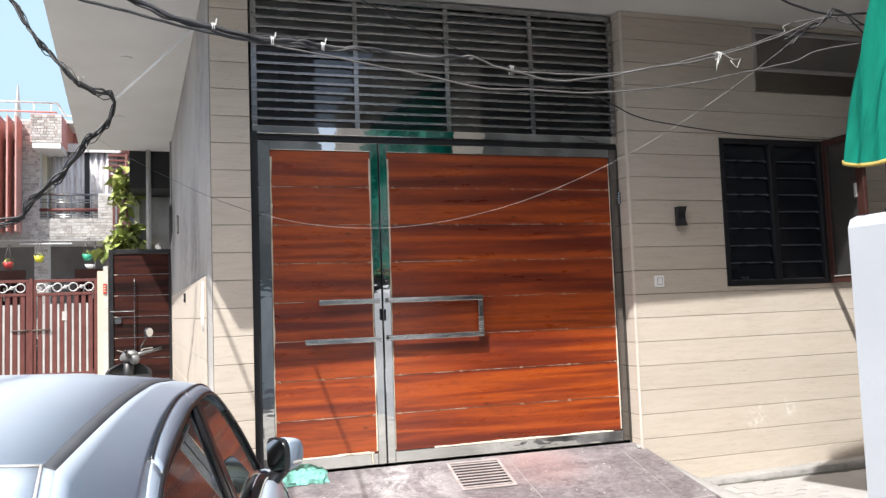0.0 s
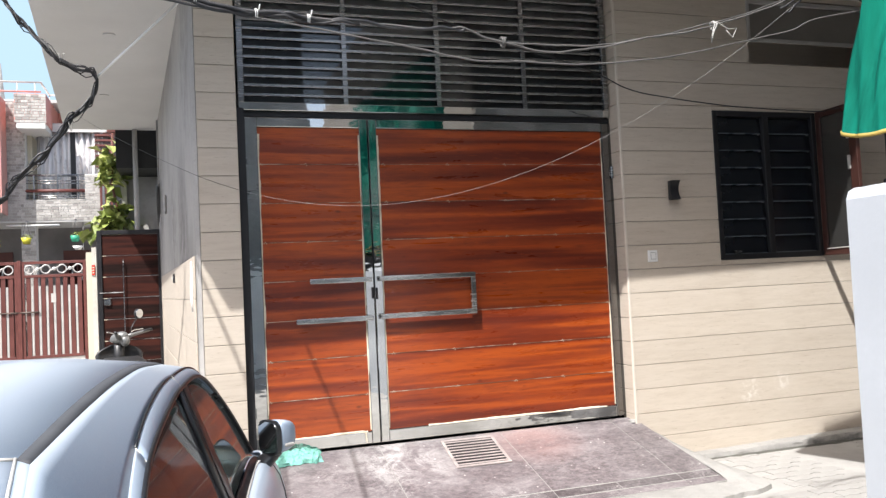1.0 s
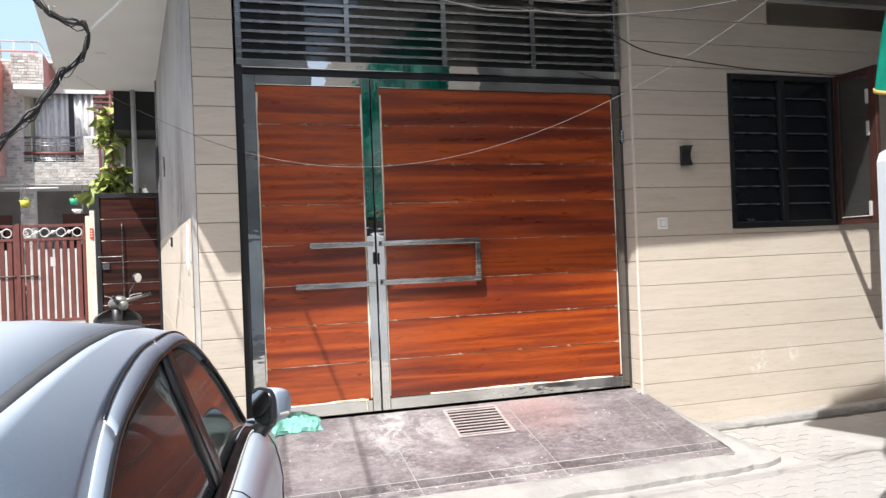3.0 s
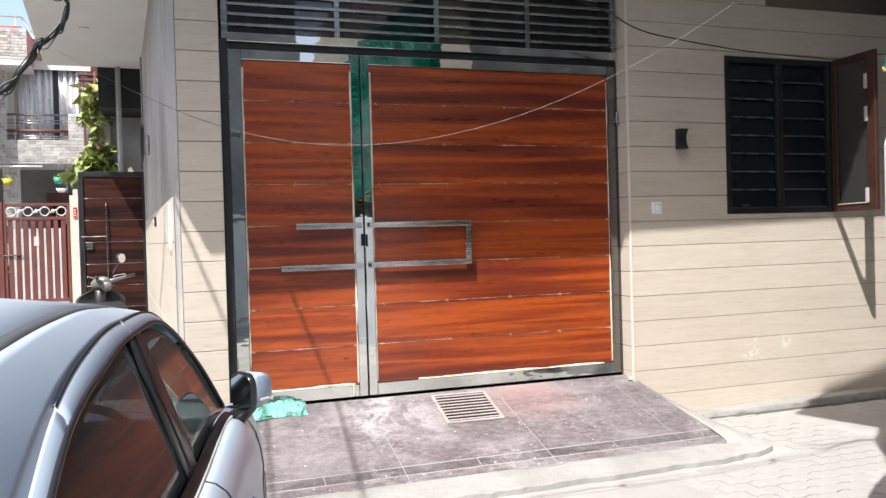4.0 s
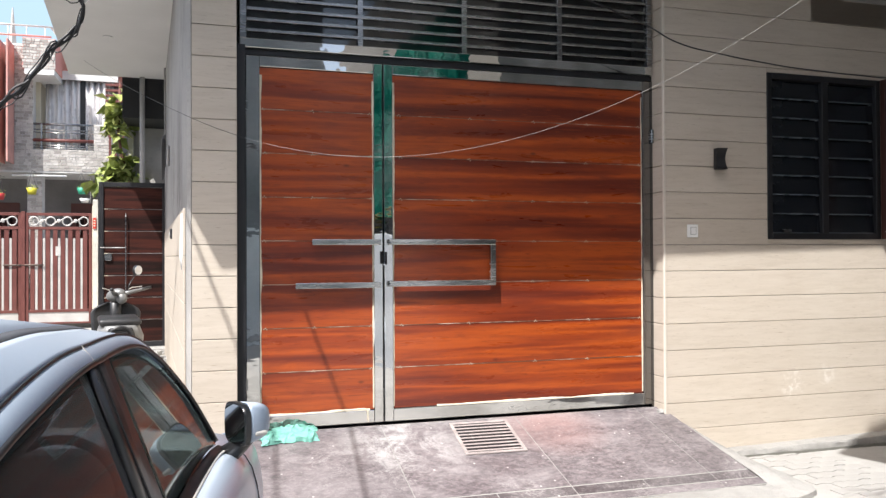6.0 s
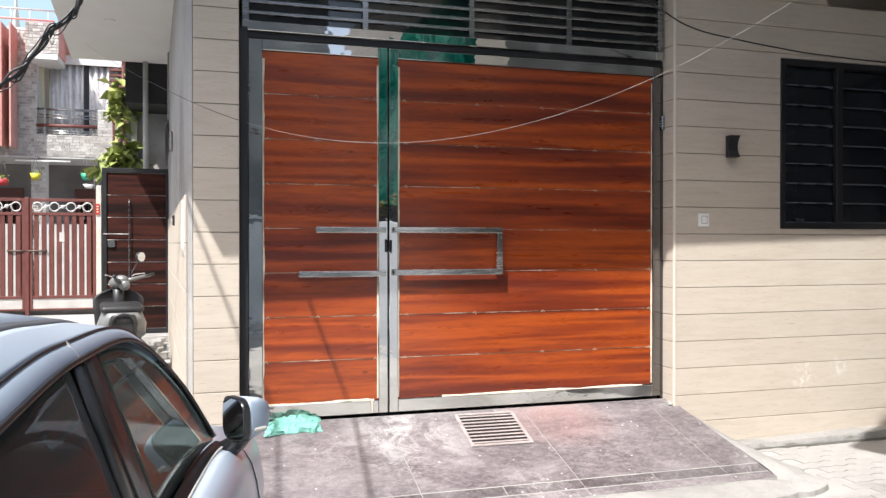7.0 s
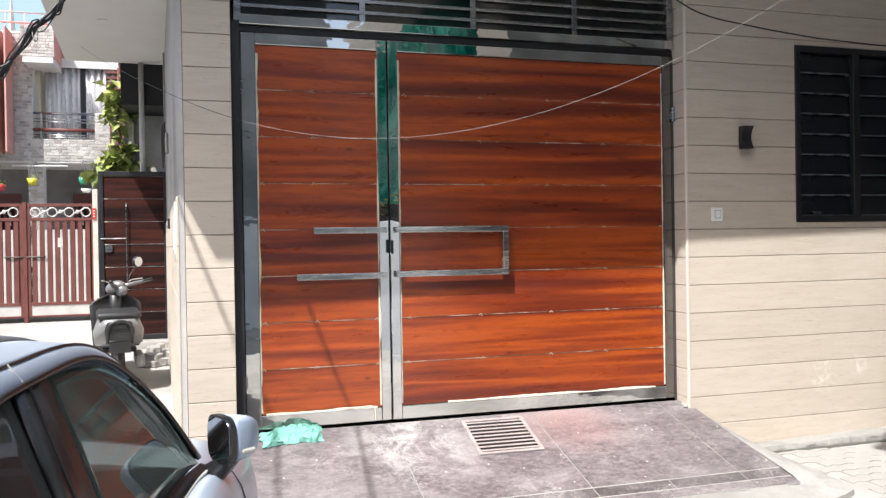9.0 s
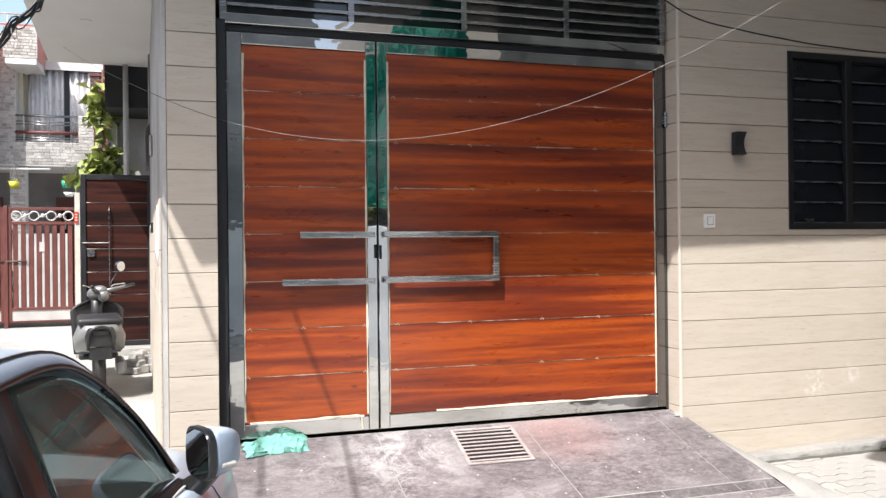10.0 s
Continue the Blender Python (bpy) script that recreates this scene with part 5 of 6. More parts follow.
    sign = part("notice_plate", bm, speckled("red_plate", (0.55, 0.035, 0.02), 0.45))
    tagged(sign, "small red enamel plate on the gate pier", "sign")
    for z in (1.925, 1.89, 1.855):
        bm = bm_new()
        box(bm, -1.012, -0.988, DOOR_Y - 0.038, DOOR_Y - 0.0355, z - 0.007, z + 0.007)
        part("lettering_bar", bm, CREAM, sign)


build_neighbour_door()
SCOOTER_GREY = speckled("scooter_grey", (0.19, 0.195, 0.195), 0.4, 0.15, 6, 60, metal=0.3, bump=0.03)
SCOOTER_SILVER = speckled("scooter_silver", (0.20, 0.205, 0.205), 0.4, 0.15, 6, 60, metal=0.2, bump=0.03)
SCOOTER_BLACK = speckled("scooter_black", (0.02, 0.021, 0.023), 0.4, 0.25, 6, 60, bump=0.03)


def build_scooter():
    """Seen from behind: local y runs forward, x right, z up from the ground."""
    k = 0.93
    steer = Matrix.Rotation(radians(48), 4, "Z")
    s = thing("scooter", "dusty grey motor scooter with a black seat, parked by the wall", "scooter", pose(-0.565, 10.15, rise(0, 10.15), 0, 0, 8) @ Matrix.Diagonal((k * 1.15, k, k, 1)))
    bm = bm_new()
    ball(bm, (0, 0.0, 0.985), (0.066, 0.115, 0.070), Matrix.Rotation(radians(-20), 4, "X"))
    ball(bm, (0.0, -0.07, 0.945), (0.05, 0.06, 0.07))
    bmesh.ops.transform(bm, matrix=steer, verts=bm.verts)
    part("handlebar_cowl", bm, SCOOTER_GREY, s, "grey headlamp and handlebar cowl", True)
    for sd in (1, -0.62):
        bm = bm_new()
        tube(bm, [(0.08 * sd, -0.04, 0.99), (0.20 * sd, -0.07, 1.02), (0.34 * sd, -0.13, 1.05)], [0.03, 0.022, 0.016], 8)
        bmesh.ops.transform(bm, matrix=steer, verts=bm.verts)
        part("handlebar", bm, SCOOTER_GREY, s, "", True)
        bm = bm_new()
        tube(bm, [(0.25 * sd, -0.09, 1.035), (0.37 * sd, -0.14, 1.06)], 0.019, 8)
        bmesh.ops.transform(bm, matrix=steer, verts=bm.verts)
        part("grip", bm, SCOOTER_BLACK, s, "black rubber grip", True)
        bm = bm_new()
        tube(bm, [(0.17 * sd, -0.02, 1.04), (0.24 * sd, 0.00, 1.06), (0.36 * sd, -0.03, 1.07)], 0.006, 5)
        bmesh.ops.transform(bm, matrix=steer, verts=bm.verts)
        part("brake_lever", bm, SILVER, s)
    for sd in (1,):
        bm = bm_new()
        tube(bm, [(0.13 * sd, -0.04, 1.02), (0.155 * sd, -0.04, 1.10), (0.24 * sd, -0.05, 1.22)], 0.006, 6)
        bmesh.ops.transform(bm, matrix=steer, verts=bm.verts)
        mir = part("mirror", bm, SCOOTER_BLACK, s, "round mirror on a thin stalk", True)
        bm = bm_new()
        disc(bm, (0.265, -0.05, 1.27), 0.062, 0.022, "y", 20, 0.05)
        bmesh.ops.transform(bm, matrix=steer, verts=bm.verts)
        part("mirror_back", bm, SCOOTER_BLACK, mir, "", True)
        bm = bm_new()
        disc(bm, (0.265, -0.066, 1.27), 0.056, 0.006, "y", 20)
        bmesh.ops.transform(bm, matrix=steer, verts=bm.verts)
        part("mirror_glass", bm, MIRROR, mir, "round mirror glass")
    # leg shield: a curved sheet with rounded shoulders
    bm = bm_new()
    rows = []
    for j in range(15):
        t = j / 14
        z = 0.30 + 0.60 * t
        w = 0.25 * min(1, (1.02 - t) * 5) ** 0.5 * (0.85 + 0.15 * t)
        rows.append([bm.verts.new((w * f, 0.06 + 0.10 * t - 0.07 * f * f, z)) for f in (-1, -0.8, -0.5, 0, 0.5, 0.8, 1)])
    for p, q in zip(rows, rows[1:]):
        for i in range(6):
            bm.faces.new((p[i], p[i + 1], q[i + 1], q[i]))
    solid(part("leg_shield", bm, SCOOTER_BLACK, s, "dark inner leg shield", True), 0.02)
    bm = bm_new()
    tube(bm, [(0, 0.03, 0.90), (0, 0.10, 0.60), (0, 0.20, 0.35)], 0.055, 10)
    part("steering_column", bm, SCOOTER_BLACK, s, "", True)
    bm = bm_new()
    box(bm, -0.17, 0.17, -0.42, 0.12, 0.28, 0.34)
    part("footboard", bevel(bm, 0.015), SCOOTER_BLACK, s)
    # tail body, seat and grab rail
    bm = bm_new()
    rows = []
    for y, w, zt, zb in ((-0.38, 0.13, 0.66, 0.36), (-0.55, 0.19, 0.69, 0.38), (-0.85, 0.205, 0.70, 0.44), (-1.05, 0.18, 0.71, 0.52), (-1.18, 0.12, 0.70, 0.58)):
        rows.append([bm.verts.new(p) for p in ((-w, y, zb), (-w * 1.06, y, (zt + zb) / 2), (-w * 0.85, y, zt), (w * 0.85, y, zt), (w * 1.06, y, (zt + zb) / 2), (w, y, zb))])
    for p, q in zip(rows, rows[1:]):
        for i in range(6):
            bm.faces.new((p[i], p[(i + 1) % 6], q[(i + 1) % 6], q[i]))
    bm.faces.new(rows[0]), bm.faces.new(rows[-1][::-1])
    part("tail_body", bm, SCOOTER_SILVER, s, "dusty silver-grey tail panels", True)
    bm = bm_new()
    out = [(-0.115, 0.50), (0.115, 0.50), (0.125, 0.60), (0.10, 0.69), (-0.10, 0.69), (-0.125, 0.60)]
    prism(bm, out, -1.215, -1.10, "y")
    part("tail_centre", bevel(bm, 0.012, 2), SCOOTER_BLACK, s, "dark centre of the tail", True)
    bm = bm_new()
    box(bm, 0.13, 0.21, -1.12, -0.62, 0.20, 0.33)
    part("silencer", bevel(bm, 0.03, 3), SCOOTER_SILVER, s, "pale silencer cover", True)
    bm = bm_new()
    box(bm, -0.185, 0.185, -1.12, -0.36, 0.70, 0.775)
    part("seat", bevel(bm, 0.035, 3), SCOOTER_BLACK, s, "black vinyl seat", True)
    bm = bm_new()
    tube(bm, [(-0.10, -1.19, 0.47)] + [(-0.10 * math.cos(t), -1.24, 0.60 + 0.10 * math.sin(t)) for t in (math.pi * i / 8 for i in range(9))] + [(0.10, -1.19, 0.47)], 0.014, 8)
    part("grab_rail", bm, SCOOTER_BLACK, s, "black grab rail", True)
    bm = bm_new()
    box(bm, -0.07, 0.07, -1.232, -1.20, 0.61, 0.67)
    part("tail_light", bevel(bm, 0.012), SCOOTER_BLACK, s, "dark tail light")
    bm = bm_new()
    box(bm, -0.09, 0.09, -1.20, -1.19, 0.37, 0.49)
    part("number_plate", bm, SCOOTER_BLACK, s, "dark dusty blank plate")
    for y in (-0.86, 0.34):
        bm = bm_new()
        n = 22
        rings = [[bm.verts.new((d, y + r * math.cos(t), 0.225 + r * math.sin(t))) for r, d in ((0.13, -0.045), (0.20, -0.045), (0.225, -0.02), (0.225, 0.02), (0.20, 0.045), (0.13, 0.045))] for t in (2 * math.pi * i / n for i in range(n))]
        for i in range(n):
            p, q = rings[i], rings[(i + 1) % n]
            for j in range(6):
                bm.faces.new((p[j], p[(j + 1) % 6], q[(j + 1) % 6], q[j]))
        w = part("wheel", bm, RUBBER, s, "small scooter wheel", True)
        bm = bm_new()
        disc(bm, (0, y, 0.225), 0.13, 0.05, "x", 18)
        part("rim", bm, SILVER, w)
    bm = bm_new()
    rows = []
    for i in range(9):
        t = radians(20 + 15 * i)
        rows.append([bm.verts.new((d, 0.34 + 0.25 * math.cos(t), 0.225 + 0.25 * math.sin(t))) for d in (-0.06, -0.04, 0.04, 0.06)])
    for p, q in zip(rows, rows[1:]):
        for i in range(3):
            bm.faces.new((p[i], p[i + 1], q[i + 1], q[i]))
    solid(part("mudguard", bm, SCOOTER_GREY, s, "", True), 0.006)


build_scooter()


def build_side_fittings():
    """What hangs on the alley wall: a socket box, conduits and a loop of cable."""
    x = side_x(8.3) - 0.012
    s = thing("socket_box", "small black socket box on the alley wall", "socket", pose(x, 8.3, 1.652))
    add = bm_new()
    box(add, -0.03, 0.0, -0.05, 0.05, -0.045, 0.045)
    part("box", bevel(add, 0.006), BLACK, s)
    add = bm_new()
    disc(add, (-0.032, 0, 0), 0.018, 0.006, "x", 12)
    part("plug_face", add, PLASTIC_WHITE, s)
    for nm, pts, r, mat, lab, cat in (("wall_cable", [(side_x(6.4) - 0.012, 6.4, 1.70), (side_x(6.4) - 0.014, 6.4, 1.55), (side_x(6.5) - 0.016, 6.5, 1.2), (side_x(6.6) - 0.014, 6.6, 0.7), (side_x(6.6) - 0.014, 6.6, 0.1)], 0.004, GREYWIRE, "thin grey cable down the alley wall", "cable"),
                                      ("pipe_end", [(side_x(6.15) - 0.02, 6.15, 1.72), (side_x(6.15) - 0.03, 6.15, 1.45), (side_x(6.15) - 0.02, 6.15, 1.36)], 0.012, PLASTIC_WHITE, "short white plastic pipe end on the alley wall", "pipe")):
        add = bm_new()
        tube(add, pts, r, 8)
        tagged(part(nm, add, mat, None, "", True), lab, cat)
    # a conduit from the soffit and the slack cable coiled at its foot
    add = bm_new()
    tube(add, [(side_x(11.6) - 0.012, 11.6, CEILING - 0.002), (side_x(11.6) - 0.012, 11.6, 3.10), (side_x(11.55) - 0.014, 11.55, 2.98)], 0.011, 8)
    coil = tagged(part("wall_conduit", add, SIDE_PLASTER, None, "", True), "grey conduit with slack cable coiled at its foot", "conduit")
    for k in range(4):
        add = bm_new()
        tube(add, [(side_x(11.3) - 0.02 - 0.008 * k, 11.3 + (0.16 + 0.02 * k) * math.cos(t) + 0.02 * math.sin(3 * t + k), 2.78 - 0.03 * k + (0.20 + 0.025 * k) * math.sin(t)) for t in (0.2618 * i for i in range(25))], 0.0065, 6)
        part("cable_loop", add, GREYWIRE, coil, "dark slack cable", True)
    # weathered box on the wall
    add = bm_new()
    box(add, -0.03, 0.0, -0.06, 0.06, -0.11, 0.11)
    ob = part("meter_box", bevel(add, 0.012), SIDE_PLASTER)
    ob.matrix_basis = pose(side_x(9.9), 9.9, 2.55)
    tagged(ob, "weathered grey meter box on the alley wall", "meter box")


build_side_fittings()


def build_rubble():
    r = random.Random(4)
    for i in range(26):
        big = i < 8
        x, y = (-0.30 + 0.32 * r.random(), 10.3 + 1.1 * r.random())
        sx, sy, sz = (0.11, 0.055, 0.037) if big else [0.02 + 0.05 * r.random() for _ in range(3)]
        bm = bm_new()
        box(bm, -sx, sx, -sy, sy, -sz, sz)
        bevel(bm, min(sx, sy, sz) * 0.25)
        for v in bm.verts:
            v.co += Vector([0.25 * min(sx, sy, sz) * noise.noise(v.co * 20 + Vector((i, a * 5, 0))) for a in range(3)])
        ob = new("loose_brick" if big else "rubble_stone", mesh_from(bm, "rubble_stone", CEMENT))
        level = 0 if i % 3 else (1 if big else 0)
        ob.matrix_basis = pose(x, y, rise(x, y) + sz * (1 + 1.9 * level), 0, 0, 360 * r.random())
        tagged(ob, "cement-caked brick in a heap by the wall" if big else "grey lump of cement rubble by the wall", "brick" if big else "rubble", "rubble by the alley wall")


build_rubble()


# ---- house at the end of the alley ----
FAR = 16.3


def stone_blocks(parent, x0, x1, z0, z1, y, seed, course=0.052):
    """Pale stone-look blocks laid in courses, proud of the wall by a few millimetres each."""
    r = random.Random(seed)
    verts, faces = [], []
    z, row = z0, 0
    while z < z1 - 0.02:
        h = min(course, z1 - z)
        x = x0 - (0.11 if row % 2 else 0)
        while x < x1:
            w = r.choice((0.05, 0.085, 0.12))
            a, b = max(x, x0) + 0.0015, min(x + w, x1) - 0.0015
            if b - a > 0.015:
                d = 0.005 + 0.006 * r.random()
                n = len(verts)
                verts += [(a, y, z + 0.0015), (b, y, z + 0.0015), (b, y, z + h - 0.0015), (a, y, z + h - 0.0015)]
                verts += [(a + 0.003, y - d, z + 0.005), (b - 0.003, y - d, z + 0.005), (b - 0.003, y - d, z + h - 0.005), (a + 0.003, y - d, z + h - 0.005)]
                faces += [(n + 4, n + 5, n + 6, n + 7)] + [(n + i, n + (i + 1) % 4, n + 4 + (i + 1) % 4, n + 4 + i) for i in range(4)]
            x += w
        z += course
        row += 1
    me = bpy.data.meshes.new("stone_facing")
    me.from_pydata(verts, [], faces)
    me.materials.append(STONE_PRINT)
    ob = new("stone_facing", me)
    ob.parent = parent
    return tagged(ob, "pale printed stone blocks", kind="stuff")


def add_box(name, parent, mat, x0, x1, y0, y1, z0, z1, label="", cut=0.0):
    bm = bm_new()
    box(bm, x0, x1, y0, y1, z0, z1)
    if cut:
        bevel(bm, cut)
    return part(name, bm, mat, parent, label)


def add_bar(name, parent, mat, pts, r, label="", sides=8):
    bm = bm_new()
    tube(bm, pts, r, sides)
    return part(name, bm, mat, parent, label, True)


def curtain_material():
    k = Mat("curtain", (0.62, 0.60, 0.58), 0.9, 0, 0.1)
    v = k.coords((6.0, 1.0, 0.25))
    a, b = k.noise(v, 3.0, 4), k.noise(k.coords((1, 1, 0.6)), 9, 5)
    k.base(k.ramp(a, [(0.35, (0.42, 0.40, 0.40)), (0.5, (0.72, 0.70, 0.69)), (0.65, (0.85, 0.84, 0.82))]))
    k.mix(k.grey(b, 0.52, 0.62, 0, 0.35), (0.25, 0.23, 0.23))
    return k.m


CURTAIN = curtain_material()


def curtain(parent, x0, x1, y, z0, z1, seed, label):
    bm = bm_new()
    n = int((x1 - x0) / 0.012)
    rows = []
    for z in (z0, (z0 + z1) / 2, z1):
        rows.append([bm.verts.new((x0 + (x1 - x0) * i / n, y + 0.035 * math.sin(i * 0.62 + 0.8 * math.sin(i * 0.13 + seed)), z)) for i in range(n + 1)])
    for p, q in zip(rows, rows[1:]):
        for i in range(n):
            bm.faces.new((p[i], p[i + 1], q[i + 1], q[i]))
    return solid(part("curtain", bm, CURTAIN, parent, label, True), 0.004)


def build_far_house():
    h = thing("far_house", "two-storey house faced in pale stone blocks with a balcony", "house", pose(-0.17, 0, 0))
    x0, x1 = -7.5, -0.2
    g = 0.20
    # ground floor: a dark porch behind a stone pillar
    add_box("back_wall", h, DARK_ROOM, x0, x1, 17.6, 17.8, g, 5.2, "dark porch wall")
    add_box("floor_slab", h, PLASTER, x0, x1, FAR, 17.6, 2.96, 3.06, "concrete balcony slab", 0.005)
    add_box("porch_floor", h, CEMENT, x0, x1, 15.95, 17.6, 0.1, 0.32)
    pil = add_box("porch_pillar", h, PLASTER, -2.48, -2.24, FAR + 0.06, FAR + 0.30, 0.32, 2.96)
    stone_blocks(pil, -2.48, -2.24, 0.32, 2.96, FAR + 0.06, 5)
    for a, b in ((-3.4, -2.85), (-1.95, -1.45)):
        d = add_box("porch_door", h, BROWN_WOOD, a, b, 17.55, 17.6, 0.32, 2.5, "dark brown door", 0.004)
        for x in ((a * 2 + b) / 3, (a + 2 * b) / 3):
            add_box("door_panel", d, DARKWOOD, x - 0.07, x + 0.07, 17.535, 17.55, 0.5, 2.3, "", 0.004)
            add_box("door_pull", d, SILVER, x - 0.012, x + 0.012, 17.50, 17.535, 1.9, 2.15)
    add_bar("tube_light", h, PLASTIC_WHITE, [(-2.70, 16.22, 2.90), (-1.82, 16.22, 2.90)], 0.016, "white fluorescent tube, unlit")
    # balcony parapet in stone, then rails between stone piers
    par = add_box("balcony_parapet", h, PLASTER, x0, -1.12, FAR, FAR + 0.12, 3.06, 3.38)
    stone_blocks(par, x0 + 4.0, -1.12, 2.99, 3.38, FAR, 6)
    pier = add_box("balcony_pier", h, PLASTER, -1.38, -1.12, FAR, FAR + 0.12, 3.38, 3.86)
    stone_blocks(pier, -1.38, -1.12, 3.38, 3.86, FAR, 7)
    for z, r, mat in ((3.84, 0.022, STEEL_GREY), (3.74, 0.011, STEEL_DULL), (3.69, 0.011, STEEL_DULL), (3.55, 0.032, RUST), (3.46, 0.011, STEEL_DULL), (3.42, 0.011, STEEL_DULL)):
        add_bar("balcony_rail", h, mat, [(-2.40, FAR + 0.05, z), (-1.38, FAR + 0.05, z)], r)
    for x in (-2.25, -1.85, -1.5):
        add_box("rail_post", h, STEEL_GREY, x - 0.012, x + 0.012, FAR + 0.03, FAR + 0.07, 3.38, 3.84)
    # upper wall on the left with fins and a small window
    wall = add_box("upper_wall", h, PLASTER, x0, -2.38, FAR + 0.03, FAR + 0.25, 3.38, 5.22)
    stone_blocks(wall, -4.4, -2.38, 3.38, 5.22, FAR + 0.03, 8)
    win = add_box("upper_window", h, DARK_GLASS, -2.98, -2.72, FAR + 0.006, FAR + 0.03, 4.55, 4.85, "small dark window")
    for a, b, c, d in ((-3.0, -2.98, 4.53, 4.87), (-2.72, -2.70, 4.53, 4.87), (-2.98, -2.72, 4.85, 4.87), (-2.98, -2.72, 4.53, 4.55)):
        add_box("frame", win, RUST, a, b, FAR, FAR + 0.03, c, d)
    for x in (-3.27, -3.12, -2.97, -2.83, -2.69):
        add_box("fin", h, speckled("fin_paint", (0.55, 0.28, 0.24), 0.6) if x == -3.27 else bpy.data.materials["fin_paint"], x - 0.012, x + 0.012, FAR - 0.50, FAR + 0.0, 3.1, 5.2, "red-brown vertical fin")
    add_box("side_wall", h, YELLOW_WALL, -2.38, -2.30, FAR + 0.25, 17.3, 3.06, 4.75, "cream wall beside the balcony")
    # boxed upper balcony
    add_box("upper_balcony", h, PLASTER, -2.43, -1.96, FAR - 0.45, 17.4, 4.62, 4.72, "off-white underside of the upper balcony")
    up = add_box("upper_parapet", h, PINK, -2.46, -1.94, FAR - 0.45, 17.4, 4.72, 5.25, "stone-faced upper parapet with a pink side")
    stone_blocks(up, -2.46, -1.94, 4.72, 5.25, FAR - 0.45, 9)
    add_box("pink_parapet", h, PINK, -1.94, x1, 17.3, 17.5, 4.86, 5.36, "pink rendered parapet")
    add_box("roof_slab", h, PLASTER, x0, x1, FAR + 0.1, 20.0, 5.22, 5.27)
    # curtains behind the balcony
    curtain(h, -2.24, -1.66, 16.66, 3.15, 4.80, 1, "grey patterned curtain")
    curtain(h, -1.56, -1.08, 16.64, 3.15, 4.80, 4, "pale grey striped curtain")
    add_box("dark_post", h, BLACK, -1.65, -1.565, 16.64, 16.72, 3.06, 4.86)
    add_box("curtain_header", h, PLASTER, -2.32, -1.0, 16.54, 16.58, 4.70, 4.86)
    add_bar("curtain_rod", h, IRON, [(-2.30, 16.64, 4.82), (-1.0, 16.64, 4.82)], 0.015)
    # louvre stack and brown rail beside the vine
    for k in range(7):
        add_box("louvre", h, RUST, -1.21, -0.86, 16.5, 16.6, 4.02 + 0.10 * k, 4.06 + 0.10 * k, "red-brown louvre")
    for x in (-1.08, -0.99, -0.90):
        add_box("brown_rail", h, RUST, x - 0.02, x + 0.02, 16.0, 16.04, 3.15, 3.62)
    add_box("brown_rail", h, RUST, -1.11, -0.85, 15.99, 16.05, 3.59, 3.64)
    # roof rails and a spire behind
    for y, xa, xb in ((FAR + 0.1, x0 + 3.8, -2.10), (17.4, -2.10, -1.2)):
        for z in (5.42, 5.60):
            add_bar("roof_rail", h, SILVER if z > 5.5 else PINK, [(xa, y, z), (xb, y, z)], 0.018)
        x = xa
        while x < xb:
            add_bar("roof_post", h, SILVER, [(x, y, 5.2), (x, y, 5.6)], 0.010, "", 6)
            x += 0.30
    add_bar("roof_rail", h, SILVER, [(-2.10, FAR + 0.1, 5.60), (-2.10, 17.4, 5.60)], 0.02)
    bm = bm_new()
    disc(bm, (-3.27, 19.0, 5.95), 0.13, 1.4, "z", 4, 0.01)
    part("roof_spire", bm, SIDE_PLASTER, h, "slim pointed roof ornament")
    # hanging flower pots
    for x, z, col, lab in ((-2.50, 2.60, (0.55, 0.50, 0.04), "yellow hanging pot"), (-1.70, 2.62, (0.03, 0.30, 0.18), "green hanging pot"), (-3.0, 2.50, (0.45, 0.04, 0.04), "red hanging pot")):
        bm = bm_new()
        disc(bm, (x, 15.95, z), 0.06, 0.11, "z", 14, 0.085)
        mat = speckled("pot_paint", col, 0.5)
        pot = thing("hanging_pot", lab + " with a small plant", "flower pot", None, "hanging pots on the far porch")
        part("pot", bm, mat, pot, "", True)
        for dx in (-0.07, 0.07):
            add_bar("cord", pot, GREYWIRE, [(x + dx, 15.95, z + 0.05), (x, 15.95, z + 0.36)], 0.004, "", 5)
        add_bar("hook", pot, GREYWIRE, [(x, 15.95, z + 0.36), (x, 16.32, z + 0.37)], 0.005, "", 5)
        bm = bm_new()
        r = random.Random(int(x * 10))
        for i in range(26):
            t = 6.28 * r.random()
            leaf_at(bm, Vector((x + 0.10 * math.cos(t) * r.random(), 15.95 + 0.10 * math.sin(t) * r.random(), z + 0.04 + 0.08 * r.random())), 0.05, r)
        part("plant", bm, LEAF, pot)
    bm = bm_new()
    disc(bm, (-1.66, 15.95, 2.45), 0.05, 0.07, "z", 14, 0.09)
    tagged(part("white_bowl", bm, PLASTIC_WHITE, None, "", True), "white bowl hung on the far gate pier", "bowl")
    tagged(add_bar("bowl_bracket", None, GREYWIRE, [(-1.66, 15.95, 2.43), (-1.61, 16.30, 2.43), (-1.61, 16.36, 3.0)], 0.008), "thin wire bracket holding a bowl", "bracket")


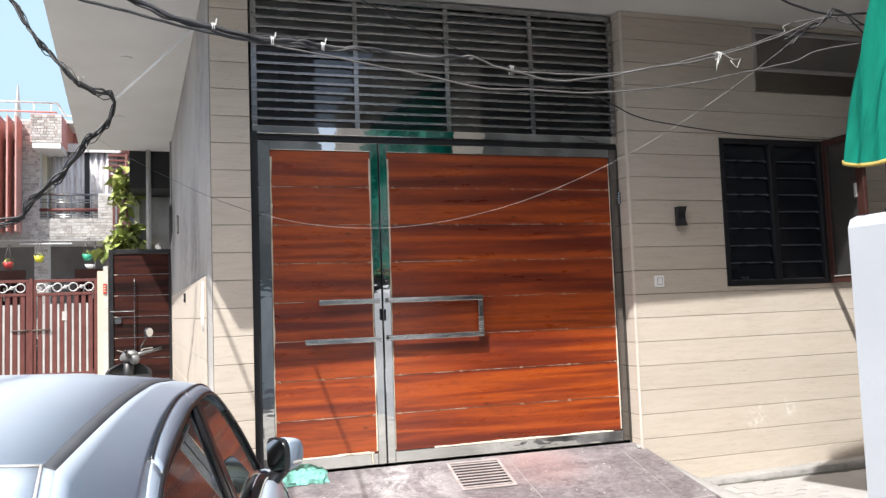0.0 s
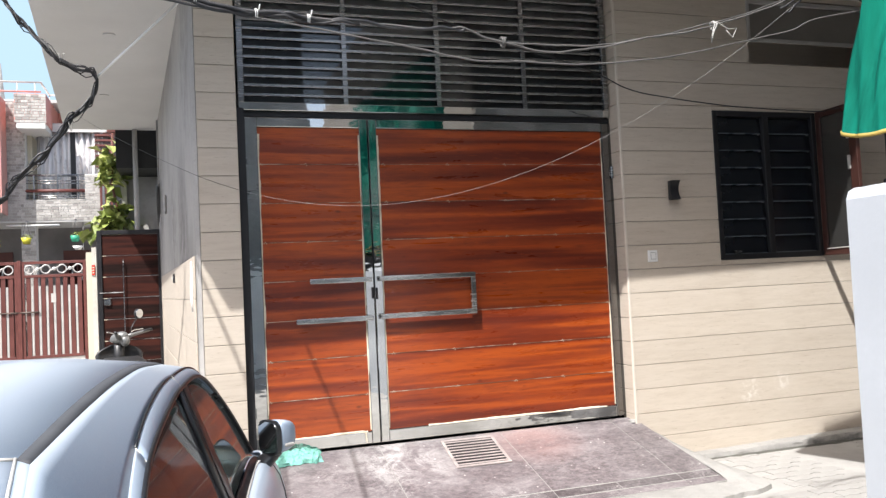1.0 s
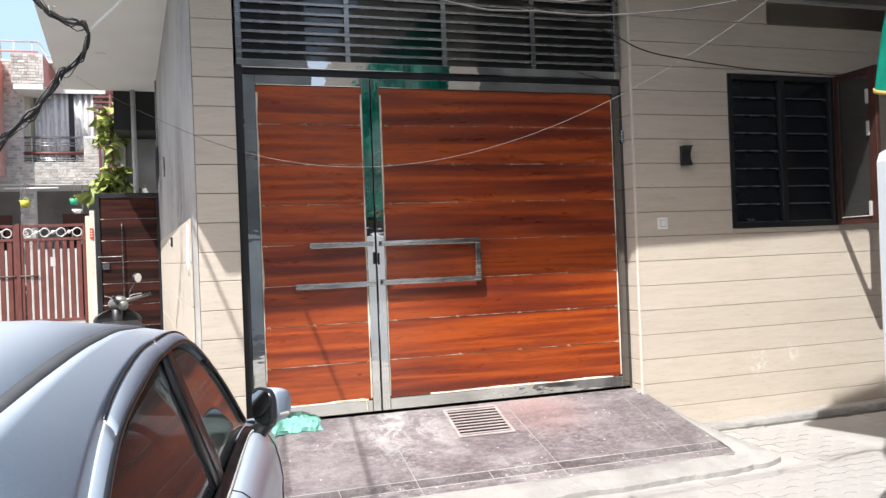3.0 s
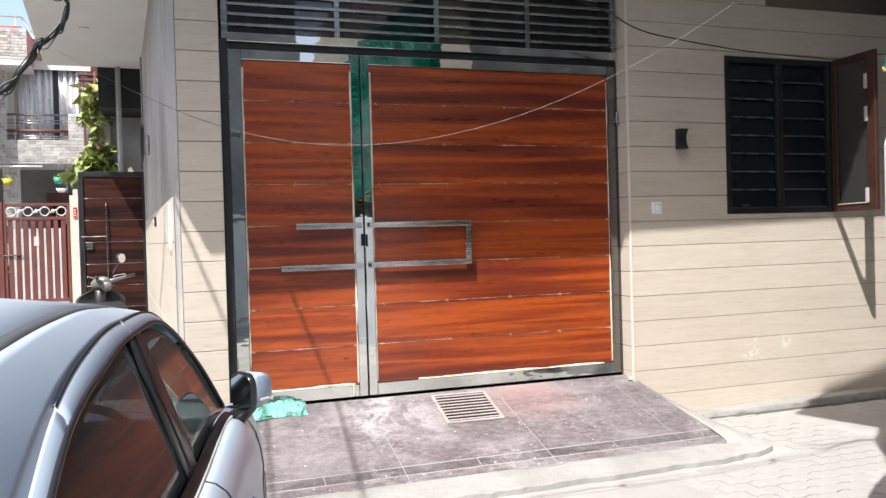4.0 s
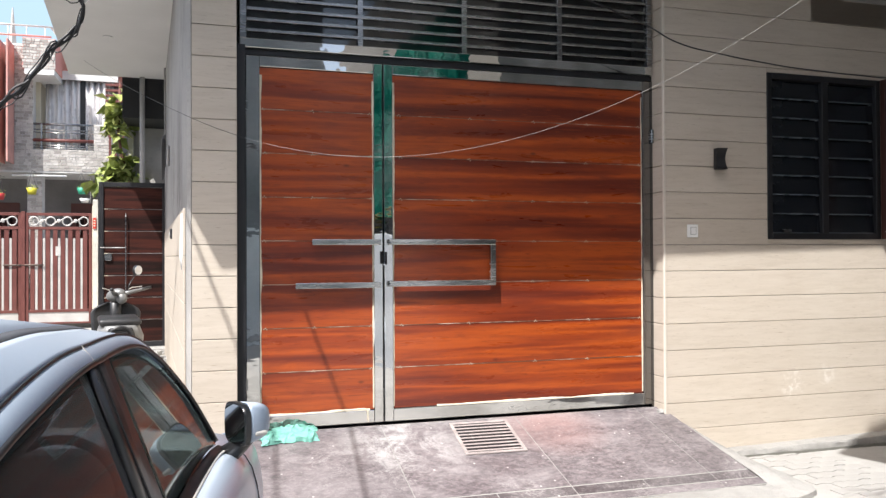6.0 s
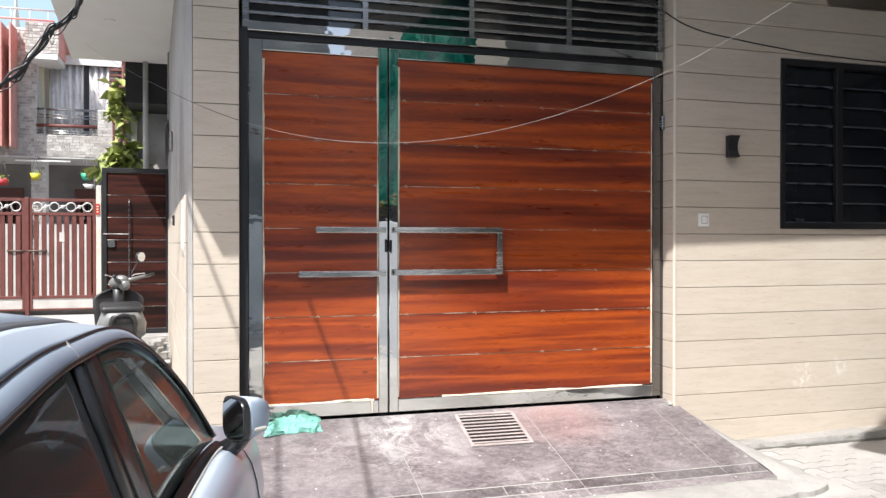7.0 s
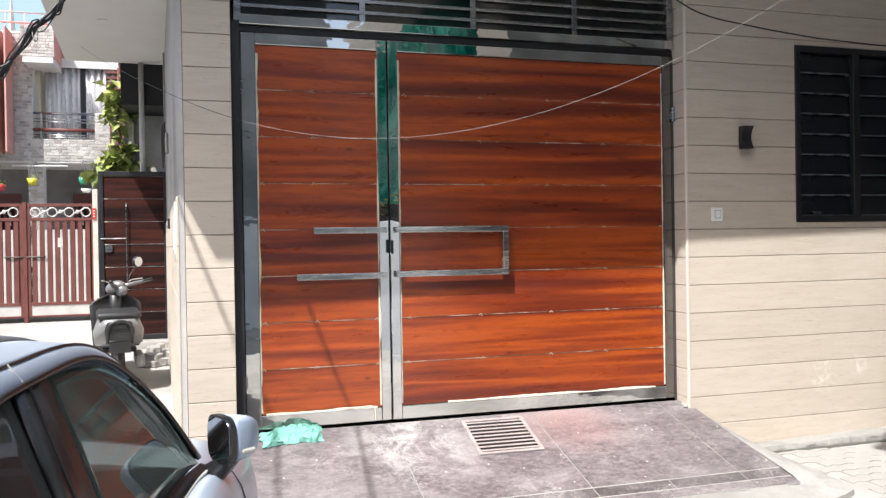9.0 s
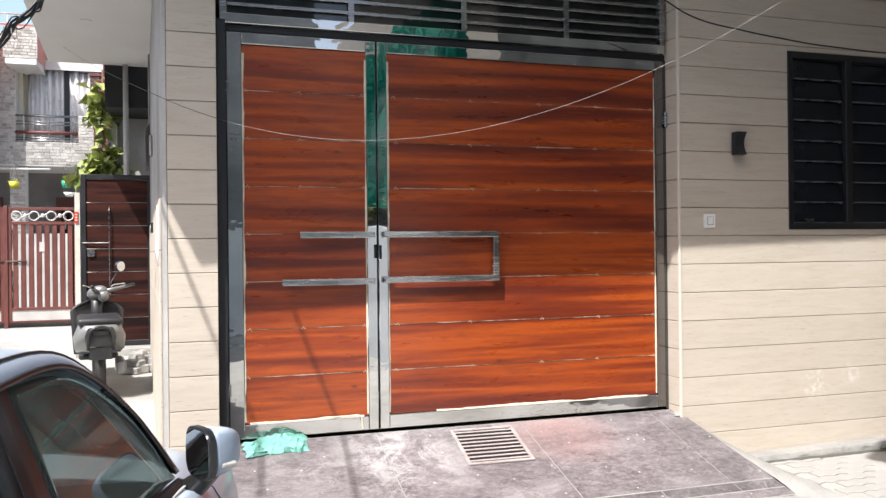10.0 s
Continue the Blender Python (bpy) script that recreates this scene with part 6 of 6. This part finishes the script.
def leaf_at(bm, p, size, r):
    """One pointed leaf with a fold along its middle."""
    m = Matrix.Translation(p) @ Euler((r.uniform(-1.1, 0.5), r.uniform(-0.6, 0.6), r.uniform(0, 6.28))).to_matrix().to_4x4()
    w, l = size * r.uniform(0.30, 0.45), size * r.uniform(0.8, 1.2)
    a = [bm.verts.new(m @ Vector(v)) for v in ((0, 0, 0), (w, l * 0.45, w * 0.35), (0, l * 0.5, 0), (0, l, -l * 0.15), (-w, l * 0.45, w * 0.35))]
    bm.faces.new((a[0], a[1], a[2])), bm.faces.new((a[1], a[3], a[2])), bm.faces.new((a[2], a[3], a[4])), bm.faces.new((a[0], a[2], a[4]))


build_far_house()


def build_far_gate():
    y = 15.8
    for name, x0, x1 in (("far_gate_leaf", -4.05, -2.63), ("far_gate_leaf", -2.57, -1.52)):
        g = thing(name, "red-brown painted metal gate leaf with a scroll band", "gate", pose(0, y, 0), "leaves of the far gate")
        for nm, a, b, c, d in (("stile", x0, x0 + 0.05, 0.30, 2.22), ("stile", x1 - 0.05, x1, 0.30, 2.22), ("rail", x0 + 0.05, x1 - 0.05, 2.17, 2.22), ("rail", x0 + 0.05, x1 - 0.05, 1.93, 1.98), ("rail", x0 + 0.05, x1 - 0.05, 0.50, 0.55), ("rail", x0 + 0.05, x1 - 0.05, 0.30, 0.33)):
            add_box(nm, g, RUST, a, b, -0.02, 0.02, c, d, "", 0.003)
        add_box("kick_plate", g, SILVER, x0 + 0.05, x1 - 0.05, -0.006, 0.006, 0.33, 0.50, "pale worn kick plate")
        n = int((x1 - x0 - 0.1) / 0.118)
        step = (x1 - x0 - 0.1) / n
        for k in range(n):
            x = x0 + 0.05 + step * (k + 0.5)
            add_box("slat", g, RUST, x - 0.034, x + 0.034, -0.010, 0.010, 0.55, 1.93)
            if k < n - 1:
                add_box("light_slat", g, SILVER, x + step / 2 - 0.017, x + step / 2 + 0.017, -0.004, 0.006, 0.55, 1.78, "silver painted slat")
        # scrolls in the band
        n = max(3, int((x1 - x0) / 0.24))
        for k in range(n):
            x = x0 + (x1 - x0) * (k + 0.5) / n
            bm = bm_new()
            tube(bm, [(x + 0.075 * math.cos(t), -0.012, 2.075 + 0.075 * math.sin(t)) for t in (2 * math.pi * i / 18 for i in range(19))], 0.012, 6, False)
            part("scroll_ring", bm, SILVER, g, "silver scroll ring", True)
            if k < n - 1:
                xm = x0 + (x1 - x0) * (k + 1) / n
                bm = bm_new()
                tube(bm, [(xm - 0.10, -0.012, 2.02), (xm - 0.04, -0.012, 2.06), (xm + 0.04, -0.012, 2.10), (xm + 0.10, -0.012, 2.13)], 0.011, 6)
                ball(bm, (xm, -0.014, 2.08), (0.035, 0.012, 0.035), u=8, v=6)
                part("scroll_leaf", bm, SILVER, g, "", True)
        bx = x1 - 0.12 if x0 < -3 else x0 + 0.12
        add_bar("bolt", g, IRON, [(bx - 0.16, -0.03, 1.32), (bx + 0.16, -0.03, 1.32)], 0.014)
    add_box("letter_plate", bpy.data.objects["far_gate_leaf.001"], SILVER, -2.10, -2.02, -0.016, -0.010, 1.48, 1.64, "small white plate")
    bm = bm_new()
    box(bm, -2.63, -2.57, y - 0.04, y + 0.04, 0.15, 2.24)
    structure("gate_post", bevel(bm, 0.004), RUST, "red-brown steel post between the far gate leaves", "post")
    for xa, xb in ((-1.51, -1.17), (-4.4, -4.06)):
        bm = bm_new()
        box(bm, xa, xb, y - 0.06, y + 0.2, 0.1, 2.35)
        structure("gate_pier", bm, YELLOW_WALL, "cream rendered pier of the far gate", "pier")


build_far_gate()


def build_vine():
    v = thing("vine", "leafy green creeper climbing between the houses", "plant", pose(0, 0, 0))
    r = random.Random(11)
    stem = [(-0.66, 13.05, 0.2), (-0.72, 13.05, 1.4), (-0.68, 13.0, 2.5), (-0.82, 13.0, 3.2), (-0.80, 13.1, 4.0)]
    add_bar("stem", v, BROWN_WOOD, stem, 0.02, "woody stem")
    add_bar("stem", v, BROWN_WOOD, [(-0.70, 13.05, 2.2), (-0.85, 12.9, 2.55), (-1.02, 12.9, 2.52)], 0.012)
    bm = bm_new()
    for i in range(230):
        t = r.random()
        if t < 0.42:
            c, sp = Vector((-0.79, 12.95, 2.74)), (0.15, 0.16, 0.20)
        elif t < 0.78:
            c, sp = Vector((-0.84, 13.05, 3.48)), (0.10, 0.12, 0.27)
        else:
            c, sp = Vector((-0.92, 12.9, 2.56)), (0.16, 0.14, 0.12)
        p = c + Vector([r.gauss(0, s * 0.6) for s in sp])
        leaf_at(bm, p, r.uniform(0.14, 0.27), r)
    tagged(part("foliage", bm, LEAF, v, "pointed green leaves"), kind="stuff")


build_vine()


# ---- neighbour's wall, railing and green cloth ----
def build_neighbour():
    bm = bm_new()
    out = [(2.79, -0.2), (2.79, 1.74), (2.805, 1.775), (2.84, 1.79), (2.98, 1.79), (3.01, 1.77), (3.02, 1.72), (3.02, -0.2)]
    prism(bm, out, -9.0, 2.80, "y")
    structure("wall_neighbour", bm, PALE_BLUE, "pale blue-grey compound wall with rounded top, scuffed", "wall")
    # unseen house block, added dark to hold back sky light and steel reflections
    bm = bm_new()
    box(bm, 3.95, 10.0, -9.5, 1.9, -0.2, 7.0)
    structure("wall_neighbour_house", bm, OLD_WALL, "unseen plain house block added to hold back sky light", "wall")
    # unseen slab, outlined to cast the shadow on house wall and lane
    bm = bm_new()
    prism(bm, [(10.0, 1.9), (10.0, 3.53), (6.0, 3.40), (3.40, 3.125), (2.86, 3.075), (2.29, 2.80), (2.47, 2.28), (2.59, 1.9)], 5.5, 5.64)
    structure("balcony_slab", bm, PLASTER, "unseen slab added to cast the shadow on wall and lane", "slab")
    rail = thing("wall_railing", "black wrought-iron railing on the white wall", "railing", pose(2.92, 0, 1.785))
    for z in (0.02, 0.42):
        add_bar("rail", rail, BLACK, [(0, -8.9, z), (0, 2.72, z)], 0.012)
    for k in range(70):
        y = 2.70 - 0.165 * k
        add_bar("baluster", rail, BLACK, [(0, y, 0.0), (0, y, 0.44)], 0.008, "", 6)
        if k < 14:
            bm = bm_new()
            tube(bm, [(0, y - 0.08 + 0.05 * math.cos(t) * (1 - t / 12), 0.22 + 0.11 * math.sin(t) * (1 - t / 12)) for t in (0.5 * i for i in range(20))], 0.006, 5)
            part("scroll", bm, BLACK, rail, "", True)
    # hanging cloth: folds down its length, bottom edge free
    bm = bm_new()
    ny, nz = 400, 26
    rows = []
    for j in range(nz + 1):
        row = []
        for i in range(ny + 1):
            y = 2.82 - 5.3 * i / ny
            t = j / nz
            bot = 2.03 + 0.05 * math.sin(y * 4.1) + 0.03 * math.sin(y * 11)
            if y > 2.6:
                bot += 0.06 * (y - 2.6) / 0.22
            top = 4.6 - 0.08 * (y + 0.2)
            z = bot + (top - bot) * t
            x = 2.865 + 0.28 * (min(z, 2.8) - 2.03) + 0.09 * max(0, z - 2.8)
            x += (0.075 + 0.03 * (1 - t)) * math.sin(y * 13 + 1.3 * math.sin(z * 2.3 + y)) + 0.03 * math.sin(y * 31 + z * 3) + 0.012 * math.sin(y * 74 + 2 * math.sin(z * 4)) + 0.05 * noise.noise((y * 2.1, z * 1.3, 0.4))
            yy = y + 0.06 * t * (1 if y > 2.5 else 0) + 0.03 * math.sin(z * 5 + y)
            row.append(bm.verts.new((x, yy, z)))
        rows.append(row)
    for p, q in zip(rows, rows[1:]):
        for i in range(ny):
            bm.faces.new((p[i], p[i + 1], q[i + 1], q[i]))
    cloth = part("sun_cloth", bm, GREEN, None, "", True)
    tagged(cloth, "green sun cloth with a yellow hem hung over the wall", "cloth")
    bm = bm_new()
    low = [v.co.copy() for v in cloth.data.vertices[:ny + 1]]
    hem = [[bm.verts.new(p + Vector((dx, 0, dz))) for p in low] for dx, dz in ((-0.004, 0.0), (-0.005, 0.016), (0.004, 0.016), (0.004, 0.0))]
    for a, b in zip(hem, hem[1:] + hem[:1]):
        for i in range(ny):
            bm.faces.new((a[i], a[i + 1], b[i + 1], b[i]))
    part("hem", bm, YELLOW, cloth, "yellow sewn hem", True)
    high = [v.co.copy() for v in cloth.data.vertices[nz * (ny + 1):]][::4]
    add_bar("rope", cloth, GREYWIRE, high, 0.01, "grey rope through the top edge")
    a, b, c = high[3], high[len(high) // 2], high[-4]
    add_bar("tie_rope", cloth, GREYWIRE, [a, (3.0, 2.5, 5.51)], 0.008)
    add_bar("tie_rope", cloth, GREYWIRE, [b, (3.96, b.y, b.z + 0.1)], 0.008)
    add_bar("tie_rope", cloth, GREYWIRE, [c, (3.96, c.y, c.z + 0.2)], 0.008)


build_neighbour()


def build_surroundings():
    """Unseen plain walls, added behind and beside the camera to hold back sky light."""
    bm = bm_new()
    box(bm, 9.6, 10.0, 1.9, 5.88, -0.2, 7.0)
    structure("wall_lane_end", bm, SIDE_PLASTER, "unseen plain wall added to close the lane from sky light", "wall")
    for nm, x0, x1, y0, y1, top in (("wall_opposite", -9.0, 2.6, -9.5, -4.2, 6.9), ("wall_left", -12.0, -6.0, -4.2, 15.0, 4.2)):
        bm = bm_new()
        box(bm, x0, x1, y0, y1, -0.2, top)
        structure(nm, bm, WHITE if nm == "wall_left" else OPPOSITE, "unseen plain house wall added to hold back sky light", "wall")


build_surroundings()


def build_reflected_wall():
    """Unseen low white wall behind the camera, added to brighten the steel's reflection."""
    bm = bm_new()
    box(bm, -9.0, 2.6, -4.16, -4.0, -0.2, 1.94)
    structure("wall_compound", bevel(bm, 0.02, 2), WHITE, "unseen low white wall added to brighten the steel reflections", "wall")


build_reflected_wall()


def build_backdrop():
    """Pale haze over the far roofs."""
    bm = bm_new()
    box(bm, -220, 60, 200, 202, -2, 160)
    structure("backdrop", bm, HAZE, "pale hazy blue sky far beyond the houses", "sky")


build_backdrop()


# ---- overhead cables ----
def strand(bm, pts, radius, wob, seed, per=10):
    line = catmull(pts, per)
    r = random.Random(seed)
    ph = r.uniform(0, 6)
    out = [p + Vector((0, wob * math.sin(i * 0.55 + ph), wob * math.cos(i * 0.47 + ph) + 0.4 * wob * math.sin(i * 1.3 + ph))) for i, p in enumerate(line)]
    tube(bm, out, radius, 6)
    return out


ANCHOR = Vector((-1.06, 11.45, 3.897))


def build_cables():
    y = 3.3
    main = [(x, y, z) for x, z in ((-0.65, 2.90), (-0.22, 2.74), (0.0, 2.67), (0.2, 2.60), (0.48, 2.56), (0.68, 2.55), (0.89, 2.54), (1.21, 2.53), (1.34, 2.54), (1.5, 2.49), (1.77, 2.46), (2.01, 2.5), (2.3, 2.56), (2.58, 2.62), (2.96, 2.75), (3.28, 2.87), (3.63, 2.85), (6.0, 3.1), (9.7, 3.7))]
    lead = [(-6.05, y, 4.95), (-3.0, y, 3.75)]
    under = [(x, y, z) for x, z in ((-0.65, 2.78), (-0.32, 2.69), (-0.14, 2.65), (0.1, 2.6), (0.31, 2.56), (0.48, 2.55))]
    low = [(x, y, z) for x, z in ((0.48, 2.54), (0.75, 2.5), (1.04, 2.46), (1.36, 2.41), (1.63, 2.41), (2.02, 2.42), (2.51, 2.5), (3.01, 2.62), (3.48, 2.75), (6.0, 3.2), (9.7, 3.9))]
    drop = [(0.75, 5.40, 3.897), (1.40, 5.50, 3.62), (2.0, 5.55, 3.38), (2.47, 5.55, 3.23), (2.91, 5.55, 3.13), (3.24, 5.55, 3.03), (3.64, 5.55, 2.89), (4.43, 5.55, 2.81), (5.29, 5.55, 2.78), (5.61, 5.55, 2.82), (7.0, 5.84, 3.0)]
    mid = [(x, y + 0.04, z) for x, z in ((1.51, 2.51), (1.68, 2.50), (2.04, 2.52), (2.33, 2.58), (2.61, 2.65), (2.99, 2.77), (3.32, 2.89), (6.0, 3.3), (9.7, 4.1))]
    for name, lines, mat, lab in (("main_cable", [(lead + main[:6], 0.0095, 0.004), (under, 0.006, 0.002), (main[:9], 0.007, 0.007), ([(x, y, z - 0.012) for x, y, z in main[:7]], 0.006, 0.008)], RUBBER, "thick black overhead cable of twisted strands"),
                             ("overhead_cable", [(main[4:], 0.0042, 0.003)], GREYWIRE, "grey overhead cable sagging across the lane"),
                             ("overhead_cable", [(low, 0.0036, 0.002)], GREYWIRE, "grey overhead cable sagging across the lane"),
                             ("overhead_cable", [(mid, 0.0034, 0.003)], GREYWIRE, "grey overhead cable sagging across the lane"),
                             ("service_cable", [(drop, 0.005, 0.002)], RUBBER, "thin black cable running to the house wall")):
        bm = bm_new()
        for k, (pts, rad, wob) in enumerate(lines):
            strand(bm, pts, rad, wob, k + 3)
        ob = part(name, bm, mat, None, "", True)
        tagged(ob, lab, "cable", "overhead cables")
        if name == "main_cable":
            for x, y, z in ((0.255, 3.3, 2.595), (0.48, 3.3, 2.555), (0.68, 3.3, 2.545)):
                bm = bm_new()
                tube(bm, [(x + 0.0012 * i, y + 0.017 * math.cos(i * 1.1), z + 0.017 * math.sin(i * 1.1)) for i in range(12)] + [(x + 0.02, y - 0.02, z + 0.028)], 0.0019, 5)
                part("wire_tie", bm, PLASTIC_WHITE, ob, "white twisted tie", True)
    bundle = bpy.data.objects["overhead_cable"]
    for x, z in ((1.5, 2.49), (2.575, 2.62)):
        bm = bm_new()
        tube(bm, [(x + 0.0015 * i, 3.3 + 0.019 * math.cos(i * 1.0), z + 0.022 * math.sin(i * 1.0)) for i in range(16)], 0.0035, 5)
        if x > 2:
            tube(bm, [(x, 3.28, z), (x - 0.022, 3.27, z - 0.05), (x - 0.03, 3.27, z - 0.09), (x - 0.01, 3.27, z - 0.03), (x + 0.02, 3.28, z + 0.01), (x + 0.07, 3.27, z - 0.02), (x + 0.115, 3.27, z - 0.012), (x + 0.09, 3.27, z - 0.06), (x + 0.055, 3.27, z - 0.025)], 0.0026, 5)
        part("wire_tie", bm, PALE_WIRE if x > 2 else GREYWIRE, bundle, "pale twisted tie", True)
    bm = bm_new()
    strand(bm, [(2.80, y, 3.02), (3.0, y, 2.93), (3.28, y, 2.88), (3.54, y, 2.91), (4.4, y, 2.95)], 0.006, 0.003, 9)
    strand(bm, [(3.02, y, 2.72), (3.17, y, 2.81), (3.32, y, 2.91), (3.5, y, 2.80), (3.63, y, 2.86)], 0.0045, 0.009, 10)
    strand(bm, [(2.98, y, 2.74), (3.2, y, 2.83), (3.33, y, 2.90), (3.6, y, 2.83), (4.2, y, 2.9)], 0.0045, 0.008, 12)
    tagged(part("cable_tangle", bm, RUBBER, None, "", True), "tangle of dark cables tied together overhead", "cable", "overhead cables")
    # the twisted cable at the alley's mouth, drawn aside by a string
    side = [(-1.9, 6.2, 5.0), (-1.31, 6.2, 4.15), (-1.03, 6.2, 3.73), (-0.88, 6.2, 3.50), (-0.74, 6.2, 3.31), (-0.56, 6.2, 3.15), (-0.36, 6.2, 3.045), (-0.41, 6.2, 2.88), (-0.56, 6.2, 2.69), (-0.74, 6.2, 2.47), (-0.92, 6.2, 2.26), (-1.09, 6.2, 2.16), (-2.2, 6.2, 1.9), (-3.4, 6.2, 1.85)]
    bm = bm_new()
    for k, (rad, wob) in enumerate(((0.0105, 0.012), (0.0090, 0.019), (0.0070, 0.027), (0.0050, 0.042), (0.0040, 0.036))):
        strand(bm, side, rad, wob, 20 + k, 7)
    ob = part("twisted_cable", bm, RUBBER, None, "", True)
    tagged(ob, "twisted black cables pulled aside by a pale string", "cable", "overhead cables")
    bm = bm_new()
    tube(bm, [(-0.36, 6.2, 3.04), (0.21, 5.855, 3.50)], 0.009, 6)
    part("string", bm, PLASTIC_WHITE, ob, "pale string tied to the pillar", True)
    for x, z in ((-0.60, 3.17), (-0.55, 2.70)):
        bm = bm_new()
        tube(bm, [(x + 0.004 * i, 6.2 + 0.035 * math.cos(i), z + 0.035 * math.sin(i)) for i in range(9)] + [(x + 0.05, 6.17, z + 0.02)], 0.0028, 5)
        part("wire_tie", bm, PALE_WIRE, ob, "", True)
    # one thin wire from the far house past the pillar and right across the gate
    bm = bm_new()
    head = [ANCHOR.lerp(Vector((0.24, 5.80, 2.31)), i / 20) - Vector((0, 0, 0.10 * (i / 20) * (1 - i / 20))) for i in range(21)]
    line = []
    a, b, sag = Vector((0.24, 5.80, 2.31)), Vector((3.30, 3.55, 2.86)), 0.57
    line += [a.lerp(b, i / 60) - Vector((0, 0, 4 * sag * (i / 60) * (1 - i / 60))) for i in range(61)]
    tube(bm, line[7:], 0.0007, 5)
    wire = tagged(part("thin_wire", bm, PALE_WIRE, None, "", True), "thin pale wire sagging across the gate", "wire", "overhead cables")
    # same wire in a darker colour, put in for shade by alley and pillar
    bm = bm_new()
    tube(bm, head + line[1:8], 0.0016, 5)
    part("shaded_length", bm, RUBBER, wire, "length along the alley, shade put into its dark colour", True)
    # unseen service wires over the lane, routed so their shadows cross pillar and gate
    for p, q in (((-0.90, 4.70, 4.20), (-3.45, -4.2, 6.85)), ((-0.36, 4.70, 4.06), (-2.9, -4.2, 6.8))):
        p, q = Vector(p), Vector(q)
        bm = bm_new()
        tube(bm, [p.lerp(q, i / 24) - Vector((0, 0, 0.25 * (i / 24) * (1 - i / 24))) for i in range(25)], 0.012, 6)
        tagged(part("service_wire", bm, RUBBER, None, "", True), "unseen black service cable from the balcony across the lane", "cable", "overhead cables")


build_cables()


# ---- paving by the kerb, last ----
def build_pavers():
    bm = bm_new()
    zig = [(0.0, 0.0), (0.055, 0.018), (0.11, 0.0), (0.165, 0.018), (0.22, 0.0), (0.22, 0.108), (0.165, 0.126), (0.11, 0.108), (0.055, 0.126), (0.0, 0.108)]
    prism(bm, [(x * 0.985, y * 0.97) for x, y in zig], -0.05, 0.004)
    me = mesh_from(bm, "paver", STREET)
    m = 0
    for j in range(26):
        for i in range(12):
            x = 3.05 + 0.22 * i + (0.11 if j % 2 else 0)
            y = 3.0 + 0.110 * j
            if y > 5.66 or (y > 4.55 and x < 4.12) or m >= 300:
                continue
            m += 1
            piece("paver", me, GROUND, pose(x, y, rise(x, y) - 0.003 + 0.010 * noise.noise((x * 1.3, y * 1.3, 1)), 1.2 * noise.noise((x * 5, y, 2)), 1.2 * noise.noise((x, y * 5, 3)), 0))


build_pavers()
